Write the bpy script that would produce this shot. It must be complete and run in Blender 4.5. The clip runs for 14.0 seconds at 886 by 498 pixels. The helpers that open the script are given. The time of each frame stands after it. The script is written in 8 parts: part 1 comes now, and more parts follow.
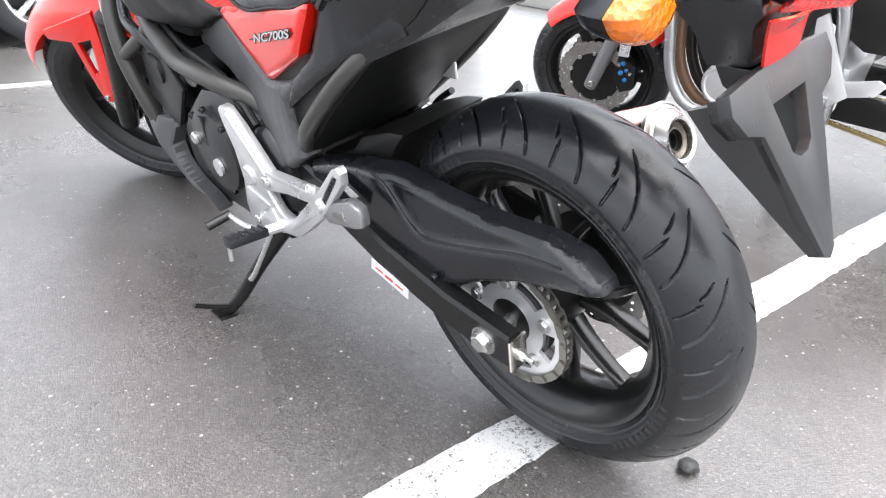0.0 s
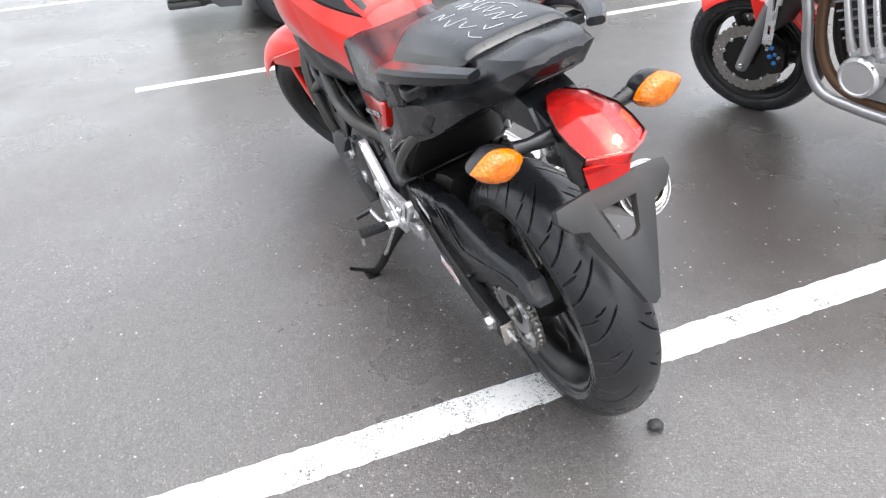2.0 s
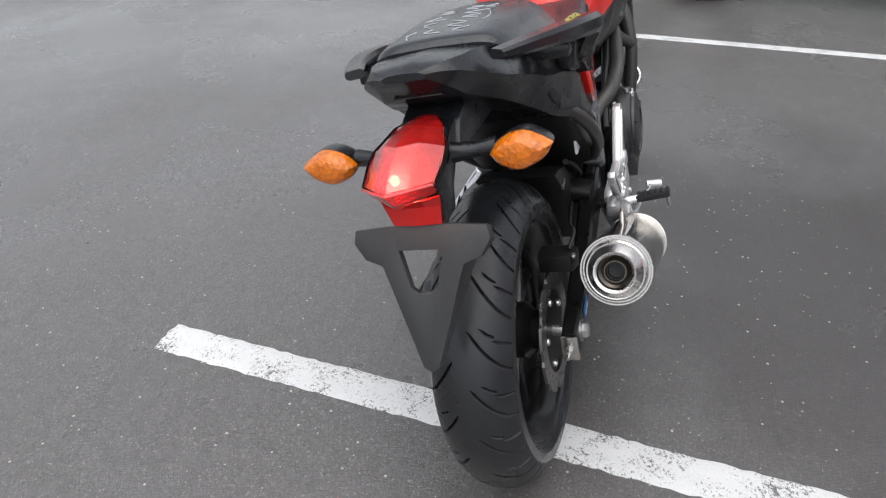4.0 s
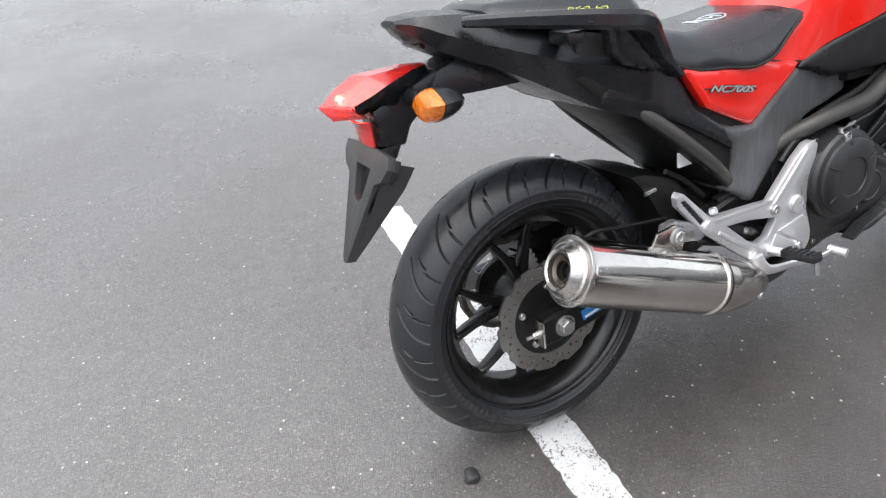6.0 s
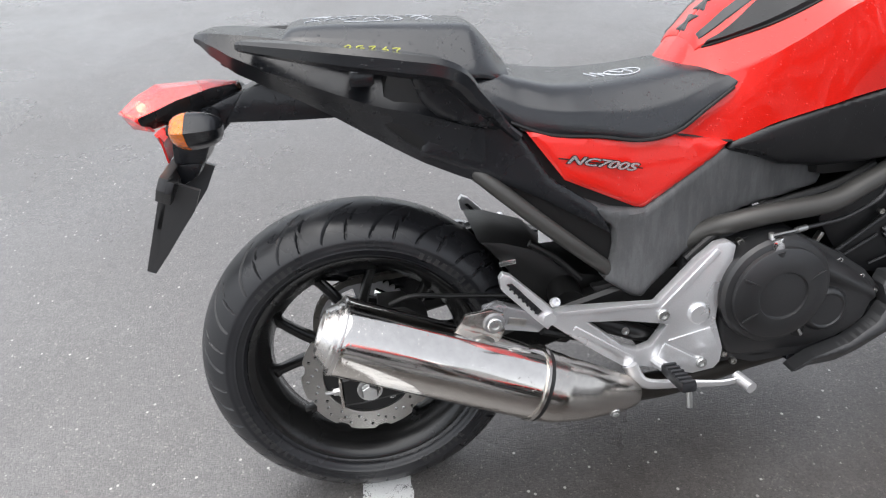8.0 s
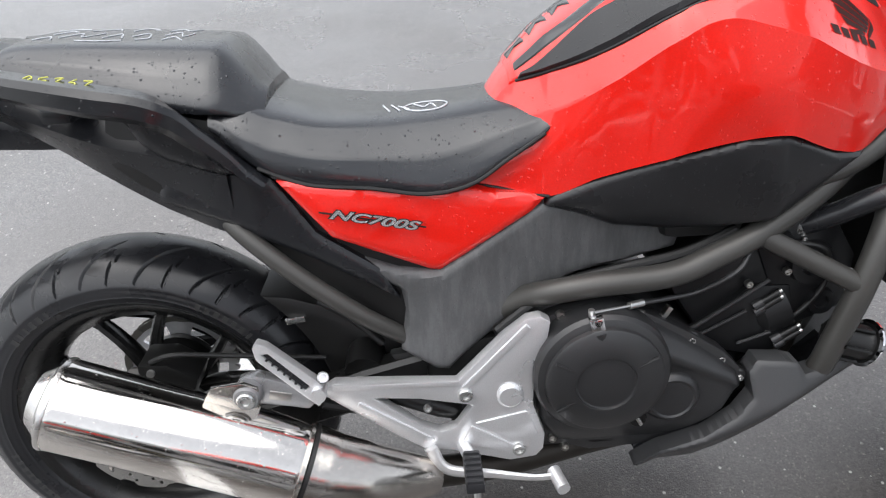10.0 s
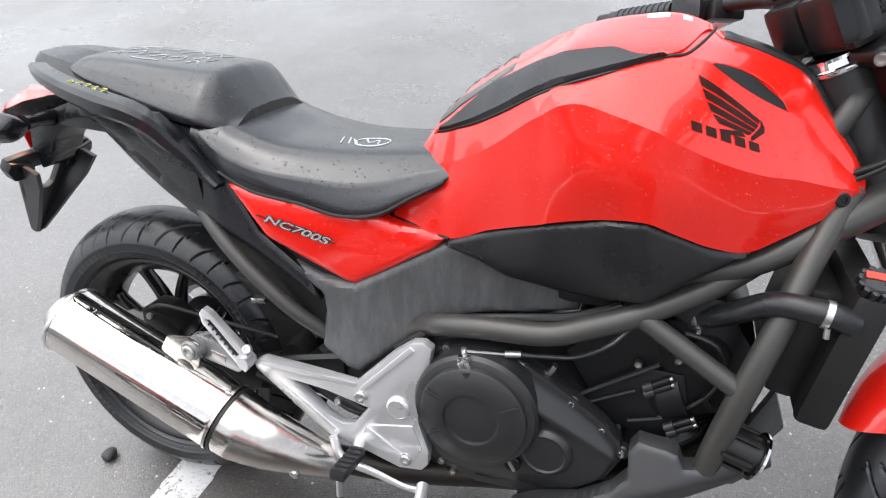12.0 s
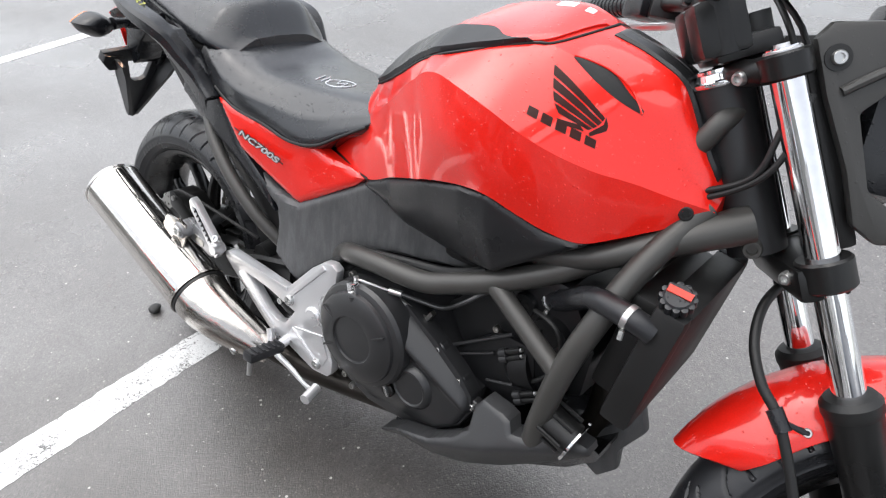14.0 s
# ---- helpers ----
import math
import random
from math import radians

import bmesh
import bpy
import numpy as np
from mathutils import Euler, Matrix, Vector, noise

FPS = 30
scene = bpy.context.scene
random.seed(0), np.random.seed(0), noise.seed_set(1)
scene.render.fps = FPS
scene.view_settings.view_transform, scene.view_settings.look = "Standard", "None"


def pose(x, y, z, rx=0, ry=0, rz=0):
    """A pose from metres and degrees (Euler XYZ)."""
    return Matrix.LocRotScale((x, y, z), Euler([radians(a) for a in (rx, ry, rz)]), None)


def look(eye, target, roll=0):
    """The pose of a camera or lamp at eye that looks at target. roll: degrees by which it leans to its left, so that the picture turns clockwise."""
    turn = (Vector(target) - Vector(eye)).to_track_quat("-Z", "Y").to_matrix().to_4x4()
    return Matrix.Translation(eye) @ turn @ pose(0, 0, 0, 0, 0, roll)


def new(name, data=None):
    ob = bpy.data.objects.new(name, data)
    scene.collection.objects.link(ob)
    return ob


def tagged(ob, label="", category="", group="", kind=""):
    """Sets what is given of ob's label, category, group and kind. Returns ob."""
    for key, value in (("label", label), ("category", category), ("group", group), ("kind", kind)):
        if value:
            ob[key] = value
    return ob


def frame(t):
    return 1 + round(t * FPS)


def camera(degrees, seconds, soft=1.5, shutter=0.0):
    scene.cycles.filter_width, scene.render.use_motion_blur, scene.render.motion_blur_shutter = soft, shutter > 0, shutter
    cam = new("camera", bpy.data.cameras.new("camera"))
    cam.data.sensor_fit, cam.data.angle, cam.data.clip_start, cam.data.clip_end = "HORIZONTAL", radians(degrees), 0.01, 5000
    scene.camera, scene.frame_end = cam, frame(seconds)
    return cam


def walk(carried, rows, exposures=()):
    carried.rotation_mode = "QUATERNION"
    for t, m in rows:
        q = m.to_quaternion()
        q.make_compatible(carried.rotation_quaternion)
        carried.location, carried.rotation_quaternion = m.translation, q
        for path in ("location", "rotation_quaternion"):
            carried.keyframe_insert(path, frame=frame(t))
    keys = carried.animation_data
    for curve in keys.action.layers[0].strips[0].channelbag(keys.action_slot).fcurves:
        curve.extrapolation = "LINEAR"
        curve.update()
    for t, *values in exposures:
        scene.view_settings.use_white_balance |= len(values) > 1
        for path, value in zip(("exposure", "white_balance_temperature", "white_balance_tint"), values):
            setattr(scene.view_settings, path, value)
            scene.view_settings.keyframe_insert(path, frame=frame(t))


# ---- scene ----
cam = camera(65.8, 14.0, 1.2)
PATH = [
    (0, (-0.561, 0.771, 0.792), (0.784, -0.435, -0.068), 3.8),
    (0.5, (-0.644, 0.851, 0.954), (0.789, -0.224, 0.066), 2.9),
    (1, (-0.819, 0.854, 1.048), (0.676, -0.069, 0.092), 0.2),
    (1.5, (-0.996, 0.79, 1.122), (0.531, 0.1, 0.03), 0.1),
    (2, (-1.06, 0.649, 1.173), (0.544, 0.083, 0.121), -3.8),
    (2.5, (-1.079, 0.463, 1.193), (0.538, 0.147, 0.059), -2.9),
    (3, (-1.124, 0.218, 1.187), (0.545, 0.203, 0.086), 0.3),
    (3.5, (-1.107, -0.006, 1.191), (0.531, 0.269, 0.077), -2.2),
    (4, (-1.015, -0.228, 1.204), (0.538, 0.355, 0.086), -1.0),
    (6.5, (-0.406, -0.987, 1.224), (0.073, 0.602, 0.109), -3.2),
    (7, (-0.222, -0.967, 1.215), (0.199, 0.663, 0.135), -2.0),
    (7.5, (-0.062, -0.931, 1.215), (0.231, 0.678, 0.063), -2.6),
    (8, (0.096, -0.956, 1.222), (0.219, 0.66, 0.05), -2.4),
    (8.5, (0.205, -0.957, 1.219), (0.268, 0.677, 0.068), -5.9),
    (9, (0.331, -0.871, 1.206), (0.402, 0.706, -0.022), -4.0),
    (11.5, (0.836, -0.741, 1.241), (0.371, 0.789, 0.04), -4.0),
    (12, (0.997, -0.769, 1.268), (0.317, 0.721, 0.12), -4.8),
    (12.5, (1.13, -0.787, 1.273), (0.305, 0.651, 0.155), -5.7),
    (13, (1.232, -0.691, 1.28), (0.356, 0.672, 0.108), -4.3),
    (13.5, (1.328, -0.605, 1.279), (0.305, 0.607, 0.061), -5.2),
    (14, (1.428, -0.626, 1.286), (0.324, 0.526, 0.08), -3.0),
]
walk(cam, [(t, look(e, g, r)) for t, e, g, r in PATH],
     ((0, 2.5), (0.8, 2.45), (1.5, 2.15), (2.5, 1.64), (3, 1.2), (3.5, 1.02), (4, 0.95), (6.5, 1.6), (7.5, 1.5), (9, 1.45), (11.5, 1.65), (12.5, 1.7), (14, 1.55)))

# ---- sky and light: bright overcast ----
world = bpy.data.worlds.new("overcast_sky")
scene.world = world
world.use_nodes = True
_n, _l = world.node_tree.nodes, world.node_tree.links
_n.clear()
_sky = _n.new("ShaderNodeTexSky")
_sky.sky_type, _sky.sun_disc = "NISHITA", False
_sky.sun_elevation, _sky.sun_rotation = radians(75), radians(253)
_sky.air_density, _sky.dust_density, _sky.ozone_density = 1.0, 2.0, 1.5
_hs = _n.new("ShaderNodeHueSaturation")
_hs.inputs["Saturation"].default_value = 0.26
_bg = _n.new("ShaderNodeBackground")
_bg.inputs["Strength"].default_value = 0.11
_wo = _n.new("ShaderNodeOutputWorld")
_l.new(_sky.outputs[0], _hs.inputs["Color"])
_l.new(_hs.outputs[0], _bg.inputs["Color"])
_l.new(_bg.outputs[0], _wo.inputs["Surface"])
sun = new("sun", bpy.data.lights.new("sun", "SUN"))
sun.data.energy, sun.data.angle, sun.data.color = 1.05, radians(100), (1.0, 0.99, 0.975)
sun.matrix_world = look((-2.3, -0.70, 9.0), (0, 0, 0))

# ---- materials ----
def nodes_of(name):
    m = bpy.data.materials.new(name)
    m.use_nodes = True
    nt = m.node_tree
    return m, nt.nodes, nt.links, nt.nodes["Principled BSDF"]


def ramp(n, lo, hi, c0=(0, 0, 0, 1), c1=(1, 1, 1, 1)):
    r = n.new("ShaderNodeValToRGB")
    e = r.color_ramp.elements
    e[0].position, e[1].position, e[0].color, e[1].color = lo, hi, c0, c1
    return r


def noise_tex(n, l, coord, scale, detail=4.0, rough=0.55):
    t = n.new("ShaderNodeTexNoise")
    t.inputs["Scale"].default_value, t.inputs["Detail"].default_value, t.inputs["Roughness"].default_value = scale, detail, rough
    l.new(coord, t.inputs["Vector"])
    return t


def mixc(n, l, fac, a, b):
    m = n.new("ShaderNodeMix")
    m.data_type = "RGBA"
    l.new(fac, m.inputs["Factor"])
    for k, v in ((6, a), (7, b)):
        if isinstance(v, tuple):
            m.inputs[k].default_value = v
        else:
            l.new(v, m.inputs[k])
    return m.outputs[2]


def c4(c, k=1.0):
    c = (c, c, c) if isinstance(c, (int, float)) else c
    return (c[0] * k, c[1] * k, c[2] * k, 1)


def surface(name, col, rough=0.5, metal=0.0, var=0.15, grain=160.0, bump=0.05, rvar=0.1, coat=0.0, beads=0.0, spec=0.5, dist=0.0015, bead_scale=210.0, streaks=0.0):
    """A surface with colour and gloss varied at two scales, fine relief and, if asked, rain beads."""
    m, n, l, p = nodes_of(name)
    co = n.new("ShaderNodeTexCoord").outputs["Object"]
    big = noise_tex(n, l, co, 7.0, 5.0)
    fine = noise_tex(n, l, co, grain, 3.0)
    a = mixc(n, l, big.outputs[0], c4(col, 1 - var), c4(col, 1 + var))
    b = mixc(n, l, fine.outputs[0], c4(0.85), c4(1.12))
    if streaks:
        # dried rain runs, long down the panel
        mp = n.new("ShaderNodeMapping")
        mp.inputs["Scale"].default_value = (1.0, 0.6, 0.22)
        l.new(co, mp.inputs["Vector"])
        run = noise_tex(n, l, mp.outputs[0], 70.0, 5.0, 0.65)
        rr = ramp(n, 0.42, 0.62, c4(1 - streaks), c4(1 + streaks))
        l.new(run.outputs[0], rr.inputs[0])
        m2 = n.new("ShaderNodeMix")
        m2.data_type, m2.blend_type = "RGBA", "MULTIPLY"
        m2.inputs["Factor"].default_value = 1.0
        l.new(b, m2.inputs[6])
        l.new(rr.outputs[0], m2.inputs[7])
        b = m2.outputs[2]
    mul = n.new("ShaderNodeMix")
    mul.data_type, mul.blend_type = "RGBA", "MULTIPLY"
    mul.inputs["Factor"].default_value = 1.0
    l.new(a, mul.inputs[6])
    l.new(b, mul.inputs[7])
    l.new(mul.outputs[2], p.inputs["Base Color"])
    mr = n.new("ShaderNodeMapRange")
    mr.inputs["To Min"].default_value, mr.inputs["To Max"].default_value = max(0.02, rough - rvar), min(1, rough + rvar)
    mr.inputs["From Min"].default_value, mr.inputs["From Max"].default_value = 0.3, 0.7
    l.new(big.outputs[0], mr.inputs["Value"])
    l.new(mr.outputs[0], p.inputs["Roughness"])
    p.inputs["Metallic"].default_value = metal
    p.inputs["Specular IOR Level"].default_value = spec
    p.inputs["Coat Weight"].default_value = coat
    p.inputs["Coat Roughness"].default_value = 0.04
    bp = n.new("ShaderNodeBump")
    bp.inputs["Strength"].default_value, bp.inputs["Distance"].default_value = bump, dist
    l.new(fine.outputs[0], bp.inputs["Height"])
    out = bp.outputs[0]
    if beads:
        v = n.new("ShaderNodeTexVoronoi")
        v.inputs["Scale"].default_value, v.inputs["Randomness"].default_value = bead_scale, 1.0
        l.new(co, v.inputs["Vector"])
        size = n.new("ShaderNodeMath")
        size.operation = "MULTIPLY"
        sep = n.new("ShaderNodeSeparateColor")
        l.new(v.outputs["Color"], sep.inputs[0])
        pick = ramp(n, 0.55, 1.0)
        l.new(sep.outputs[0], pick.inputs[0])
        l.new(pick.outputs[0], size.inputs[0])
        size.inputs[1].default_value = 0.42
        sub = n.new("ShaderNodeMath")
        sub.operation, sub.use_clamp = "SUBTRACT", True
        l.new(size.outputs[0], sub.inputs[0])
        l.new(v.outputs["Distance"], sub.inputs[1])
        b2 = n.new("ShaderNodeBump")
        b2.inputs["Strength"].default_value, b2.inputs["Distance"].default_value = beads, 0.7 / bead_scale
        l.new(sub.outputs[0], b2.inputs["Height"])
        l.new(out, b2.inputs["Normal"])
        out = b2.outputs[0]
        l.new(out, p.inputs["Coat Normal"])
    l.new(out, p.inputs["Normal"])
    return m


M_red = surface("red_paint", (0.80, 0.0135, 0.0065), 0.32, 0.0, 0.04, 400, 0.01, 0.03, coat=1.0, beads=0.6, spec=0.3)
M_plastic = surface("textured_black_plastic", (0.0100, 0.0107, 0.0128), 0.25, 0, 0.35, 900, 0.12, 0.11, beads=0.7, dist=0.0005, spec=0.5)
M_inlay = surface("matt_dark_panel", (0.016, 0.0162, 0.0175), 0.34, 0, 0.3, 900, 0.15, 0.12, beads=0.45, dist=0.0005, spec=0.4)
M_black = surface("black_satin_metal", 0.011, 0.33, 0.3, 0.3, 300, 0.05, 0.1)
M_dark = surface("dark_inner_parts", 0.006, 0.5, 0, 0.3, 200, 0.1, 0.1)
M_engine = surface("black_engine_paint", (0.0180, 0.0182, 0.0192), 0.36, 0.0, 0.35, 700, 0.15, 0.08, dist=0.0006, spec=0.58, beads=0.25)
M_frame = surface("gunmetal_frame_paint", (0.064, 0.062, 0.058), 0.40, 0.35, 0.12, 900, 0.1, 0.06, dist=0.0004)
M_seat = surface("wet_black_vinyl", (0.0105, 0.0115, 0.0140), 0.24, 0, 0.3, 700, 0.12, 0.10, bead_scale=230.0, spec=0.8, beads=1.0, dist=0.0004)
# engine paint again at about a third of its tone, for block and head
M_block = surface("darker_engine_paint", (0.0055, 0.0057, 0.0063), 0.38, 0.0, 0.35, 700, 0.15, 0.08, dist=0.0006, spec=0.36)
M_belly = surface("matt_belly_plastic", (0.034, 0.0345, 0.036), 0.42, 0, 0.3, 700, 0.2, 0.08, beads=0.3, dist=0.0005)
# darker copy of the frame paint: the head tube's shadow put into colour
M_head_shade = surface("shaded_head_paint", (0.022, 0.022, 0.023), 0.40, 0.2, 0.12, 900, 0.1, 0.06, dist=0.0004)
M_rubber = surface("tyre_rubber", (0.0155, 0.0160, 0.0180), 0.29, 0, 0.6, 420, 0.3, 0.2, dist=0.0007, spec=0.45)
M_rim = surface("black_rim_enamel", 0.010, 0.24, 0.2, 0.3, 300, 0.05, 0.08, spec=0.6)
M_sidewall = surface("moulded_sidewall_rubber", 0.030, 0.30, 0, 0.3, 420, 0.3, 0.1)
M_alu = surface("brushed_cast_aluminium", (0.75, 0.75, 0.76), 0.32, 0.72, 0.08, 500, 0.1, 0.08, dist=0.0005)
M_steel = surface("polished_stainless", (0.74, 0.71, 0.67), 0.10, 1.0, 0.05, 60, 0.02, 0.05, beads=0.2)
M_steel_dull = surface("worn_stainless", (0.54, 0.51, 0.475), 0.19, 1.0, 0.12, 120, 0.10, 0.08, beads=0.5, bead_scale=260.0)
M_cap = surface("satin_end_cap_steel", (0.60, 0.58, 0.56), 0.27, 1.0, 0.15, 160, 0.08, 0.06, beads=0.3)
M_chrome = surface("chrome", (0.86, 0.86, 0.87), 0.05, 1.0, 0.03, 50, 0.005, 0.02)
M_disc = surface("brake_disc_steel", (0.42, 0.41, 0.39), 0.32, 1.0, 0.15, 300, 0.05, 0.1)
M_zinc = surface("zinc_bolt", (0.55, 0.55, 0.54), 0.28, 0.9, 0.1, 300, 0.05, 0.1)
M_gold = surface("gold_chain_plate", (0.42, 0.35, 0.18), 0.35, 0.9, 0.2, 300, 0.1, 0.1)
M_chain = surface("oily_chain", (0.22, 0.21, 0.19), 0.35, 0.9, 0.25, 300, 0.1, 0.1)
M_pipe = surface("heat_darkened_pipe", (0.10, 0.088, 0.075), 0.28, 0.9, 0.3, 60, 0.1, 0.1)
M_streak = surface("rain_streaked_plastic", (0.078, 0.079, 0.081), 0.45, 0, 0.45, 300, 0.3, 0.16, beads=0.4, dist=0.0006, spec=0.5, streaks=0.15)
M_satin = surface("satin_grey_tube_paint", (0.40, 0.40, 0.41), 0.30, 0.75, 0.08, 300, 0.05, 0.06)
M_soot = surface("sooty_exhaust_pipe", (0.030, 0.026, 0.022), 0.38, 0.6, 0.4, 60, 0.1, 0.1)
M_forkgrey = surface("grey_fork_paint", (0.24, 0.24, 0.245), 0.40, 0.4, 0.08, 500, 0.05, 0.06)
M_rust = surface("heat_stained_steel", (0.22, 0.13, 0.08), 0.5, 0.6, 0.4, 80, 0.3, 0.15)
M_blue = surface("blue_plastic", (0.02, 0.20, 0.55), 0.4, 0, 0.1)
M_white = surface("white_sticker", 0.75, 0.45, 0, 0.05, 200, 0.02)
M_sred = surface("red_sticker", (0.6, 0.03, 0.02), 0.4, 0, 0.05)
M_yellow = surface("yellow_chalk", (0.55, 0.55, 0.12), 0.9, 0, 0.3, 600, 0.3)
M_chalk = surface("white_chalk", (0.55, 0.57, 0.60), 0.9, 0, 0.3, 600, 0.3)
M_grey_car = surface("grey_metallic_paint", (0.085, 0.090, 0.100), 0.3, 0.5, 0.04, 500, 0.01, 0.03, coat=1.0)
M_carplastic = surface("car_trim_plastic", 0.03, 0.55, 0, 0.2)
M_wall = surface("white_painted_metal", 0.62, 0.5, 0, 0.1, 40, 0.05)
M_kerb = surface("grey_concrete", (0.36, 0.36, 0.34), 0.8, 0, 0.2, 90, 0.4)
M_stone = surface("dark_pebble", 0.03, 0.6, 0, 0.4, 120, 0.5, 0.1, dist=0.003)
M_logo = surface("dark_decal", (0.06, 0.012, 0.008), 0.3, 0, 0.1, 300, 0.01)
M_badge = surface("silver_badge", (0.72, 0.72, 0.72), 0.25, 0.8, 0.05)
M_carbon = surface("dark_tank_pad", 0.02, 0.3, 0, 0.2, 500, 0.1, 0.08, coat=0.5, beads=0.3)
M_caprd = surface("red_cap_label", (0.65, 0.05, 0.03), 0.4)


def lens(name, col, rough=0.12, trans=0.35, ridges=220.0, cut=0.35, coat=1.0):
    m, n, l, p = nodes_of(name)
    co = n.new("ShaderNodeTexCoord").outputs["Object"]
    p.inputs["Base Color"].default_value = c4(col)
    p.inputs["Roughness"].default_value = rough
    p.inputs["Transmission Weight"].default_value = trans
    p.inputs["Coat Weight"].default_value = coat
    p.inputs["Coat Roughness"].default_value = 0.05
    w = n.new("ShaderNodeTexVoronoi")
    w.inputs["Scale"].default_value = ridges
    l.new(co, w.inputs["Vector"])
    big = noise_tex(n, l, co, 30.0)
    sp = n.new("ShaderNodeSeparateColor")
    l.new(w.outputs["Color"], sp.inputs[0])
    fac = n.new("ShaderNodeMath")
    fac.operation = "MULTIPLY_ADD"
    l.new(sp.outputs[0], fac.inputs[0])
    fac.inputs[1].default_value = cut
    l.new(big.outputs[0], fac.inputs[2])
    mx = mixc(n, l, fac.outputs[0], c4(col, 0.55), c4(col, 1.1))
    l.new(mx, p.inputs["Base Color"])
    bp = n.new("ShaderNodeBump")
    bp.inputs["Strength"].default_value, bp.inputs["Distance"].default_value = cut, 0.003
    l.new(w.outputs["Distance"], bp.inputs["Height"])
    l.new(bp.outputs[0], p.inputs["Normal"])
    return m


M_lens_red = lens("red_lamp_lens", (0.80, 0.022, 0.020), 0.12, 0.55, 260.0, 0.35)
M_lens_window = lens("pale_red_lamp_lens", (0.92, 0.050, 0.042), 0.14, 0.72, 190.0, 0.22)
M_lens_amber = lens("amber_lamp_lens", (0.90, 0.225, 0.002), 0.10, 0.3, 150.0, 0.7, 0.45)
M_glass = lens("clear_lamp_lens", (0.8, 0.8, 0.82), 0.08, 0.8, 90.0)
M_bowl = surface("white_lamp_bowl", 0.8, 0.3, 0, 0.05, 200, 0.05)
M_bulb, _n, _l, _p = nodes_of("lit_bulb")
_p.inputs["Base Color"].default_value = (1, 0.5, 0.3, 1)
_p.inputs["Emission Color"].default_value = (1.0, 0.6, 0.4, 1)
_p.inputs["Emission Strength"].default_value = 300.0

# wet asphalt with light and dark aggregate
M_asphalt, _n, _l, _p = nodes_of("wet_asphalt")
_co = _n.new("ShaderNodeTexCoord").outputs["Object"]


def grains(scale, lo, hi):
    """Stones of one size: a random tone for each and their height."""
    v = _n.new("ShaderNodeTexVoronoi")
    v.inputs["Scale"].default_value = scale
    _l.new(_co, v.inputs["Vector"])
    sp = _n.new("ShaderNodeSeparateColor")
    _l.new(v.outputs["Color"], sp.inputs[0])
    r = ramp(_n, lo, hi)
    _l.new(sp.outputs[0], r.inputs[0])
    return v, r, sp


_grit, _tone, _sep = grains(270.0, 0.0, 1.0)
_rare, _pick, _sep2 = grains(80.0, 0.972, 0.985)
_big = noise_tex(_n, _l, _co, 1.1, 6.0)
_mid = noise_tex(_n, _l, _co, 22.0, 6.0, 0.7)
_fin = noise_tex(_n, _l, _co, 420.0, 3.0, 0.7)
_bc = mixc(_n, _l, _mid.outputs[0], c4((0.080, 0.075, 0.072)), c4((0.148, 0.139, 0.134)))
_tr = ramp(_n, 0.0, 1.0, c4(0.66), c4(1.40))
_tr.color_ramp.elements.new(0.95).color = c4(1.14)
_tr.color_ramp.elements[2].color = c4((1.85, 1.82, 1.76))
_l.new(_tone.outputs[0], _tr.inputs[0])
_fr = ramp(_n, 0.32, 0.70, c4(0.70), c4(1.26))
_l.new(_fin.outputs[0], _fr.inputs[0])
# darker, browner patch round the machine, with a ragged border
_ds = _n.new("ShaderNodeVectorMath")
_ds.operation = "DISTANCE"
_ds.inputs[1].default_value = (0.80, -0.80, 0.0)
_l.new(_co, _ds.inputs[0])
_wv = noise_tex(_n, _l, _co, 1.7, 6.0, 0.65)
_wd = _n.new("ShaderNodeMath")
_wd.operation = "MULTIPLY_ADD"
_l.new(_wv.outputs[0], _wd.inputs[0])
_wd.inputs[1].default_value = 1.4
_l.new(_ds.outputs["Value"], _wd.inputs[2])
_patch_tone = ramp(_n, 0.62, 1.05, c4((0.42, 0.375, 0.345)), c4(1.06))
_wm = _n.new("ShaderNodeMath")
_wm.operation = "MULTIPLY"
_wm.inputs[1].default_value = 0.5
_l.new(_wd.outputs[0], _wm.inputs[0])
_l.new(_wm.outputs[0], _patch_tone.inputs[0])
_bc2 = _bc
for _src in (_tr.outputs[0], _fr.outputs[0], _patch_tone.outputs[0]):
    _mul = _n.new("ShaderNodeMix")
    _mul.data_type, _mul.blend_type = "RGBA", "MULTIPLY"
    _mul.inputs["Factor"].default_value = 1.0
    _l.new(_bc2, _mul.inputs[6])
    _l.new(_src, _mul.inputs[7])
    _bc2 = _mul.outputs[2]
_rd = ramp(_n, 0.20, 0.30, c4(1.0), c4(0.0))
_l.new(_rare.outputs["Distance"], _rd.inputs[0])
_both = _n.new("ShaderNodeMath")
_both.operation = "MULTIPLY"
_l.new(_pick.outputs[0], _both.inputs[0])
_l.new(_rd.outputs[0], _both.inputs[1])
_bc3 = mixc(_n, _l, _both.outputs[0], _bc2, c4((0.46, 0.44, 0.41)))
_l.new(_bc3, _p.inputs["Base Color"])
_rr = _n.new("ShaderNodeMapRange")
_rr.inputs["From Min"].default_value, _rr.inputs["From Max"].default_value = 0.38, 0.62
_rr.inputs["To Min"].default_value, _rr.inputs["To Max"].default_value = 0.22, 0.42
_l.new(_big.outputs[0], _rr.inputs["Value"])
_l.new(_rr.outputs[0], _p.inputs["Roughness"])
_p.inputs["Specular IOR Level"].default_value = 0.6
_hs1 = _n.new("ShaderNodeMath")
_hs1.operation = "MULTIPLY_ADD"
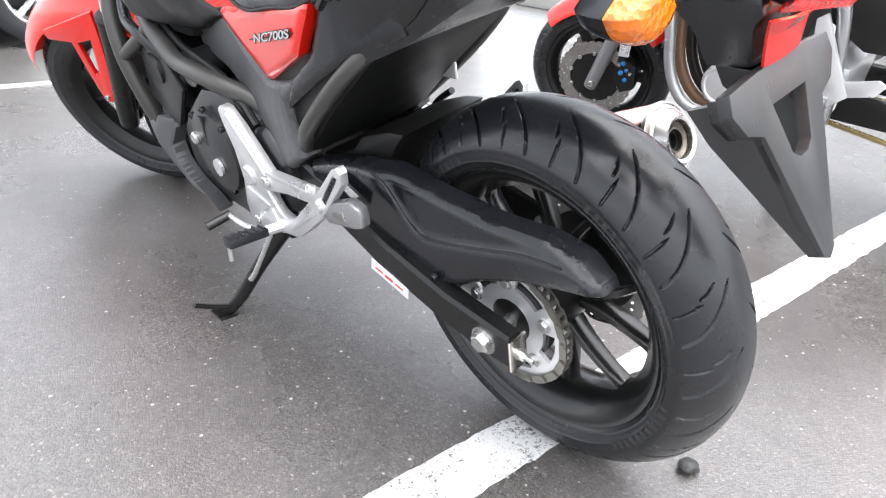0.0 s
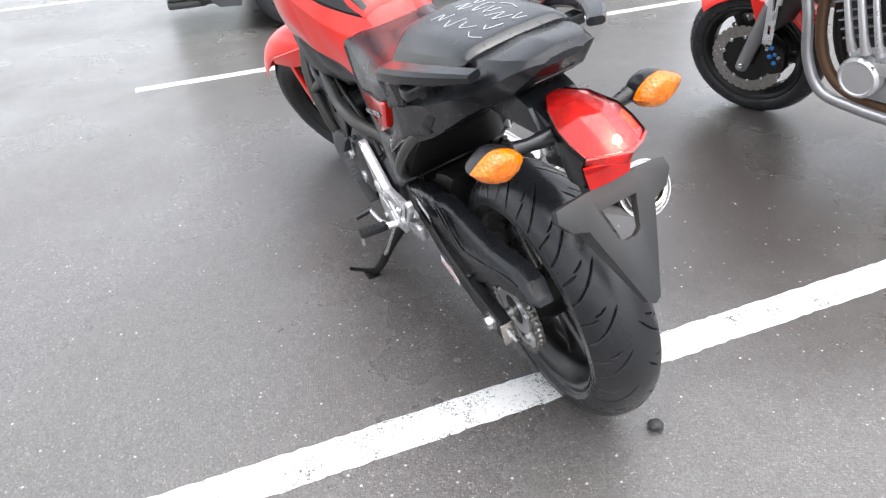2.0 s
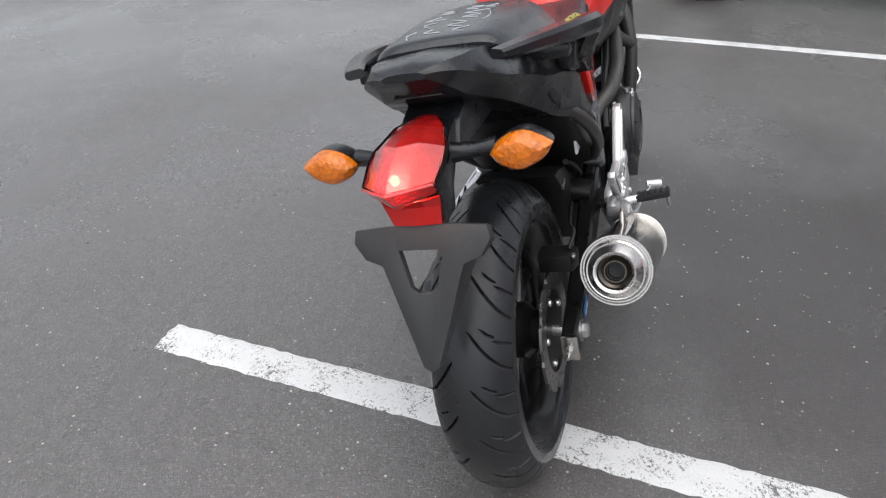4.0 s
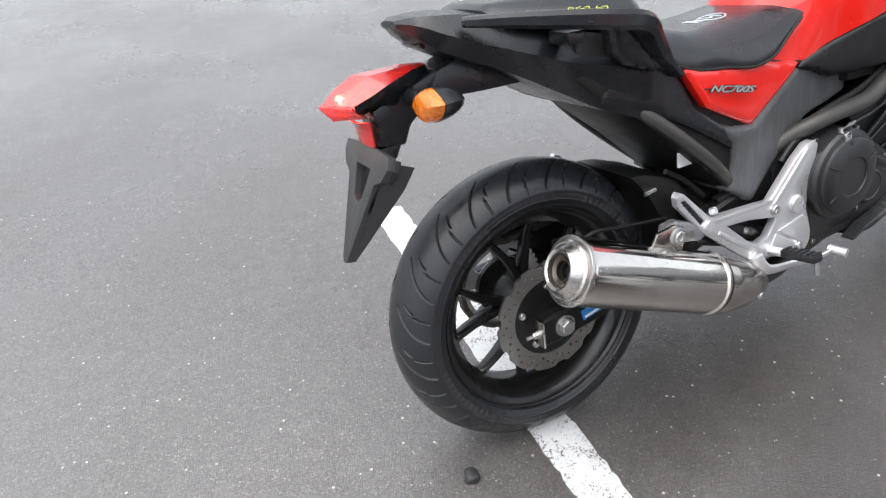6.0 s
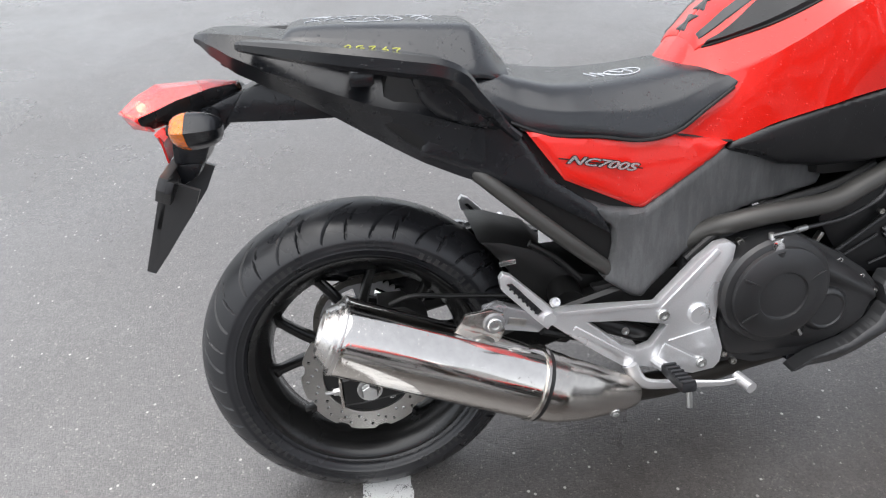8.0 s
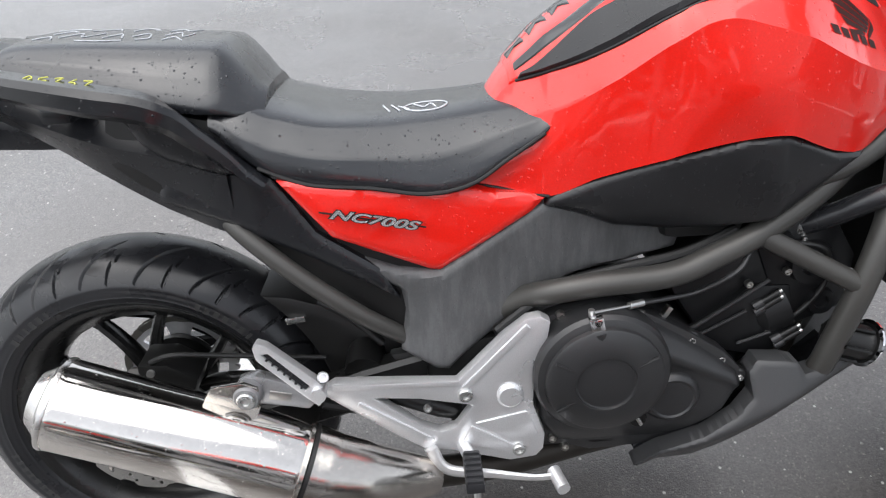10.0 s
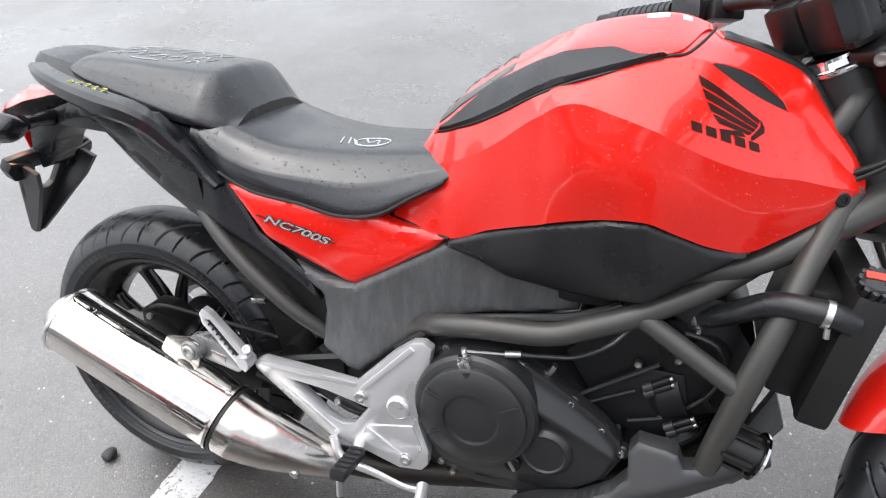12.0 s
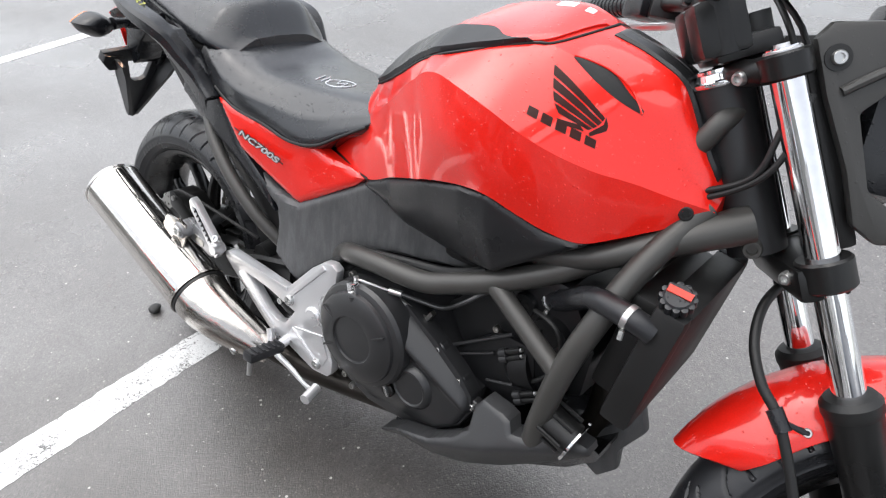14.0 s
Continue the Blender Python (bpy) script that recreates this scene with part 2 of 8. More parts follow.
_l.new(_grit.outputs["Distance"], _hs1.inputs[0])
_hs1.inputs[1].default_value = -1.3
_l.new(_sep.outputs[1], _hs1.inputs[2])
_hs2 = _n.new("ShaderNodeMath")
_hs2.operation = "ADD"
_l.new(_fin.outputs[0], _hs2.inputs[0])
_l.new(_hs1.outputs[0], _hs2.inputs[1])
_bp = _n.new("ShaderNodeBump")
_bp.inputs["Strength"].default_value, _bp.inputs["Distance"].default_value = 0.34, 0.002
_l.new(_hs2.outputs[0], _bp.inputs["Height"])
_l.new(_bp.outputs[0], _p.inputs["Normal"])

# thin film of rain water, thicker in broad patches
_film = noise_tex(_n, _l, _co, 0.8, 5.0, 0.6)
_fm = _n.new("ShaderNodeMapRange")
_fm.inputs["From Min"].default_value, _fm.inputs["From Max"].default_value = 0.36, 0.62
_fm.inputs["To Min"].default_value, _fm.inputs["To Max"].default_value = 0.40, 1.0
_l.new(_film.outputs[0], _fm.inputs["Value"])
_l.new(_fm.outputs[0], _p.inputs["Coat Weight"])
_p.inputs["Coat Roughness"].default_value = 0.20
_bf = _n.new("ShaderNodeBump")
_bf.inputs["Strength"].default_value, _bf.inputs["Distance"].default_value = 0.15, 0.002
_l.new(_hs2.outputs[0], _bf.inputs["Height"])
_l.new(_bf.outputs[0], _p.inputs["Coat Normal"])

# worn white road paint: the asphalt shows through in chips
M_line, _n, _l, _p = nodes_of("worn_white_road_paint")
_co = _n.new("ShaderNodeTexCoord").outputs["Object"]
_w1 = noise_tex(_n, _l, _co, 150.0, 6.0, 0.8)
_w2 = noise_tex(_n, _l, _co, 9.0, 3.0)
_ad = _n.new("ShaderNodeMath")
_ad.operation = "MULTIPLY_ADD"
_l.new(_w2.outputs[0], _ad.inputs[0])
_ad.inputs[1].default_value = 0.45
_l.new(_w1.outputs[0], _ad.inputs[2])
_ch = ramp(_n, 0.625, 0.660)
_l.new(_ad.outputs[0], _ch.inputs[0])
_gr = noise_tex(_n, _l, _co, 400.0, 2.0)
_wc = mixc(_n, _l, _gr.outputs[0], c4((0.58, 0.58, 0.57)), c4((0.78, 0.78, 0.78)))
_l.new(mixc(_n, _l, _ch.outputs[0], c4((0.10, 0.098, 0.095)), _wc), _p.inputs["Base Color"])
_p.inputs["Roughness"].default_value = 0.42
_bp = _n.new("ShaderNodeBump")
_bp.inputs["Strength"].default_value, _bp.inputs["Distance"].default_value = 0.5, 0.003
_l.new(_w1.outputs[0], _bp.inputs["Height"])
_l.new(_bp.outputs[0], _p.inputs["Normal"])

# ---- building helpers ----
def part(name, bm, material, parent=None, label="", smooth=35.0):
    """Links a bmesh as one mesh object under a thing or a part."""
    me = bpy.data.meshes.new(name)
    bmesh.ops.recalc_face_normals(bm, faces=bm.faces)
    bm.to_mesh(me)
    bm.free()
    me.materials.append(material)
    if smooth:
        me.shade_smooth()
        me.set_sharp_from_angle(angle=radians(smooth))
    ob = new(name, me)
    ob.parent = parent
    if label:
        ob["label"] = label
    return ob


def cr(pts, k=6):
    """Smooth line through points (Catmull-Rom)."""
    p = [Vector(a) for a in pts]
    q = []
    for i in range(len(p) - 1):
        a, b, c, d = p[max(i - 1, 0)], p[i], p[i + 1], p[min(i + 2, len(p) - 1)]
        for j in range(k):
            t = j / k
            q.append(0.5 * (2 * b + (c - a) * t + (2 * a - 5 * b + 4 * c - d) * t * t + (3 * b - a - 3 * c + d) * t ** 3))
    return q + [p[-1]]


def rings(bm, loops, closed=True, caps=True):
    vs = [[bm.verts.new(v) for v in lp] for lp in loops]
    m = len(vs[0])
    for a, b in zip(vs, vs[1:]):
        for i in range(m if closed else m - 1):
            j = (i + 1) % m
            bm.faces.new((a[i], a[j], b[j], b[i]))
    if caps and closed:
        bm.faces.new(vs[0])
        bm.faces.new(vs[-1])
    return vs


def tube(pts, r, n=14, smooth=True, bm=None, k=6, flat=1.0):
    """Round bar along a line; r: one radius or one for each point."""
    bm = bm or bmesh.new()
    rad = r if isinstance(r, (list, tuple)) else [r] * len(pts)
    if smooth and len(pts) > 2:
        q = cr([(*p, 0) if len(p) == 2 else p for p in pts], k)
        rr = []
        for i in range(len(pts) - 1):
            rr += [rad[i] + (rad[i + 1] - rad[i]) * j / k for j in range(k)]
        rr.append(rad[-1])
    else:
        q, rr = [Vector(p) for p in pts], rad
    loops, up = [], None
    for i, p in enumerate(q):
        d = (q[min(i + 1, len(q) - 1)] - q[max(i - 1, 0)]).normalized()
        if up is None:
            up = d.orthogonal().normalized()
        s = d.cross(up).normalized()
        up = s.cross(d).normalized()
        loops.append([p + rr[i] * (math.cos(a) * s + math.sin(a) * up * flat) for a in (2 * math.pi * j / n for j in range(n))])
    rings(bm, loops)
    return bm


def revolve(profile, origin=(0, 0, 0), axis=(0, 1, 0), n=48, bm=None, closed=False):
    """Turned body: profile of (radius, place along the axis)."""
    bm = bm or bmesh.new()
    ax = Vector(axis).normalized()
    u = Vector((0, 0, 1)) if abs(ax.z) < 0.9 else Vector((1, 0, 0))
    u = (u - ax * ax.dot(u)).normalized()
    w = ax.cross(u)
    o = Vector(origin)
    prof = list(profile)
    if closed:
        prof.append(prof[0])
    loops = [[o + ax * h + max(r, 1e-4) * (math.cos(a) * u + math.sin(a) * w) for a in (2 * math.pi * j / n for j in range(n))] for r, h in prof]
    rings(bm, loops, caps=not closed)
    if closed:
        bmesh.ops.remove_doubles(bm, verts=bm.verts, dist=1e-6)
    return bm


def bevelled(bm, w, seg=2, ang=20):
    es = [e for e in bm.edges if len(e.link_faces) == 2 and e.calc_face_angle(0) > radians(ang)]
    bmesh.ops.bevel(bm, geom=es, offset=w, segments=seg, affect="EDGES", profile=0.6, clamp_overlap=True)
    return bm


def box(c, size, bevel=0.003, rot=None, bm=None):
    b = bmesh.new()
    bmesh.ops.create_cube(b, size=1.0)
    bmesh.ops.scale(b, vec=size, verts=b.verts)
    if bevel:
        bevelled(b, bevel)
    if rot is not None:
        bmesh.ops.transform(b, matrix=rot, verts=b.verts)
    bmesh.ops.translate(b, vec=c, verts=b.verts)
    return join(bm, b)


def join(a, b):
    """Adds bmesh b to a (or returns b)."""
    if a is None:
        return b
    me = bpy.data.meshes.new("tmp")
    b.to_mesh(me)
    b.free()
    a.from_mesh(me)
    bpy.data.meshes.remove(me)
    return a


def plate(outline, y0, y1, bevel=0.003, holes=(), bm=None):
    """Flat piece cut in the x-z plane, from y0 to y1, with holes."""
    b = bmesh.new()
    es = []
    for loop in (outline, *holes):
        vs = [b.verts.new((x, y0, z)) for x, z in loop]
        es += [b.edges.new((vs[i], vs[(i + 1) % len(vs)])) for i in range(len(vs))]
    if holes:
        bmesh.ops.triangle_fill(b, use_beauty=True, use_dissolve=True, edges=es)
    else:
        b.faces.new(vs)
    ex = bmesh.ops.extrude_face_region(b, geom=b.faces[:])
    bmesh.ops.translate(b, vec=(0, y1 - y0, 0), verts=[v for v in ex["geom"] if isinstance(v, bmesh.types.BMVert)])
    bmesh.ops.recalc_face_normals(b, faces=b.faces)
    if bevel:
        bevelled(b, bevel)
    return join(bm, b)


def inside_dist(x, z, outline):
    d = 9.0
    for i in range(len(outline)):
        ax, az = outline[i]
        bx, bz = outline[(i + 1) % len(outline)]
        ex, ez = bx - ax, bz - az
        t = max(0, min(1, ((x - ax) * ex + (z - az) * ez) / (ex * ex + ez * ez + 1e-12)))
        d = min(d, math.hypot(x - ax - t * ex, z - az - t * ez))
    return d


def shell(outline, y_of, thick=0.012, step=0.025, edge=0.008, drop=0.006, fine=0.0075):
    """Moulded panel: an outline in x-z, bulged to y_of(x, z), with a rounded rim, and thick inwards (towards y = 0)."""
    b = bmesh.new()
    b.faces.new([b.verts.new((x, 0, z)) for x, z in outline])
    xs, zs = [p[0] for p in outline], [p[1] for p in outline]
    for lo, hi, nrm in ((min(xs), max(xs), (1, 0, 0)), (min(zs), max(zs), (0, 0, 1))):
        k = max(1, int((hi - lo) / fine))
        for i in range(1, k):
            c = lo + (hi - lo) * i / k
            bmesh.ops.bisect_plane(b, geom=b.verts[:] + b.edges[:] + b.faces[:], plane_co=(c, 0, 0) if nrm[0] else (0, 0, c), plane_no=nrm, dist=1e-5)
    sgn = 1 if y_of(outline[0][0], outline[0][1]) > 0 else -1
    for v in b.verts:
        d = min(1.0, inside_dist(v.co.x, v.co.z, outline) / edge)
        v.co.y = y_of(v.co.x, v.co.z) - sgn * drop * (1 - d) ** 2
    ex = bmesh.ops.extrude_face_region(b, geom=b.faces[:])
    bmesh.ops.translate(b, vec=(0, -sgn * thick, 0), verts=[v for v in ex["geom"] if isinstance(v, bmesh.types.BMVert)])
    return b


def flipped(bm):
    """The same piece on the other side of the machine."""
    bmesh.ops.scale(bm, vec=(1, -1, 1), verts=bm.verts)
    bmesh.ops.reverse_faces(bm, faces=bm.faces)
    return bm


def section_surface(sections, kx=5, kv=5, corner=None):
    """Smooth half surface through cross sections (x, [(y, z), ...]): returns f(x, v)."""
    xs = [s[0] for s in sections]
    rows = []
    cuts = () if corner is None else (corner,) if isinstance(corner, int) else corner
    for s in sections:
        pts, row = [(y, z, 0) for y, z in s[1]], []
        for a, b in zip((0, *cuts), (*cuts, len(pts) - 1)):
            row += cr(pts[a:b + 1], kv)[1 if row else 0:]
        rows.append(row)

    def f(x, v):
        x = max(xs[0], min(xs[-1], x))
        i = max(k for k in range(len(xs) - 1) if xs[k] <= x or k == 0)
        t = (x - xs[i]) / (xs[i + 1] - xs[i])
        w = max(0, min(len(rows[0]) - 1, v * kv))
        j = min(int(w), len(rows[0]) - 2)
        g = w - j

        def at(k):
            k = max(0, min(len(xs) - 1, k))
            return rows[k][j] * (1 - g) + rows[k][j + 1] * g
        a, b, c, d = at(i - 1), at(i), at(i + 1), at(i + 2)
        q = 0.5 * (2 * b + (c - a) * t + (2 * a - 5 * b + 4 * c - d) * t * t + (3 * b - a - 3 * c + d) * t ** 3)
        return Vector((x, q.x, q.y))
    return f, xs, len(sections[0][1]) - 1


def body(sections, nx=30, nv=24, corner=None):
    """Closed body, alike on both sides, through half cross sections."""
    f, xs, vm = section_surface(sections, corner=corner)
    bm = bmesh.new()
    loops = []
    for i in range(nx + 1):
        x = xs[0] + (xs[-1] - xs[0]) * i / nx
        half = [f(x, vm * j / nv) for j in range(nv + 1)]
        loops.append([Vector((p.x, -p.y, p.z)) for p in half] + [p for p in reversed(half[1:])])
    rings(bm, loops)
    bmesh.ops.remove_doubles(bm, verts=bm.verts, dist=1e-5)
    return bm, f


def patch(f, xa, xb, lo, hi, side=-1, lift=0.003, nx=24, nv=8, both=False):
    """Thin pad that lies on a section surface, between v = lo(x) and hi(x)."""
    bm = bmesh.new()
    top, bot = [], []
    for i in range(nx + 1):
        x = xa + (xb - xa) * i / nx
        a, b = lo((x - xa) / (xb - xa)), hi((x - xa) / (xb - xa))
        rt, rb = [], []
        for j in range(nv + 1):
            v = a + (b - a) * j / nv
            p = f(x, v)
            du, dv = f(x + 0.002, v) - f(x - 0.002, v), f(x, v + 0.03) - f(x, max(0, v - 0.03))
            nn = dv.cross(du)
            nn = nn.normalized() if nn.length > 1e-9 else Vector((0, 0, 1))
            if nn.z < 0 and nn.y < 0:
                nn = -nn
            if nn.dot(Vector((0, p.y, p.z - 0.7))) < 0:
                nn = -nn
            rim = 0.3 if i in (0, nx) or j in (0, nv) else 1.0
            for rows_, h in ((rt, lift * rim), (rb, -0.004)):
                q = p + nn * h
                rows_.append(Vector((q.x, side * q.y, q.z)))
        top.append(rt)
        bot.append(rb)
    for g in (top, bot):
        rings(bm, g, closed=False, caps=False)
    edge_t = [r[0] for r in top] + top[-1][1:] + [r[-1] for r in reversed(top[:-1])] + list(reversed(top[0][1:-1]))
    edge_b = [r[0] for r in bot] + bot[-1][1:] + [r[-1] for r in reversed(bot[:-1])] + list(reversed(bot[0][1:-1]))
    rings(bm, [edge_t, edge_b], caps=False)
    bmesh.ops.remove_doubles(bm, verts=bm.verts, dist=1e-6)
    return bm


def bolt_mesh(p, axis, r=0.008, h=0.006, bm=None, hexa=False):
    """Screw head with a socket."""
    n = 6 if hexa else 16
    prof = [(0.0005, h * 0.45), (r * 0.5, h * 0.45), (r * 0.55, h), (r * 0.85, h), (r, h * 0.7), (r, -0.002)]
    if hexa:
        b = revolve([(0.0005, h), (r * 0.86, h), (r, h * 0.8), (r, 0)], p, axis, 6)
        b = revolve([(r * 1.25, 0.0), (r * 1.25, 0.002), (0.0005, 0.002)], p, axis, 18, b)
    else:
        b = revolve(prof, p, axis, n)
    return join(bm, b)


def root(name, m, label, category, group=""):
    ob = new(name)
    ob.matrix_world = m
    ob.empty_display_size = 0.1
    return tagged(ob, label, category, group)


def steered(bm, base, rake, angle):
    """Turns a piece about the steering axis."""
    u = Vector((-math.sin(rake), 0, math.cos(rake)))
    t = Matrix.Translation(base)
    bmesh.ops.transform(bm, matrix=t @ Matrix.Rotation(angle, 4, u) @ t.inverted(), verts=bm.verts)
    return bm


def word(text, size, thick, m, material, name, parent, label="", shear=0.0, bold=0.025):
    """Raised lettering in the built-in font, as a mesh."""
    cu = bpy.data.curves.new(name, "FONT")
    cu.body, cu.size, cu.extrude, cu.shear, cu.align_x, cu.align_y = text, size, thick, shear, "CENTER", "CENTER"
    cu.offset = size * bold
    tmp = bpy.data.objects.new(name, cu)
    me = bpy.data.meshes.new_from_object(tmp)
    bpy.data.objects.remove(tmp)
    me.transform(m)
    me.materials.clear()
    me.materials.append(material)
    ob = new(name, me)
    ob.parent = parent
    if label:
        ob["label"] = label
    return ob

# ---- ground ----
def ground_sheet():
    bm = bmesh.new()
    g = [-900, -200, -60, -20, -8, -4, 0, 4, 8, 20, 60, 200, 900]
    vs = [[bm.verts.new((x, y, 0)) for y in g] for x in g]
    for i in range(len(g) - 1):
        for j in range(len(g) - 1):
            bm.faces.new((vs[i][j], vs[i + 1][j], vs[i + 1][j + 1], vs[i][j + 1]))
    return bm


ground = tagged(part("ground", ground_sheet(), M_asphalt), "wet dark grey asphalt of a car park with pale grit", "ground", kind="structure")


def painted_line(x0, x1, ya, yb, seed, step=0.02):
    """Strip of road paint with ragged edges and ends, a few millimetres thick."""
    rnd = random.Random(seed)
    bm = bmesh.new()
    n = int(abs(yb - ya) / step)
    m = 6
    loops = []
    for i in range(n + 1):
        y = ya + (yb - ya) * i / n
        a, b = x0 + rnd.uniform(-0.003, 0.003), x1 + rnd.uniform(-0.003, 0.003)
        row = []
        for j in range(m + 1):
            x = a + (b - a) * j / m
            yy = y + (rnd.uniform(-0.008, 0.008) if i in (0, n) else 0)
            row.append(Vector((x, yy, 0.0035 if 0 < j < m else 0.0008)))
        loops.append(row)
    rings(bm, loops, closed=False, caps=False)
    return bm


for _k, (_a, _b, _y0, _y1) in enumerate(((-0.024, 0.078, 0.958, -9.0), (3.045, 3.125, 0.955, -12.0), (-2.72, -2.62, 1.6, -0.2), (6.15, 6.25, 4.5, 0.5))):
    tagged(part("parking_line", painted_line(_a, _b, _y0, _y1, _k, 0.02 if _k == 0 else 0.05), M_line), "worn white painted parking bay line on wet asphalt", "road marking", "painted bay lines", "structure")


def pebble(p, r, seed):
    rnd = random.Random(seed)
    bm = bmesh.new()
    bmesh.ops.create_icosphere(bm, subdivisions=3, radius=r)
    off = Vector((rnd.random() * 9, rnd.random() * 9, rnd.random() * 9))
    for v in bm.verts:
        v.co *= 1 + 0.35 * noise.noise(v.co / r * 1.1 + off)
        v.co.z *= 0.62
    z = min(v.co.z for v in bm.verts)
    bmesh.ops.translate(bm, vec=(p[0], p[1], -z - 0.001), verts=bm.verts)
    return bm


tagged(part("pebble", pebble((-0.194, -0.132), 0.0175, 3), M_stone), "small dark rough pebble lying on wet asphalt", "stone")


def loose_grit():
    """Small pale and dark stones scattered over the asphalt."""
    rnd = random.Random(11)
    bm = bmesh.new()
    for _ in range(4200):
        x, y = rnd.uniform(-2.2, 3.0), rnd.uniform(-2.4, 2.6)
        if -0.03 < x < 0.085 and y < 0.96:
            continue
        r = rnd.uniform(0.0012, 0.0032) * (1.7 if rnd.random() < 0.06 else 1)
        a = rnd.uniform(0, 6.28)
        pts = [Vector((x + r * math.cos(a + k * 2.1) * rnd.uniform(0.7, 1.2), y + r * math.sin(a + k * 2.1) * rnd.uniform(0.7, 1.2), 0)) for k in range(3)]
        top = Vector((x, y, r * rnd.uniform(0.5, 0.9)))
        v = [bm.verts.new(q) for q in pts] + [bm.verts.new(top)]
        for i in range(3):
            bm.faces.new((v[i], v[(i + 1) % 3], v[3]))
    return bm


M_grit = surface("pale_grit", (0.31, 0.30, 0.28), 0.7, 0, 0.4, 80, 0.2)
tagged(part("grit", loose_grit(), M_grit, smooth=0), "loose pale grit scattered on the asphalt", "grit", kind="stuff")

# ---- wheels ----
def tyre_bm(c, R, W, rim_r, seed=0, na=1150, pitch=20, n_half=25):
    """Motorcycle tyre with cut grooves, a crisp shoulder and a ribbed sidewall. c: hub centre, R: outer radius, W: width, rim_r: bead radius."""
    prof = []
    y_sh, drop = W * 0.5, W * 0.335
    rho = (y_sh ** 2 + drop ** 2) / (2 * drop)
    end = math.asin(min(1.0, y_sh / rho))
    for j in range(-n_half, n_half + 1):
        s = j / n_half
        a = abs(s)
        if a < 0.74:
            th = a / 0.74 * end
            y, r = rho * math.sin(th), R - rho * (1 - math.cos(th))
        else:
            t = (a - 0.74) / 0.26
            y = y_sh - 0.0022 * min(1, t * 6) + 0.0035 * math.sin(math.pi * min(1, t * 1.1)) - (y_sh - W * 0.405) * t ** 2.2 + (0.0014 if 0.42 < t < 0.50 or 0.80 < t < 0.88 else 0)
            r = (R - drop) + (rim_r - R + drop) * t
        prof.append((math.copysign(y, s) if j else 0.0, r, s))
    bm = bmesh.new()
    loops = []
    for i in range(na):
        th = 2 * math.pi * i / na
        row = []
        for y, r, s in prof:
            a = abs(s)
            dep = 0.0
            u = (-i / na * pitch + (0.5 if s > 0 else 0.0)) % 1.0
            # (start, end, place at the shoulder, sweep towards the centre, half width)
            for a0, a1, w1, sweep, hw in ((0.10, 0.71, 0.62, 0.95, 0.036), (0.42, 0.71, 0.12, 0.30, 0.032), (0.24, 0.44, 0.98, 0.60, 0.026)):
                if a0 < a < a1:
                    w0 = w1 - sweep * (1 - a / a1) ** 1.7
                    d = abs((u - w0 + 0.5) % 1.0 - 0.5)
                    wd = hw * min(1, (a - a0) / 0.05, (a1 - a) / 0.03)
                    dep = max(dep, min(1, max(0, 1.7 * (1 - d / max(wd, 1e-4)))))
            rr = r - 0.0065 * dep
            row.append(Vector((c[0] + rr * math.sin(th), c[1] + y, c[2] + rr * math.cos(th))))
        loops.append(row)
    loops.append(loops[0])
    rings(bm, loops, closed=False, caps=False)
    bmesh.ops.remove_doubles(bm, verts=bm.verts, dist=1e-6)
    return bm


def sidewall_marks(c, W, r, seed):
    """Raised unreadable moulding on both sidewalls: bars of uneven length."""
    rnd = random.Random(seed)
    bm = None
    for s in (-1, 1):
        for a0, n in ((0.5, 9), (2.4, 7), (3.9, 11), (5.5, 6)):
            for k in range(n):
                a = a0 + 0.062 * k
                bm = box((c[0] + r * math.sin(a), c[1] + s * W * 0.492, c[2] + r * math.cos(a)), (rnd.uniform(0.005, 0.009), 0.0024, 0.012), 0, Matrix.Rotation(a, 4, "Y"), bm)
    return bm


def rim_bm(c, r_out, W):
    """Hollow wheel rim with lips, a raised edge and a drop centre."""
    h = W * 0.5
    prof = [(r_out, -h), (r_out + 0.004, -h * 0.93), (r_out + 0.004, -h * 0.86), (r_out - 0.012, -h * 0.78), (r_out - 0.026, -h * 0.45), (r_out - 0.03, 0),
            (r_out - 0.026, h * 0.45), (r_out - 0.012, h * 0.78), (r_out + 0.004, h * 0.86), (r_out + 0.004, h * 0.93), (r_out, h),
            (r_out - 0.006, h * 0.97), (r_out - 0.016, h * 0.84), (r_out - 0.022, h * 0.7), (r_out - 0.037, h * 0.42), (r_out - 0.04, 0),
            (r_out - 0.037, -h * 0.42), (r_out - 0.022, -h * 0.7), (r_out - 0.016, -h * 0.84), (r_out - 0.006, -h * 0.97)]
    return revolve(prof, c, (0, 1, 0), 96, closed=True)


def spoke_bm(c, a0, r0, r1, half, w0, w1, d0, d1):
    """One cast spoke: a bar with a ridge from hub to rim, spreading by half an angle."""
    bm = bmesh.new()
    loops = []
    for k in range(9):
        t = k / 8
        r = r0 + (r1 - r0) * t
        a = a0 + half * t
        w, d = w0 + (w1 - w0) * t + (0.006 if k == 8 else 0), d0 + (d1 - d0) * t
        ct = Vector((math.sin(a), 0, math.cos(a)))
        sd = Vector((math.cos(a), 0, -math.sin(a)))
        o = Vector(c) + ct * r
        loops.append([o + sd * (w * x) + Vector((0, d * y, 0)) for x, y in ((-1, -0.55), (-0.55, -1), (0.55, -1), (1, -0.55), (1, 0.55), (0.55, 1), (-0.55, 1), (-1, 0.55))])
    rings(bm, loops)
    return bm


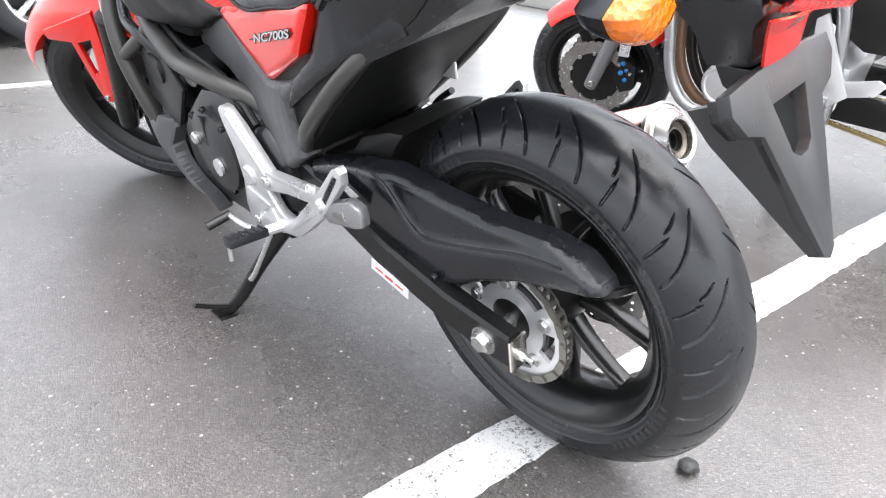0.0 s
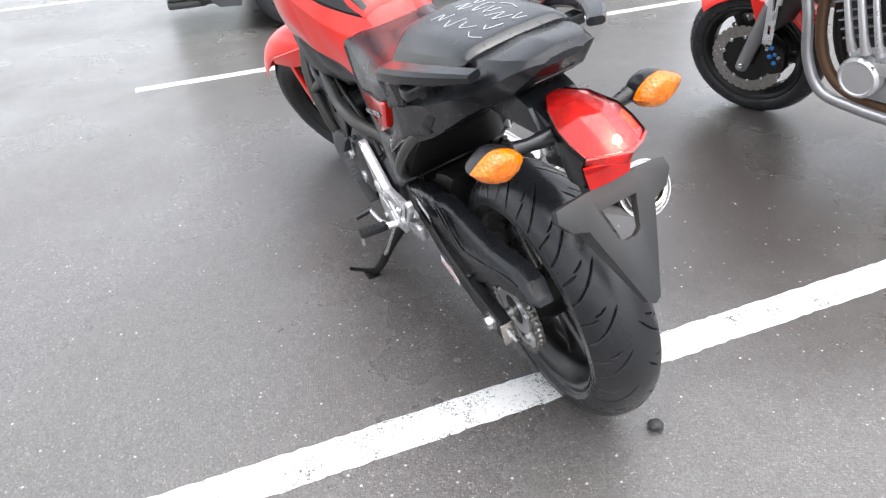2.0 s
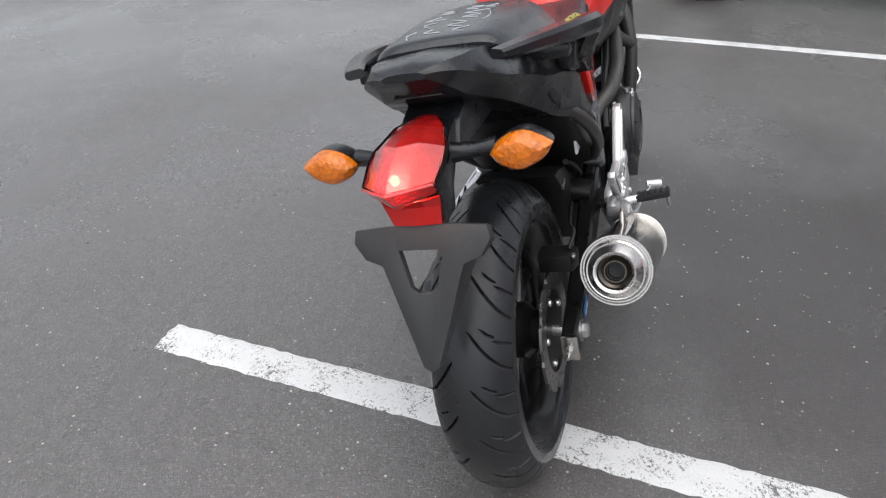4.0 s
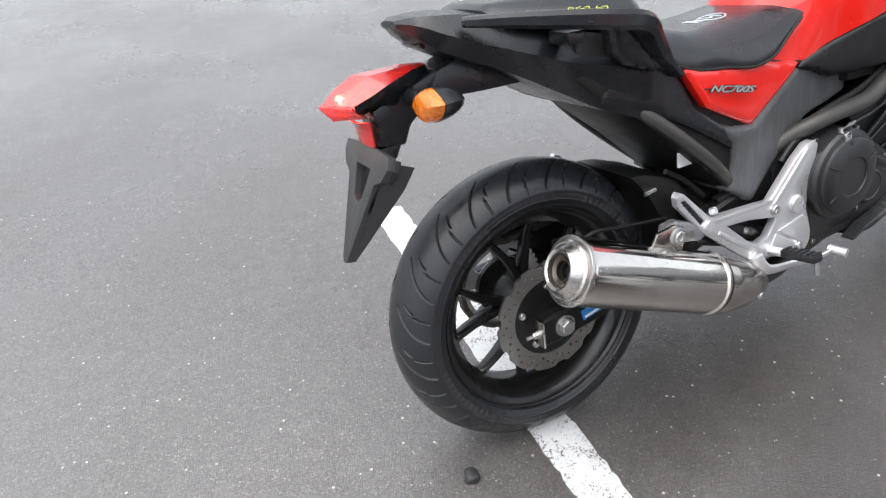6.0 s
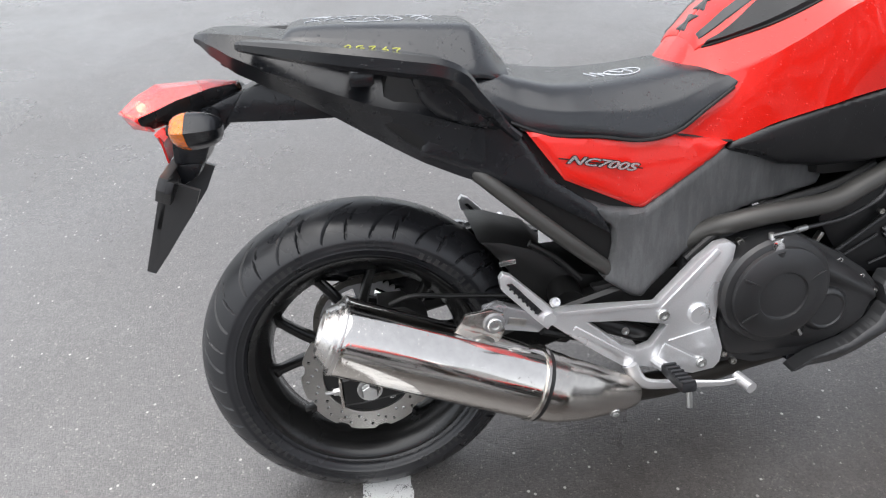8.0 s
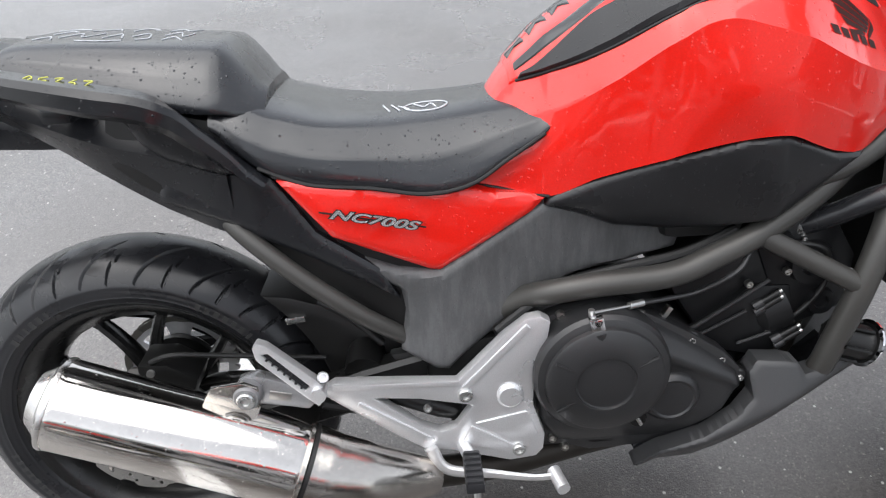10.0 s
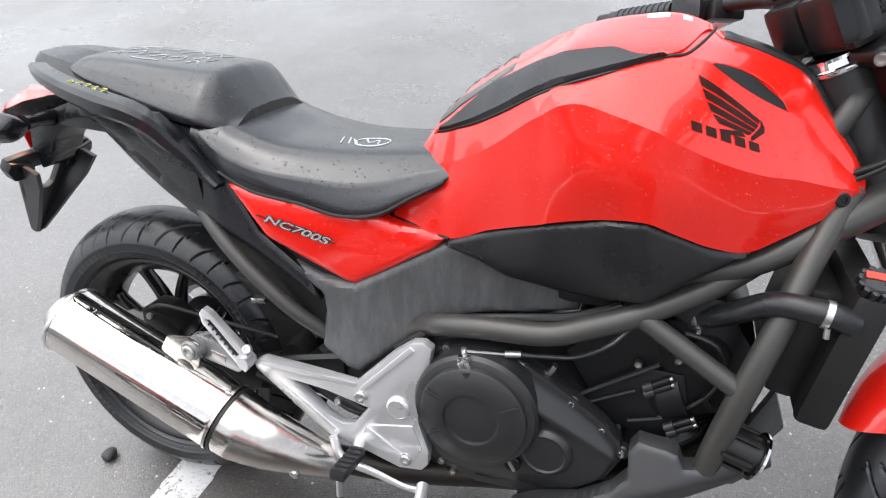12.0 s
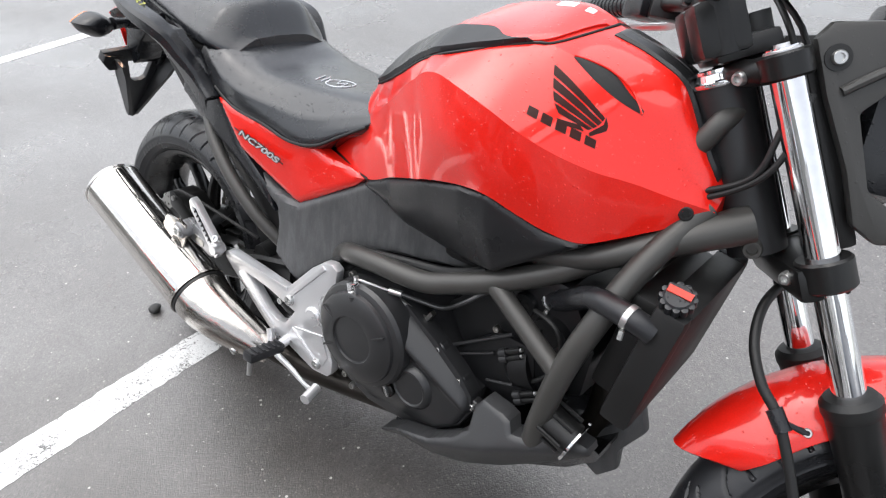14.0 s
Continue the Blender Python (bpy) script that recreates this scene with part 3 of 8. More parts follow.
def disc_bm(c, r, r_in, y, thick=0.005, petals=10, holes=5):
    """Wavy brake disc, drilled."""
    n = petals * 10
    outer = []
    for i in range(n):
        a = 2 * math.pi * i / n
        q = (i % 10) / 10
        rr = r - (0.006 if 0.62 < q < 0.92 else 0.0)
        outer.append((c[0] + rr * math.sin(a), c[2] + rr * math.cos(a)))
    inner = [(c[0] + r_in * math.sin(2 * math.pi * i / 48), c[2] + r_in * math.cos(2 * math.pi * i / 48)) for i in range(48)]
    hs = [inner]
    for k in range(petals * holes):
        a = 2 * math.pi * (k + 0.3) / (petals * holes)
        rh = r_in + (r - r_in) * (0.3, 0.72, 0.5)[k % 3]
        hx, hz = c[0] + rh * math.sin(a), c[2] + rh * math.cos(a)
        hs.append([(hx + 0.0032 * math.cos(b), hz + 0.0032 * math.sin(b)) for b in (2 * math.pi * q / 8 for q in range(8))])
    return plate(outer, y - thick / 2, y + thick / 2, 0, hs)


def sprocket_bm(c, r, y, teeth=43):
    n = teeth * 4
    outer = []
    for i in range(n):
        a = 2 * math.pi * i / n
        outer.append((c[0] + (r + (0.005, 0.003, -0.005, 0.003)[i % 4]) * math.sin(a), c[2] + (r + (0.005, 0.003, -0.005, 0.003)[i % 4]) * math.cos(a)))
    hs = [[(c[0] + 0.036 * math.sin(2 * math.pi * i / 24), c[2] + 0.036 * math.cos(2 * math.pi * i / 24)) for i in range(24)]]
    for k in range(5):
        a0 = 2 * math.pi * k / 5 + 0.2
        lo = [(r * 0.62, a0 + 0.18 + 0.1 * j) for j in range(8)] + [(r * 0.84, a0 + 0.18 + 0.1 * (7 - j)) for j in range(8)]
        hs.append([(c[0] + q * math.sin(a), c[2] + q * math.cos(a)) for q, a in lo])
    return plate(outer, y - 0.003, y + 0.003, 0, hs)


def link_bm(pitch=0.0159):
    """One side pair of chain plates with rollers."""
    bm = None
    out = []
    for k in range(12):
        a = 2 * math.pi * k / 12
        x = pitch / 2 * (1 if math.cos(a) >= 0 else -1)
        out.append((x + 0.0065 * math.cos(a), 0.0065 * math.sin(a)))
    for y in (-0.0075, 0.0055):
        bm = plate(out, y, y + 0.002, 0, bm=bm)
    return revolve([(0.005, -0.009), (0.005, 0.009)], (-pitch / 2, 0, 0), (0, 1, 0), 10, bm)


def chain(parent, path, y, material, name="chain_link", pitch=0.0159):
    """Chain links as parts on shared meshes along a closed line (x, z)."""
    tmp = part(name, link_bm(pitch), material, parent)
    me = tmp.data
    bpy.data.objects.remove(tmp)
    pts = [Vector((x, 0, z)) for x, z in path]
    seg = [(pts[(i + 1) % len(pts)] - pts[i]).length for i in range(len(pts))]
    total = sum(seg)
    n = int(total / pitch)
    for k in range(n):
        s = total * k / n
        i = 0
        while s > seg[i]:
            s -= seg[i]
            i += 1
        d = (pts[(i + 1) % len(pts)] - pts[i]).normalized()
        p = pts[i] + d * s
        ob = new(name, me)
        ob.parent = parent
        ob.matrix_local = Matrix.Translation((p.x, y + (0.0008 if k % 2 else -0.0008), p.z)) @ Matrix.Rotation(-math.atan2(d.z, d.x), 4, "Y")

# ---- the red motorcycle, leaning left on its stand ----
# own axes: x forward from the rear axle, y to its left, z up in its plane
bike = root("motorcycle", Matrix.Translation((0.0182, -0.0537, -0.004)) @ Matrix.Rotation(radians(3.05), 4, "Z") @ Matrix.Rotation(radians(-12.8), 4, "X"),
            "red and black naked motorcycle leaning on its side stand", "motorcycle")
AX = (0.0, 0.0, 0.3107)  # rear axle
RAKE, STEER, HEAD = radians(27.6), radians(31), Vector((1.617, 0, 0))
UP, FWD = Vector((-math.sin(RAKE), 0, math.cos(RAKE))), Vector((math.cos(RAKE), 0, math.sin(RAKE)))


def both(name, make, material, parent, label=""):
    """A piece on the right side and its mirror image on the left."""
    return part(name, make(), material, parent, label), part(name, flipped(make()), material, parent, label)


# rear wheel
rw = part("rear_wheel", revolve([(0.032, -0.085), (0.040, -0.08), (0.040, -0.05), (0.056, -0.035), (0.056, 0.035), (0.046, 0.06), (0.046, 0.085), (0.03, 0.088)], AX, (0, 1, 0), 40), M_black, bike, "black cast hub")
part("tyre", tyre_bm(AX, 0.3025, 0.150, 0.2155, na=1800, n_half=66), M_rubber, rw, "worn black grooved rubber tyre")
tagged(part("sidewall_marking", sidewall_marks(AX, 0.150, 0.2395, 5), M_sidewall, rw), kind="stuff")
part("rim", rim_bm(AX, 0.2150, 0.124), M_rim, rw, "black cast rim")
for _k in range(5):
    for _h in (-1, 1):
        part("spoke", spoke_bm(AX, 2 * math.pi * _k / 5 - 0.14 + _h * 0.09, 0.046, 0.184, _h * 0.24, 0.0100, 0.0080, 0.018, 0.013), M_rim, rw)
part("brake_disc", disc_bm(AX, 0.120, 0.082, -0.088), M_disc, rw, "drilled wavy steel brake disc")
for _k in range(5):
    _a = 2 * math.pi * _k / 5
    part("disc_bolt", bolt_mesh((0.065 * math.sin(_a), -0.086, AX[2] + 0.065 * math.cos(_a)), (0, -1, 0), 0.007), M_zinc, rw)
part("disc_carrier", revolve([(0.04, -0.086), (0.088, -0.0855), (0.088, -0.082), (0.04, -0.080)], AX, (0, 1, 0), 40), M_dark, rw)
spk = part("sprocket", sprocket_bm(AX, 0.098, 0.103), M_alu, bike, "bare steel toothed sprocket with slots")
part("sprocket_carrier", revolve([(0.02, 0.085), (0.066, 0.085), (0.066, 0.098), (0.03, 0.105)], AX, (0, 1, 0), 32), M_black, spk)
for _k in range(5):
    _a = 2 * math.pi * _k / 5 + 0.05
    part("sprocket_nut", bolt_mesh((0.068 * math.sin(_a), 0.106, AX[2] + 0.068 * math.cos(_a)), (0, 1, 0), 0.009, 0.007, hexa=True), M_zinc, spk)
_pp = [(0.099 * math.cos(radians(a)), 0.3107 + 0.099 * math.sin(radians(a))) for a in range(78, 283, 8)]
_fp = [(0.50 + 0.040 * math.cos(radians(a)), 0.405 + 0.040 * math.sin(radians(a))) for a in range(-82, 79, 16)]
chn = part("chain", plate([(0.495, 0.362), (0.5, 0.362), (0.5, 0.366), (0.495, 0.366)], 0.1, 0.104, 0), M_chain, bike, "oily drive chain")
chain(chn, _pp + _fp, 0.103, M_chain)

# swing arm with adjusters and axle
for _s in (-1, 1):
    def arm(s=_s):
        loops, inset = [], (0.022 if _s < 0 else 0.0)
        for x, z, hh, y, t in ((0.455, 0.415, 0.036, 0.120, 0.020), (0.36, 0.395, 0.034, 0.128, 0.020), (0.22, 0.352, 0.030, 0.140, 0.018), (0.08, 0.322, 0.030, 0.145, 0.017), (-0.015, 0.311, 0.031, 0.147, 0.015), (-0.045, 0.308, 0.029, 0.147, 0.014)):
            loops.append([Vector((x, s * (y - inset * min(1, max(0, 0.42 - x) * 4) + t * a), z + hh * b)) for a, b in ((-1, -0.8), (-0.7, -1), (0.7, -1), (1, -0.8), (1, 0.8), (0.7, 1), (-0.7, 1), (-1, 0.8))])
        bm = bmesh.new()
        rings(bm, loops)
        return bm
    sw = part("swing_arm", arm(), M_black, bike, "black steel swing arm")
    _ya = 0.147 if _s > 0 else 0.125
    part("adjuster_plate", box((-0.049, _s * _ya, 0.306), (0.006, 0.034, 0.056), 0.003), M_steel_dull, sw, "bare metal chain adjuster plate")
    part("adjuster_nut", bolt_mesh((-0.052, _s * _ya, 0.304), (-1, 0, 0), 0.007, 0.012, hexa=True), M_zinc, sw)
    part("adjuster_stud", tube([(-0.05, _s * _ya, 0.304), (-0.078, _s * _ya, 0.304)], 0.0035, 8), M_zinc, sw)
    part("axle_nut", bolt_mesh((0.0, _s * (_ya + 0.016), 0.311), (0, _s, 0), 0.0155, 0.014, hexa=True), M_zinc, sw)
    part("axle_washer", revolve([(0.022, 0.0), (0.022, 0.003), (0.005, 0.003)], (0, _s * (_ya + 0.015), 0.311), (0, _s, 0), 24), M_zinc, sw)
part("swing_arm_bridge", tube([(0.36, -0.13, 0.42), (0.365, 0, 0.44), (0.36, 0.13, 0.42)], 0.03, 12), M_black, bike)
part("axle", tube([(0, -0.150, 0.3107), (0, 0.165, 0.3107)], 0.012, 12), M_zinc, bike)
part("warning_sticker", box((0.212, 0.1595, 0.318), (0.09, 0.002, 0.022), 0, Matrix.Rotation(radians(-14), 4, "Y")), M_white, bike, "white and red warning sticker")
for _q in range(3):
    part("sticker_bar", box((0.188 + 0.024 * _q, 0.161, 0.312 + 0.006 * _q), (0.018, 0.001, 0.0025 + 0.002 * (_q % 2)), 0, Matrix.Rotation(radians(-14), 4, "Y")), M_sred, bike)
part("info_sticker", box((0.295, 0.1525, 0.452), (0.075, 0.0015, 0.03), 0, Matrix.Rotation(radians(-22), 4, "Y")), M_dark, bike, "dark sticker with fine unreadable lines")
for _q in range(5):
    part("sticker_line", box((0.295, 0.1538, 0.444 + 0.004 * _q), (0.062 - 0.008 * (_q % 2), 0.0008, 0.0014), 0, Matrix.Rotation(radians(-22), 4, "Y")), M_white, bike)
# chain guard: moulded black plastic over the upper chain run
_cg = [(0.42, 0.455), (0.345, 0.478), (0.28, 0.492), (0.22, 0.497), (0.12, 0.488), (0.02, 0.483), (-0.075, 0.485), (-0.126, 0.474), (-0.160, 0.455), (-0.166, 0.442), (-0.150, 0.434), (-0.10, 0.426), (-0.043, 0.414), (0.02, 0.388), (0.06, 0.362), (0.095, 0.346), (0.145, 0.344), (0.22, 0.372), (0.306, 0.388), (0.42, 0.42)]
_gx, _gz = (-0.17, -0.12, -0.0485, 0.0945, 0.135, 0.160, 0.21, 0.25, 0.42), (0.462, 0.467, 0.464, 0.425, 0.4165, 0.424, 0.477, 0.505, 0.515)
part("chain_guard", shell(_cg, lambda x, z: 0.137 + 0.006 * math.tanh((float(np.interp(x, _gx, _gz)) - z) * 130) - max(0, 0.0 - x) * 0.10, 0.030, 0.03, 0.012, 0.012, 0.0045), M_plastic, bike, "moulded black plastic chain guard")
part("guard_ridge", tube([(0.243, 0.1395, 0.494), (0.21, 0.1395, 0.477), (0.168, 0.1395, 0.432), (0.138, 0.1395, 0.4175), (0.0945, 0.1395, 0.425), (0.02, 0.1395, 0.446), (-0.0485, 0.1345, 0.463), (-0.11, 0.1285, 0.466)], 0.0020, 8), M_inlay, bike)
part("guard_screw", bolt_mesh((0.11, 0.148, 0.362), (0, 1, 0), 0.006), M_black, bike)
# mudguard that hugs the wheel in front, carried by the swing arm
_hg = [(0.212, 0.541), (0.256, 0.534), (0.328, 0.508), (0.356, 0.478), (0.400, 0.456), (0.455, 0.445), (0.455, 0.380), (0.370, 0.315)] + [(0.313 * math.cos(radians(a)), 0.3107 + 0.313 * math.sin(radians(a))) for a in range(4, 45, 4)]
part("inner_mudguard", plate(_hg, -0.088, 0.088, 0.006), M_dark, bike, "black plastic mudguard hugging the wheel")
part("guard_clip", box((0.262, -0.091, 0.497), (0.030, 0.006, 0.010), 0.002, Matrix.Rotation(radians(-6), 4, "Y")), M_zinc, bike)
part("guard_bracket", tube([(0.30, -0.094, 0.53), (0.345, -0.100, 0.50), (0.39, -0.105, 0.455)], 0.006, 8), M_dark, bike)
# rear brake caliper
cal = part("rear_caliper", plate([(0.03, 0.425), (0.10, 0.395), (0.115, 0.43), (0.075, 0.46), (0.03, 0.462)], -0.135, -0.07, 0.006), M_black, bike, "black rear brake caliper")
part("caliper_pin", tube([(0.05, -0.14, 0.45), (0.05, -0.09, 0.45)], 0.006, 10), M_zinc, cal)
part("brake_hose", tube([(0.05, -0.13, 0.465), (0.09, -0.135, 0.478), (0.16, -0.115, 0.458), (0.30, -0.095, 0.43)], 0.004, 10), M_dark, bike)
part("blue_label", box((0.062, -0.1425, 0.322), (0.045, 0.0015, 0.022), 0, Matrix.Rotation(radians(-12), 4, "Y")), M_blue, bike, "blue and white label")
part("label_bar", box((0.062, -0.1438, 0.317), (0.034, 0.0008, 0.005), 0, Matrix.Rotation(radians(-12), 4, "Y")), M_white, bike)

# muffler
MA, MB = Vector((-0.043, -0.226, 0.476)), Vector((0.266, -0.228, 0.341))
_ma = (MB - MA)
_ml = _ma.length
_md = _ma.normalized()
muf = part("muffler", revolve([(0.030, 0.016), (0.056, 0.014), (0.0612, 0.010), (0.0617, 0.014), (0.0612, 0.018), (0.0612, _ml - 0.008), (0.0595, _ml)], MA, _md, 64), M_steel, bike, "polished stainless steel muffler with rain beads")
part("end_cap", revolve([(0.058, 0.012), (0.0624, 0.010), (0.0630, 0.006), (0.0618, 0.003), (0.0590, 0.0030), (0.0575, 0.0065), (0.0550, 0.0065), (0.0535, -0.001), (0.0500, -0.004), (0.0480, -0.0035), (0.0465, -0.007), (0.0380, -0.017), (0.0360, -0.020), (0.0330, -0.0195), (0.0305, -0.0175), (0.0295, -0.012), (0.0288, 0.06)], MA, _md, 56), M_cap, muf, "stepped bright end cap")
part("end_recess", revolve([(0.0290, -0.008), (0.0230, -0.003), (0.0205, -0.002), (0.0195, -0.008), (0.0170, -0.008), (0.0165, 0.02), (0.0288, 0.02)], MA, _md, 40, closed=True), M_pipe, muf, "dark ring inside the end cap")
part("outlet", revolve([(0.0162, 0.0), (0.0140, 0.0), (0.0135, 0.010), (0.0005, 0.011), (0.0005, 0.015), (0.0162, 0.015)], MA, _md, 28, closed=True), M_dark, muf, "sooty outlet pipe")
part("clamp_band", revolve([(0.058, _ml - 0.002), (0.0632, _ml + 0.0), (0.0632, _ml + 0.005), (0.058, _ml + 0.006)], MA, _md, 56), M_steel_dull, muf, "worn steel band")
part("band_gap", revolve([(0.055, _ml + 0.005), (0.0608, _ml + 0.007), (0.0608, _ml + 0.013), (0.055, _ml + 0.015)], MA, _md, 56), M_dark, muf)
_c0, _c1 = MB + _md * 0.012, Vector((0.455, -0.188, 0.262))
part("muffler_cone", tube([_c0, _c0 + _md * 0.03, (0.355, -0.222, 0.306), (0.415, -0.204, 0.281), _c1], [0.0595, 0.058, 0.050, 0.037, 0.026], 40), M_steel_dull, muf, "worn stainless muffler cone")
part("cone_bolt", bolt_mesh((0.405, -0.240, 0.268), (0, -1, -0.2), 0.009, 0.008), M_zinc, muf)
part("exhaust_pipe", tube([_c1 - _md * 0.02, (0.55, -0.15, 0.245), (0.70, -0.10, 0.235), (0.90, -0.05, 0.24), (1.06, 0, 0.32), (1.08, 0, 0.45)], 0.024, 18), M_soot, bike, "heat-darkened exhaust pipe")
part("hanger_tab", plate([(0.150, 0.455), (0.163, 0.476), (0.205, 0.480), (0.226, 0.470), (0.226, 0.440), (0.215, 0.415), (0.165, 0.425)], -0.222, -0.214, 0.003), M_steel_dull, muf, "steel hanger tab")
part("hanger_bush", revolve([(0.015, -0.028), (0.0185, -0.022), (0.0185, 0.008), (0.016, 0.012)], (0.209, -0.214, 0.456), (0, -1, 0), 28), M_forkgrey, bike)
part("hanger_bolt", bolt_mesh((0.209, -0.2255, 0.456), (0, -1, 0), 0.0125, 0.006), M_zinc, bike)

# foot-rest brackets
_fo = [(0.631, 0.521), (0.616, 0.530), (0.597, 0.527), (0.564, 0.501), (0.496, 0.430), (0.42, 0.436), (0.322, 0.442), (0.305, 0.432), (0.308, 0.420), (0.345, 0.389), (0.406, 0.340), (0.442, 0.314), (0.486, 0.306), (0.572, 0.279), (0.612, 0.284), (0.623, 0.298), (0.625, 0.325), (0.607, 0.383), (0.610, 0.445), (0.627, 0.492)]
_fh = [(0.378, 0.411), (0.440, 0.405), (0.518, 0.387), (0.492, 0.350), (0.468, 0.343), (0.440, 0.356)]
for _s, _o in zip((-1, 1), both("foot_bracket", lambda: plate(_fo, -0.184, -0.164, 0.0045, [_fh]), M_alu, bike, "cast silver aluminium foot-rest bracket")):
    for _p, _r in (((0.508, 0.409), 0.011), ((0.585, 0.302), 0.010)):
        part("bracket_bolt", bolt_mesh((_p[0], _s * 0.1845, _p[1]), (0, _s, 0), _r, 0.007), M_zinc, _o)
    part("bracket_facet", plate([(0.515, 0.352), (0.500, 0.322), (0.574, 0.292), (0.596, 0.298)], _s * 0.187, _s * 0.176, 0.003), M_alu, _o)
    part("bracket_facet", plate([(0.520, 0.356), (0.600, 0.302), (0.614, 0.330), (0.598, 0.372)], _s * 0.1865, _s * 0.176, 0.003), M_alu, _o)
    part("bracket_boss", revolve([(0.0005, 0.006), (0.016, 0.006), (0.020, 0.003), (0.020, 0)], (0.573, _s * 0.184, 0.402), (0, _s, 0), 28), M_alu, _o)
    part("bracket_rim", box((0.410, _s * 0.1845, 0.4330), (0.180, 0.006, 0.009), 0.002, Matrix.Rotation(radians(2), 4, "Y")), M_alu, _o)
    part("bracket_rim", box((0.553, _s * 0.1845, 0.468), (0.135, 0.006, 0.010), 0.002, Matrix.Rotation(radians(-46.5), 4, "Y")), M_alu, _o)
    part("bracket_rim", box((0.405, _s * 0.1845, 0.3665), (0.130, 0.006, 0.009), 0.002, Matrix.Rotation(radians(36), 4, "Y")), M_alu, _o)
    # pillion rest, folded up
    _lp = [(0.230, 0.531), (0.223, 0.522), (0.226, 0.503), (0.286, 0.436), (0.301, 0.421), (0.313, 0.435), (0.309, 0.458), (0.293, 0.474), (0.243, 0.525)]
    _pr = part("pillion_rest", plate(_lp, _s * 0.205, _s * 0.190, 0.003, [[(0.234, 0.512), (0.285, 0.449), (0.293, 0.455), (0.243, 0.513)]]), M_alu, bike, "folded cast pillion foot-rest")
    part("rest_rubber", plate([(0.236, 0.510), (0.285, 0.450), (0.292, 0.456), (0.243, 0.511)], _s * 0.203, _s * 0.194, 0.001), M_rubber, _pr)
    for _q in range(7):
        part("rubber_rib", box((0.242 + 0.0068 * _q, _s * 0.204, 0.5055 - 0.0081 * _q), (0.0035, 0.004, 0.009), 0.0008, Matrix.Rotation(radians(40), 4, "Y")), M_rubber, _pr)
    part("rest_hinge", tube([(0.303, _s * 0.186, 0.443), (0.303, _s * 0.212, 0.443)], 0.011, 14, False), M_alu, _pr)
    part("hinge_screw", bolt_mesh((0.312, _s * 0.205, 0.470), (0.3, _s, 0.6), 0.008, 0.008), M_alu, _pr)
    part("rest_arm", plate([(0.195, 0.472), (0.222, 0.478), (0.252, 0.466), (0.285, 0.452), (0.300, 0.428), (0.286, 0.416), (0.255, 0.424), (0.215, 0.432), (0.196, 0.440)], _s * 0.204, _s * 0.184, 0.005), M_satin, _pr)
    part("arm_recess", box((0.250, _s * 0.2045, 0.4430), (0.030, 0.003, 0.014), 0.002, Matrix.Rotation(radians(14), 4, "Y")), M_disc, _pr)
    # rider's rest
    _rr = part("foot_rest", tube([(0.500, _s * 0.178, 0.316), (0.509, _s * 0.214, 0.318)], 0.010, 10, False), M_alu, bike, "ribbed rubber foot-rest on a silver mount")
    part("rest_pad", box((0.511, _s * 0.250, 0.324), (0.026, 0.080, 0.017), 0.004, Matrix.Rotation(radians(8 * _s), 4, "X")), M_rubber, _rr, "ribbed black rubber pad")
    for _q in range(6):
        part("pad_rib", box((0.511, _s * (0.217 + 0.0135 * _q), 0.3285 + 0.0019 * _q), (0.022, 0.006, 0.005), 0.001, Matrix.Rotation(radians(8 * _s), 4, "X")), M_rubber, _rr)
    part("feeler", tube([(0.513, _s * 0.284, 0.322), (0.514, _s * 0.288, 0.292)], 0.005, 10, False), M_zinc, _rr)
cyl = part("brake_cylinder", tube([(0.395, -0.146, 0.395), (0.470, -0.146, 0.362), (0.505, -0.146, 0.347)], [0.015, 0.017, 0.012], 20, False), M_black, bike, "black rear brake master cylinder behind the bracket")
part("cylinder_boot", tube([(0.500, -0.146, 0.350), (0.535, -0.146, 0.334)], [0.013, 0.009], 16, False), M_rubber, cyl)
part("cylinder_bolt", bolt_mesh((0.452, -0.160, 0.372), (0, -1, 0), 0.007, 0.006), M_zinc, cyl)
part("cylinder_rod", tube([(0.53, -0.146, 0.336), (0.575, -0.150, 0.316)], 0.004, 10, False), M_zinc, cyl)
# added dark plate: the shadow behind the bracket's hole, made as a shape
part("bracket_backing", plate([(0.40, 0.45), (0.56, 0.47), (0.60, 0.40), (0.58, 0.30), (0.50, 0.30), (0.46, 0.36)], -0.132, -0.112, 0.006), M_dark, bike, "dark filler plate added behind the foot-rest bracket")
part("brake_pedal", tube([(0.452, -0.188, 0.318), (0.475, -0.200, 0.286), (0.54, -0.212, 0.282), (0.60, -0.228, 0.284), (0.630, -0.236, 0.292)], [0.016, 0.014, 0.011, 0.008, 0.008], 12, flat=0.5), M_alu, bike, "cast silver rear brake pedal")
part("pedal_toe", tube([(0.630, -0.226, 0.293), (0.638, -0.262, 0.290)], 0.010, 14, False), M_alu, bike)
part("shift_lever", tube([(0.50, 0.195, 0.315), (0.58, 0.21, 0.296), (0.66, 0.215, 0.300)], 0.006, 10), M_alu, bike)
part("shift_toe", tube([(0.655, 0.210, 0.300), (0.662, 0.262, 0.292)], 0.009, 12, False), M_rubber, bike)
part("shift_rod", tube([(0.50, 0.175, 0.36), (0.62, 0.165, 0.40)], 0.004, 8, False), M_zinc, bike)
part("bracket_link", tube([(0.30, -0.17, 0.40), (0.42, -0.15, 0.35)], 0.008, 8, False), M_dark, bike)

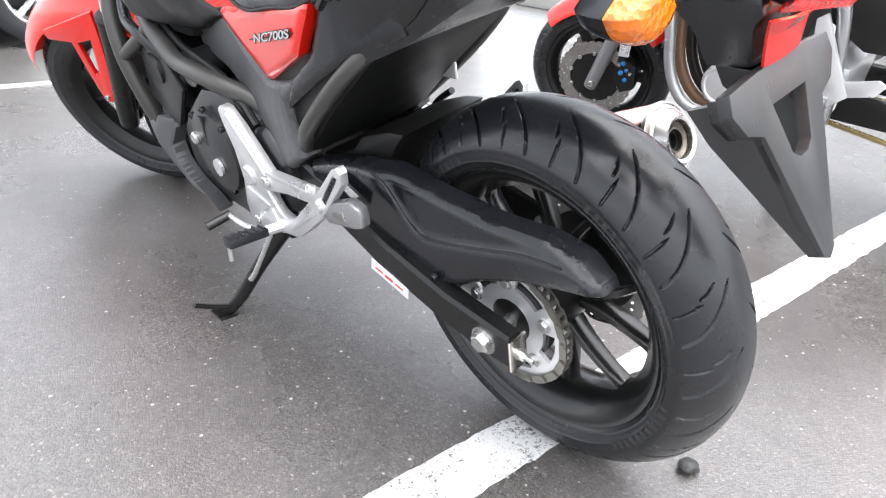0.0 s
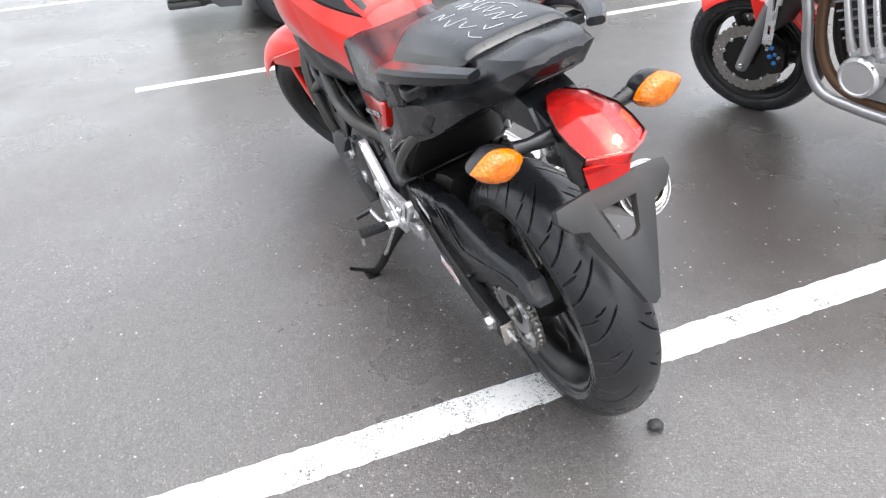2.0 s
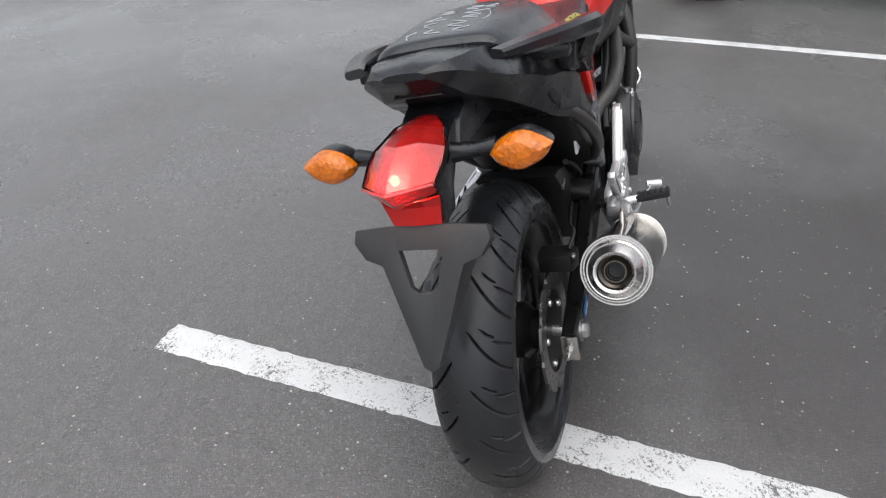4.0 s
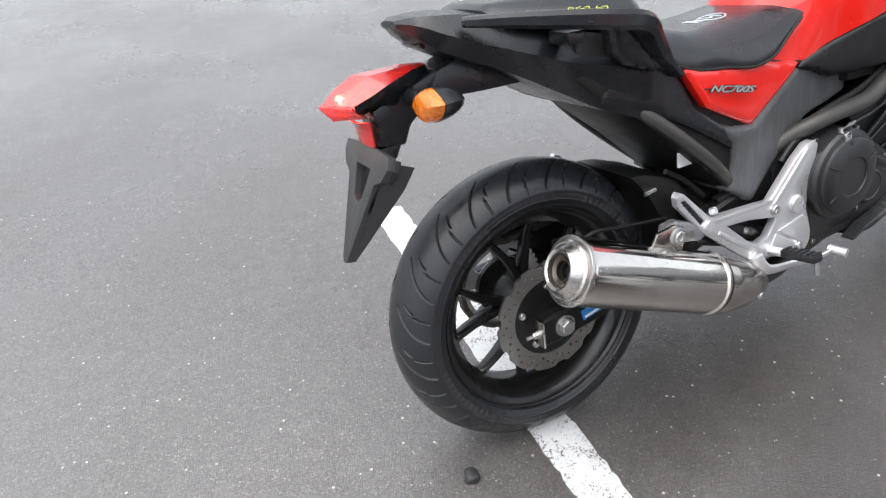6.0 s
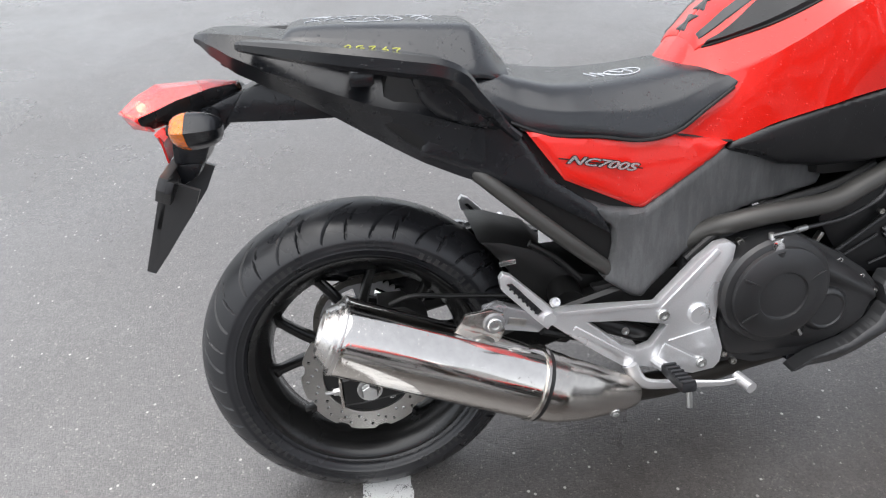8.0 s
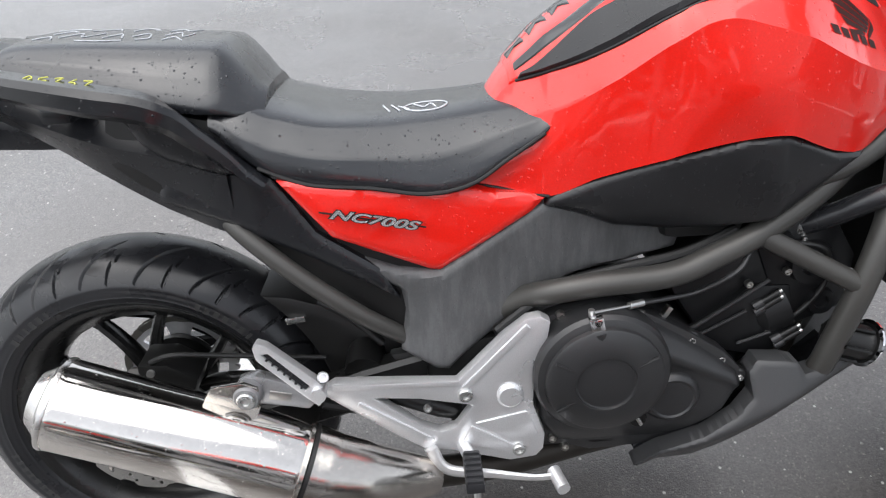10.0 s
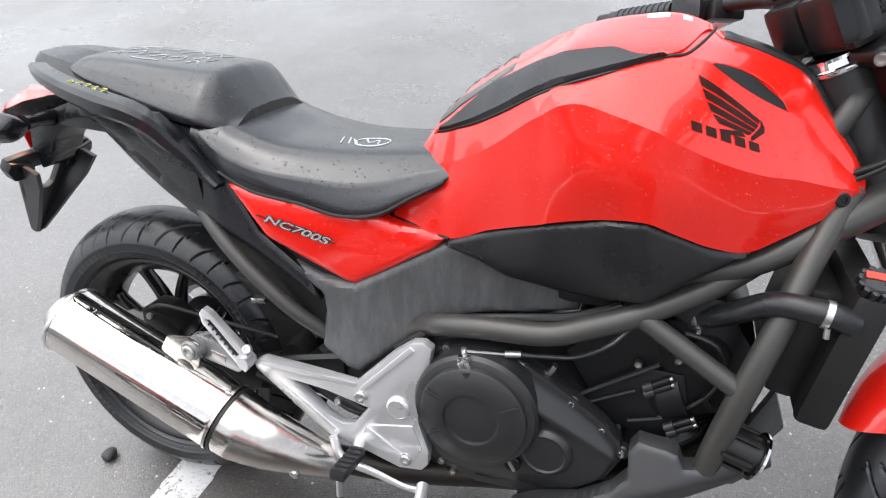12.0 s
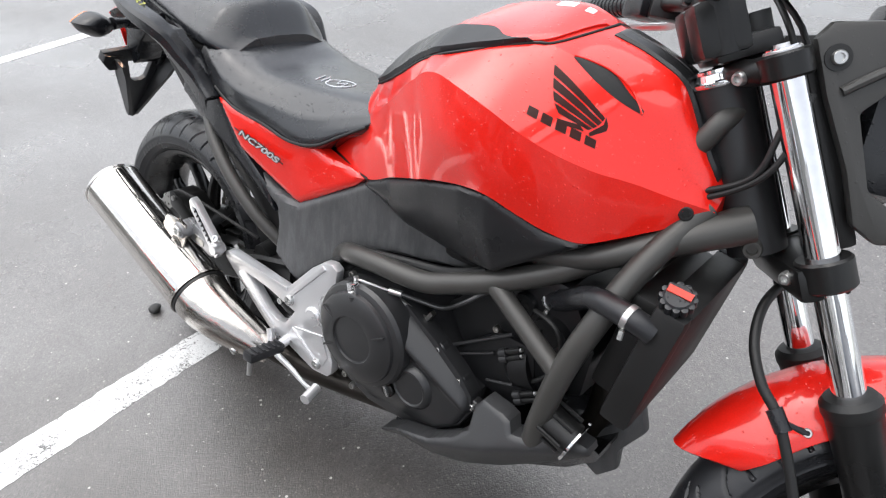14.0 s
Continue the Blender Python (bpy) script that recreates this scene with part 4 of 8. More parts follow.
# side stand
std = part("side_stand", tube([(0.545, 0.150, 0.285), (0.60, 0.200, 0.200), (0.655, 0.245, 0.110), (0.682, 0.268, 0.076)], [0.017, 0.0145, 0.0135, 0.0125], 14), M_black, bike, "black steel side stand resting on the asphalt")
part("stand_foot", box((0.690, 0.280, 0.068), (0.050, 0.040, 0.008), 0.003, Matrix.Rotation(radians(12.8), 4, "X")), M_black, std)
part("stand_prong", tube([(0.675, 0.262, 0.084), (0.672, 0.30, 0.108), (0.671, 0.338, 0.136)], 0.0055, 10), M_black, std)
part("stand_spring", tube([(0.555, 0.172, 0.29), (0.60, 0.215, 0.19), (0.615, 0.228, 0.165)], 0.006, 10), M_zinc, std)
part("stand_mount", box((0.545, 0.145, 0.29), (0.05, 0.03, 0.05), 0.006), M_black, bike)

# frame tubes
for _s in (-1, 1):
    ft = part("frame_rail", tube([(0.560, _s * 0.112, 0.500), (0.60, _s * 0.132, 0.532), (0.64, _s * 0.156, 0.552), (0.70, _s * 0.164, 0.563), (0.80, _s * 0.163, 0.570), (0.86, _s * 0.157, 0.590), (0.925, _s * 0.148, 0.618), (1.02, _s * 0.12, 0.668), (1.10, _s * 0.085, 0.728)], 0.0178, 20), M_frame, bike, "gunmetal grey tubular frame rail")
    part("brace_tube", tube([(0.925, _s * 0.150, 0.616), (1.066, _s * 0.176, 0.540)], 0.0148, 16, False), M_frame, ft)
    part("down_tube", tube([(1.165, _s * 0.05, 0.795), (1.126, _s * 0.112, 0.722), (1.098, _s * 0.158, 0.640), (1.070, _s * 0.176, 0.545), (1.050, _s * 0.170, 0.450), (1.043, _s * 0.163, 0.405), (1.040, _s * 0.160, 0.392)], 0.0180, 20), M_frame, ft)
    part("main_tube", tube([(1.215, _s * 0.030, 0.784), (1.15, _s * 0.078, 0.752), (1.05, _s * 0.116, 0.698), (0.95, _s * 0.12, 0.672)], [0.027, 0.021, 0.0175, 0.0175], 20), M_frame, ft)
    part("head_strut", tube([(1.158, _s * 0.016, 0.914), (1.149, _s * 0.034, 0.903), (1.136, _s * 0.042, 0.878), (1.118, _s * 0.044, 0.846)], 0.0145, 20), M_frame, ft)
    part("seat_rail", tube([(0.150, _s * 0.090, 0.728), (0.19, _s * 0.122, 0.694), (0.235, _s * 0.149, 0.655), (0.30, _s * 0.161, 0.597), (0.375, _s * 0.156, 0.531), (0.435, _s * 0.130, 0.476)], 0.0130, 16), M_frame, ft)
part("head_tube", tube([HEAD + UP * 0.838, HEAD + UP * 1.062], 0.0375, 32, False), M_head_shade, bike, "gunmetal steering head tube")
part("head_race", revolve([(0.034, -0.003), (0.039, 0.0), (0.040, 0.002), (0.040, 0.006), (0.033, 0.008), (0.031, 0.016), (0.034, 0.017), (0.034, 0.021), (0.028, 0.022)], HEAD + UP * 1.060, UP, 40), M_chrome, bike, "bright steering head races")
part("frame_bolt", bolt_mesh((1.228, -0.036, 0.757), (0.3, -1, 0), 0.013, 0.01), M_frame, bike)

# engine
eng = part("engine", plate([(0.54, 0.30), (0.56, 0.50), (0.64, 0.545), (0.75, 0.525), (0.80, 0.490), (0.855, 0.450), (0.905, 0.40), (0.91, 0.33), (0.88, 0.265), (0.62, 0.255)], -0.138, 0.160, 0.02), M_engine, bike, "black painted parallel twin engine")
_cv = [(0.612, 0.485), (0.628, 0.514), (0.682, 0.530), (0.742, 0.526), (0.790, 0.500), (0.841, 0.470), (0.893, 0.434), (0.921, 0.404), (0.926, 0.376), (0.905, 0.334), (0.860, 0.298), (0.80, 0.272), (0.70, 0.268), (0.640, 0.290), (0.612, 0.34), (0.604, 0.41)]
part("clutch_cover", plate(_cv, -0.130, -0.160, 0.004), M_engine, eng, "black clutch cover ringed with bolts")
def soft(v, w=0.006):
    """Rounded max(0, v)."""
    return w * math.log1p(math.exp(max(-30.0, min(30.0, v / w))))


def cover_face(x, z):
    """Outward height of the cover: a flank with a valley round the small boss, and a sloped shoulder above the crease."""
    over = (x - 0.768) * 0.512 + (z - 0.472) * 0.859  # above the crease line
    ridge = 0.1975 - 0.13 * max(0, x - 0.768)
    flank = 0.178 - 0.50 * soft(0.325 - z, 0.010) - 0.45 * soft(x - 0.895, 0.012)
    slope = ridge - 1.05 * soft(over, 0.002) - 0.85 * soft(-over, 0.002)
    h = flank + soft(slope - flank, 0.0015) if over < 0 else slope
    return -max(0.160, h)


part("cover_casting", shell([(0.622, 0.480), (0.640, 0.506), (0.684, 0.522), (0.740, 0.520), (0.786, 0.497), (0.836, 0.467), (0.888, 0.431), (0.918, 0.402), (0.923, 0.376), (0.902, 0.336), (0.858, 0.301), (0.80, 0.275), (0.70, 0.271), (0.644, 0.293), (0.618, 0.34), (0.611, 0.41)], cover_face, 0.04, 0.02, 0.010, 0.012, 0.0038), M_engine, eng, smooth=40)
part("cover_dome", revolve([(0.100, -0.03), (0.0985, 0.002), (0.094, 0.009), (0.087, 0.012), (0.0845, 0.0125), (0.083, 0.0185), (0.080, 0.0205), (0.060, 0.0255), (0.0465, 0.0275), (0.0435, 0.0270), (0.0425, 0.0240), (0.0405, 0.0232), (0.020, 0.0240), (0.0005, 0.0242)], (0.704, -0.1915, 0.433), (0, -1, 0), 84), M_engine, eng, smooth=22)
for _a in (28, 152, 212):
    part("cover_rib", box((0.704 + 0.064 * math.cos(radians(_a)), -0.2160, 0.433 + 0.064 * math.sin(radians(_a))), (0.034, 0.005, 0.0040), 0.0018, Matrix.Rotation(radians(-_a), 4, "Y")), M_engine, eng)
part("small_ring", revolve([(0.046, -0.014), (0.043, -0.002), (0.038, 0.005), (0.0345, 0.0075), (0.0325, 0.0075), (0.030, 0.0055), (0.0005, 0.0060)], (0.813, -0.180, 0.374), (0, -1, 0), 56), M_engine, eng, smooth=25)
part("oil_filler", revolve([(0.0135, -0.01), (0.0135, 0.004), (0.012, 0.006), (0.0005, 0.006)], (0.764, -0.180, 0.341), (0, -1, 0), 24), M_black, eng)
part("filler_slot", box((0.764, -0.1870, 0.341), (0.021, 0.005, 0.006), 0.0015, Matrix.Rotation(radians(60), 4, "Y")), M_zinc, eng)
part("cover_tag", box((0.716, -0.1785, 0.333), (0.026, 0.002, 0.012), 0.001), M_inlay, eng)
for _x, _z in ((0.620, 0.488), (0.648, 0.517), (0.700, 0.522), (0.606, 0.425), (0.614, 0.35), (0.64, 0.298), (0.66, 0.280)):
    part("cover_bolt", bolt_mesh((_x, -0.160, _z), (0, -1, 0), 0.0068, 0.007), M_disc, eng)
for _x, _z in ((0.844, 0.456), (0.892, 0.419), (0.924, 0.384)):
    part("bolt_boss", revolve([(0.012, 0.0), (0.012, 0.014), (0.010, 0.016), (0.0005, 0.016)], (_x, -0.140, _z), (0, -1, 0), 20), M_engine, eng)
    part("boss_bolt", bolt_mesh((_x, -0.156, _z), (0, -1, 0), 0.0055, 0.005), M_zinc, eng)
# clutch lever, its cable and stay
part("lever_boss", tube([(0.701, -0.205, 0.476), (0.694, -0.200, 0.510)], [0.010, 0.0145], 16, False), M_engine, eng)
part("cable_arm", box((0.690, -0.203, 0.522), (0.020, 0.012, 0.024), 0.003, Matrix.Rotation(radians(-12), 4, "Y")), M_chrome, eng, "steel clutch cable arm")
part("arm_collar", tube([(0.691, -0.198, 0.505), (0.690, -0.198, 0.511)], 0.0125, 16, False), M_disc, eng)
part("arm_pin", tube([(0.685, -0.192, 0.530), (0.684, -0.192, 0.540)], 0.0045, 10, False), M_zinc, eng)
part("clutch_cable", tube([(0.685, -0.192, 0.535), (0.71, -0.182, 0.532), (0.742, -0.172, 0.530)], 0.0022, 8), M_zinc, eng)
part("cable_adjuster", tube([(0.742, -0.172, 0.530), (0.764, -0.165, 0.530)], 0.0055, 12, False), M_zinc, eng)
part("cable_sleeve", tube([(0.762, -0.166, 0.530), (0.80, -0.16, 0.531), (0.845, -0.158, 0.538), (0.889, -0.172, 0.573), (0.92, -0.150, 0.60), (1.0, -0.10, 0.66)], 0.0038, 10), M_engine, eng, "black clutch cable sleeve")
part("cable_stay", tube([(0.715, -0.165, 0.523), (0.755, -0.160, 0.514), (0.790, -0.146, 0.494), (0.804, -0.141, 0.491)], 0.0045, 8), M_disc, eng)
part("cable_clip", box((0.808, -0.140, 0.497), (0.008, 0.012, 0.022), 0.002, Matrix.Rotation(radians(30), 4, "Y")), M_disc, eng)
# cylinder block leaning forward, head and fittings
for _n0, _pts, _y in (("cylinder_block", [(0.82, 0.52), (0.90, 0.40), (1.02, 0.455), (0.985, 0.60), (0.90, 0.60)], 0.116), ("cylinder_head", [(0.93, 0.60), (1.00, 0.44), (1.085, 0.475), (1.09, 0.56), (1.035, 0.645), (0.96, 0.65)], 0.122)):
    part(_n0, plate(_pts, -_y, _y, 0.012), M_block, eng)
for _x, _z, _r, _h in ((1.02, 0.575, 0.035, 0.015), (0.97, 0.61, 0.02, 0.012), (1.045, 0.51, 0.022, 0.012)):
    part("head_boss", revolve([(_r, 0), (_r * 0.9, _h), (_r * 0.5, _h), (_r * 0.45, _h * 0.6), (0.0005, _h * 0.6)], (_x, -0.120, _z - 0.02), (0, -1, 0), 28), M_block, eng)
for _x, _z in ((0.944, 0.488), (0.947, 0.478), (0.981, 0.426), (0.986, 0.417)):
    part("injector", tube([(_x, -0.128, _z), (_x + 0.012, -0.129, _z + 0.0085)], 0.0075, 12, False), M_engine, eng)
    part("injector_body", tube([(_x + 0.012, -0.129, _z + 0.0085), (_x + 0.034, -0.131, _z + 0.0245)], 0.0052, 12, False), M_black, eng)
    part("injector_tip", tube([(_x + 0.034, -0.131, _z + 0.0245), (_x + 0.0375, -0.131, _z + 0.027)], 0.0034, 12, False), M_zinc, eng)
for _p, _q, _r in (((0.860, 0.482), (0.968, 0.558), 0.0034), ((0.877, 0.473), (0.940, 0.508), 0.0026), ((0.860, 0.482), (0.903, 0.446), 0.0036), ((0.935, 0.452), (0.982, 0.468), 0.0026)):
    part("block_rib", tube([(_p[0] - 0.009, -0.129, _p[1] - 0.026), (_q[0] - 0.007, -0.130, _q[1] - 0.025)], _r, 8, False), M_engine, eng)
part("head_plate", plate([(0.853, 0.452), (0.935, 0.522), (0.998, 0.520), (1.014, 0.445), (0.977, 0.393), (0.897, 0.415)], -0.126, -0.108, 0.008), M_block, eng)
for _x, _z in ((0.931, 0.528), (0.985, 0.545)):
    part("head_bolt", bolt_mesh((_x, -0.128, _z), (0, -1, 0), 0.006, 0.006), M_disc, eng)
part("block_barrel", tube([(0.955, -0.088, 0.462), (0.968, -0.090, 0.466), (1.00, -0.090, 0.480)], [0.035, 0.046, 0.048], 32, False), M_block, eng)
part("belly_nose", plate([(1.063, 0.315), (1.105, 0.367), (1.139, 0.452), (1.163, 0.385), (1.130, 0.327), (1.134, 0.286), (1.104, 0.252), (1.066, 0.272)], -0.012, 0.012, 0.006), M_streak, eng, "grey plastic nose of the belly cowl")
part("spark_lead", tube([(0.97, -0.125, 0.59), (1.03, -0.135, 0.58), (1.045, -0.132, 0.53), (1.02, -0.128, 0.48), (0.97, -0.125, 0.44)], 0.004, 10), M_dark, eng)
# left side covers
part("left_cover", revolve([(0.090, 0.0), (0.086, 0.018), (0.06, 0.026), (0.03, 0.028), (0.0005, 0.028)], (0.73, 0.156, 0.40), (0, 1, 0), 44), M_engine, eng, "round black generator cover")
part("sprocket_cover", shell([(0.50, 0.33), (0.48, 0.44), (0.54, 0.49), (0.63, 0.47), (0.66, 0.36), (0.60, 0.30)], lambda x, z: 0.160 - 0.6 * ((x - 0.57) ** 2 + (z - 0.39) ** 2), 0.03, 0.025, 0.012, 0.01), M_engine, eng, "black plastic sprocket cover")
for _x, _z in ((0.672, 0.462), (0.735, 0.488), (0.797, 0.462), (0.815, 0.40), (0.79, 0.338), (0.70, 0.318)):
    part("left_bolt", bolt_mesh((_x, 0.168, _z), (0, 1, 0), 0.007, 0.008), M_black, eng)
for _z in (0.36, 0.40, 0.44):
    part("cover_rib", box((0.575, 0.161, _z), (0.10, 0.008, 0.008), 0.002), M_engine, eng)
part("left_rib", box((0.73, 0.182, 0.45), (0.012, 0.006, 0.06), 0.002), M_engine, eng)
part("left_hose", tube([(0.90, 0.150, 0.56), (0.95, 0.165, 0.60), (1.02, 0.160, 0.62), (1.06, 0.14, 0.66)], 0.012, 14), M_rubber, eng, "black rubber hose")
part("left_cylinder", plate([(0.84, 0.50), (0.92, 0.40), (1.03, 0.45), (1.0, 0.59), (0.91, 0.60)], 0.145, 0.160, 0.010), M_engine, eng)
part("left_knob", revolve([(0.014, 0.0), (0.014, 0.012), (0.010, 0.016), (0.0005, 0.016)], (0.77, 0.178, 0.426), (0, 1, 0), 20), M_zinc, eng)
part("left_plug", revolve([(0.018, 0.0), (0.018, 0.006), (0.0005, 0.006)], (0.70, 0.184, 0.38), (0, 1, 0), 20), M_alu, eng)
part("starter", tube([(0.80, 0.05, 0.55), (0.80, 0.15, 0.55)], 0.035, 20, False), M_engine, eng)
part("throttle_body", box((0.86, 0.0, 0.64), (0.12, 0.24, 0.08), 0.02), M_dark, eng)
part("left_can", tube([(0.935, 0.12, 0.535), (0.94, 0.165, 0.53)], 0.034, 20, False), M_engine, eng, "round black engine cover")

# belly pan and oil filter
def belly_line(x):
    """Height of the crease along the belly cowl."""
    q = [(0.76, 0.262), (0.80, 0.285), (0.86, 0.292), (0.93, 0.326), (1.00, 0.366), (1.06, 0.392), (1.13, 0.420)]
    for (x0, z0), (x1, z1) in zip(q, q[1:]):
        if x <= x1:
            return z0 + (z1 - z0) * (x - x0) / (x1 - x0)
    return q[-1][1]


def belly_face(x, z):
    c = belly_line(x)
    return -(0.199 - 0.30 * soft(x - 0.99, 0.01) - 0.46 * soft(z - c, 0.0035) - 0.75 * soft(c - z, 0.0035))


both("belly_pan", lambda: shell([(0.765, 0.262), (0.80, 0.284), (0.866, 0.303), (0.915, 0.335), (0.938, 0.362), (0.934, 0.397), (0.946, 0.414), (0.985, 0.416), (1.003, 0.412), (1.012, 0.396), (1.04, 0.400), (1.085, 0.430), (1.125, 0.424), (1.128, 0.410), (1.075, 0.356), (1.00, 0.300), (0.91, 0.246), (0.83, 0.250), (0.762, 0.256)], belly_face, 0.03, 0.02, 0.005, 0.003, 0.004), M_belly, bike, "black plastic belly cowl")
_b = bmesh.new()
rings(_b, [[Vector((x, y, z)) for y, z in ((-w, ze), (-w * 0.62, zm), (w * 0.62, zm), (w, ze), (w * 0.97, ze + 0.012), (w * 0.60, zm + 0.012), (-w * 0.60, zm + 0.012), (-w * 0.97, ze + 0.012))] for x, w, ze, zm in ((0.77, 0.160, 0.262, 0.254), (0.83, 0.162, 0.254, 0.242), (0.91, 0.146, 0.252, 0.232), (1.00, 0.143, 0.306, 0.268), (1.075, 0.138, 0.360, 0.306), (1.122, 0.140, 0.404, 0.352))])
part("belly_floor", _b, M_plastic, bike)
flt = part("oil_filter", tube([(1.052, -0.158, 0.448), (1.104, -0.158, 0.431)], 0.026, 28, False), M_dark, bike, "oil filter with a bright rim")
part("filter_rim", revolve([(0.031, 0), (0.036, 0.001), (0.036, 0.0045), (0.031, 0.0055)], (1.103, -0.158, 0.4315), (0.94, 0.0, -0.34), 36, closed=True), M_chrome, flt)
part("filter_cap", revolve([(0.031, 0), (0.026, 0.004), (0.0005, 0.005)], (1.103, -0.158, 0.4315), (0.94, 0.0, -0.34), 32), M_dark, flt)
for _k in range(6):
    _a = 2 * math.pi * _k / 6
    part("filter_rib", tube([(1.056 + 0.010 * math.sin(_a), -0.158 + 0.030 * math.cos(_a), 0.4465 + 0.028 * math.sin(_a)), (1.096 + 0.010 * math.sin(_a), -0.158 + 0.030 * math.cos(_a), 0.4335 + 0.028 * math.sin(_a))], 0.0035, 8, False), M_black, flt)

# radiator
_rt, _rb = Vector((1.192, 0, 0.702)), Vector((1.154, 0, 0.505))
_rd = (_rb - _rt).normalized()
rad_ = part("radiator", box((_rt + _rb) / 2 + Vector((0, -0.05, 0)), (0.045, 0.22, 0.190), 0.008, Matrix.Rotation(math.atan2(-_rd.x, -_rd.z), 4, "Y")), M_dark, bike, "black radiator behind the front wheel")
for _s in (-1, 1):
    part("side_tank", box((_rt + _rb) / 2 + Vector((0, -0.05 + _s * 0.115, 0)), (0.044, 0.030, 0.196), 0.010, Matrix.Rotation(math.atan2(-_rd.x, -_rd.z), 4, "Y")), M_dark, rad_)
# plain dark box added as the shroud, to fill the gap behind the core
part("shroud_filler", box((_rt + _rb) / 2 + Vector((-0.040, -0.03, 0)), (0.045, 0.22, 0.165), 0.012, Matrix.Rotation(math.atan2(-_rd.x, -_rd.z), 4, "Y")), M_dark, rad_, "dark filler box in place of the fan shroud")
part("filler_cap", revolve([(0.0185, 0.0), (0.0185, 0.012), (0.016, 0.015), (0.0005, 0.016)], (1.189, -0.160, 0.709), (0.1, -0.5, 0.86), 24), M_plastic, rad_, "ribbed black radiator cap")
for _q in range(12):
    _a = 2 * math.pi * _q / 12
    _ax = Vector((0.1, -0.5, 0.86)).normalized()
    _u = _ax.orthogonal().normalized()
    _w = _ax.cross(_u)
    part("cap_rib", revolve([(0.0045, 0.0), (0.0045, 0.012), (0.0005, 0.013)], Vector((1.189, -0.160, 0.709)) + 0.0185 * (math.cos(_a) * _u + math.sin(_a) * _w), _ax, 8), M_plastic, rad_)
part("cap_label", box(Vector((1.189, -0.160, 0.709)) + _ax * 0.0175 + Vector((0, 0.004, 0.001)), (0.031, 0.010, 0.0020), 0, Vector((0, 0, 1)).rotation_difference(_ax).to_matrix().to_4x4()), M_caprd, rad_, "red warning label")
hose = part("coolant_hose", tube([(0.955, -0.075, 0.580), (1.005, -0.108, 0.607), (1.040, -0.132, 0.632), (1.058, -0.145, 0.648), (1.076, -0.155, 0.662), (1.092, -0.162, 0.669), (1.108, -0.168, 0.672), (1.147, -0.178, 0.672), (1.174, -0.172, 0.662)], 0.0165, 18), M_rubber, bike, "black rubber coolant hose with steel clips")
for _p, _d in (((1.005, -0.108, 0.607), (0.70, -0.47, 0.50)), ((1.143, -0.177, 0.672), (0.95, -0.1, -0.15))):
    part("hose_clip", revolve([(0.0165, -0.0045), (0.0182, -0.004), (0.0182, 0.004), (0.0165, 0.0045)], _p, _d, 28), M_zinc, hose)
    part("clip_screw", tube([Vector(_p) + Vector((0, -0.016, -0.012)), Vector(_p) + Vector((0, -0.018, -0.024))], 0.0038, 8, False), M_zinc, hose)

# inner filling: airbox, battery, shock, so that no daylight shows through
part("airbox", plate([(0.45, 0.55), (0.45, 0.70), (0.62, 0.76), (1.0, 0.80), (1.06, 0.74), (0.93, 0.66), (0.60, 0.60)], -0.088, 0.088, 0.02), M_dark, bike, "black airbox inside the frame")
part("tail_box", plate([(0.06, 0.77), (0.08, 0.85), (0.5, 0.75), (0.47, 0.46), (0.43, 0.46), (0.31, 0.572), (0.19, 0.672), (0.10, 0.735)], -0.138, 0.138, 0.02), M_dark, bike)
part("white_tag", box((0.335, -0.118, 0.555), (0.05, 0.006, 0.032), 0.004), M_white, bike, "white plastic reservoir")

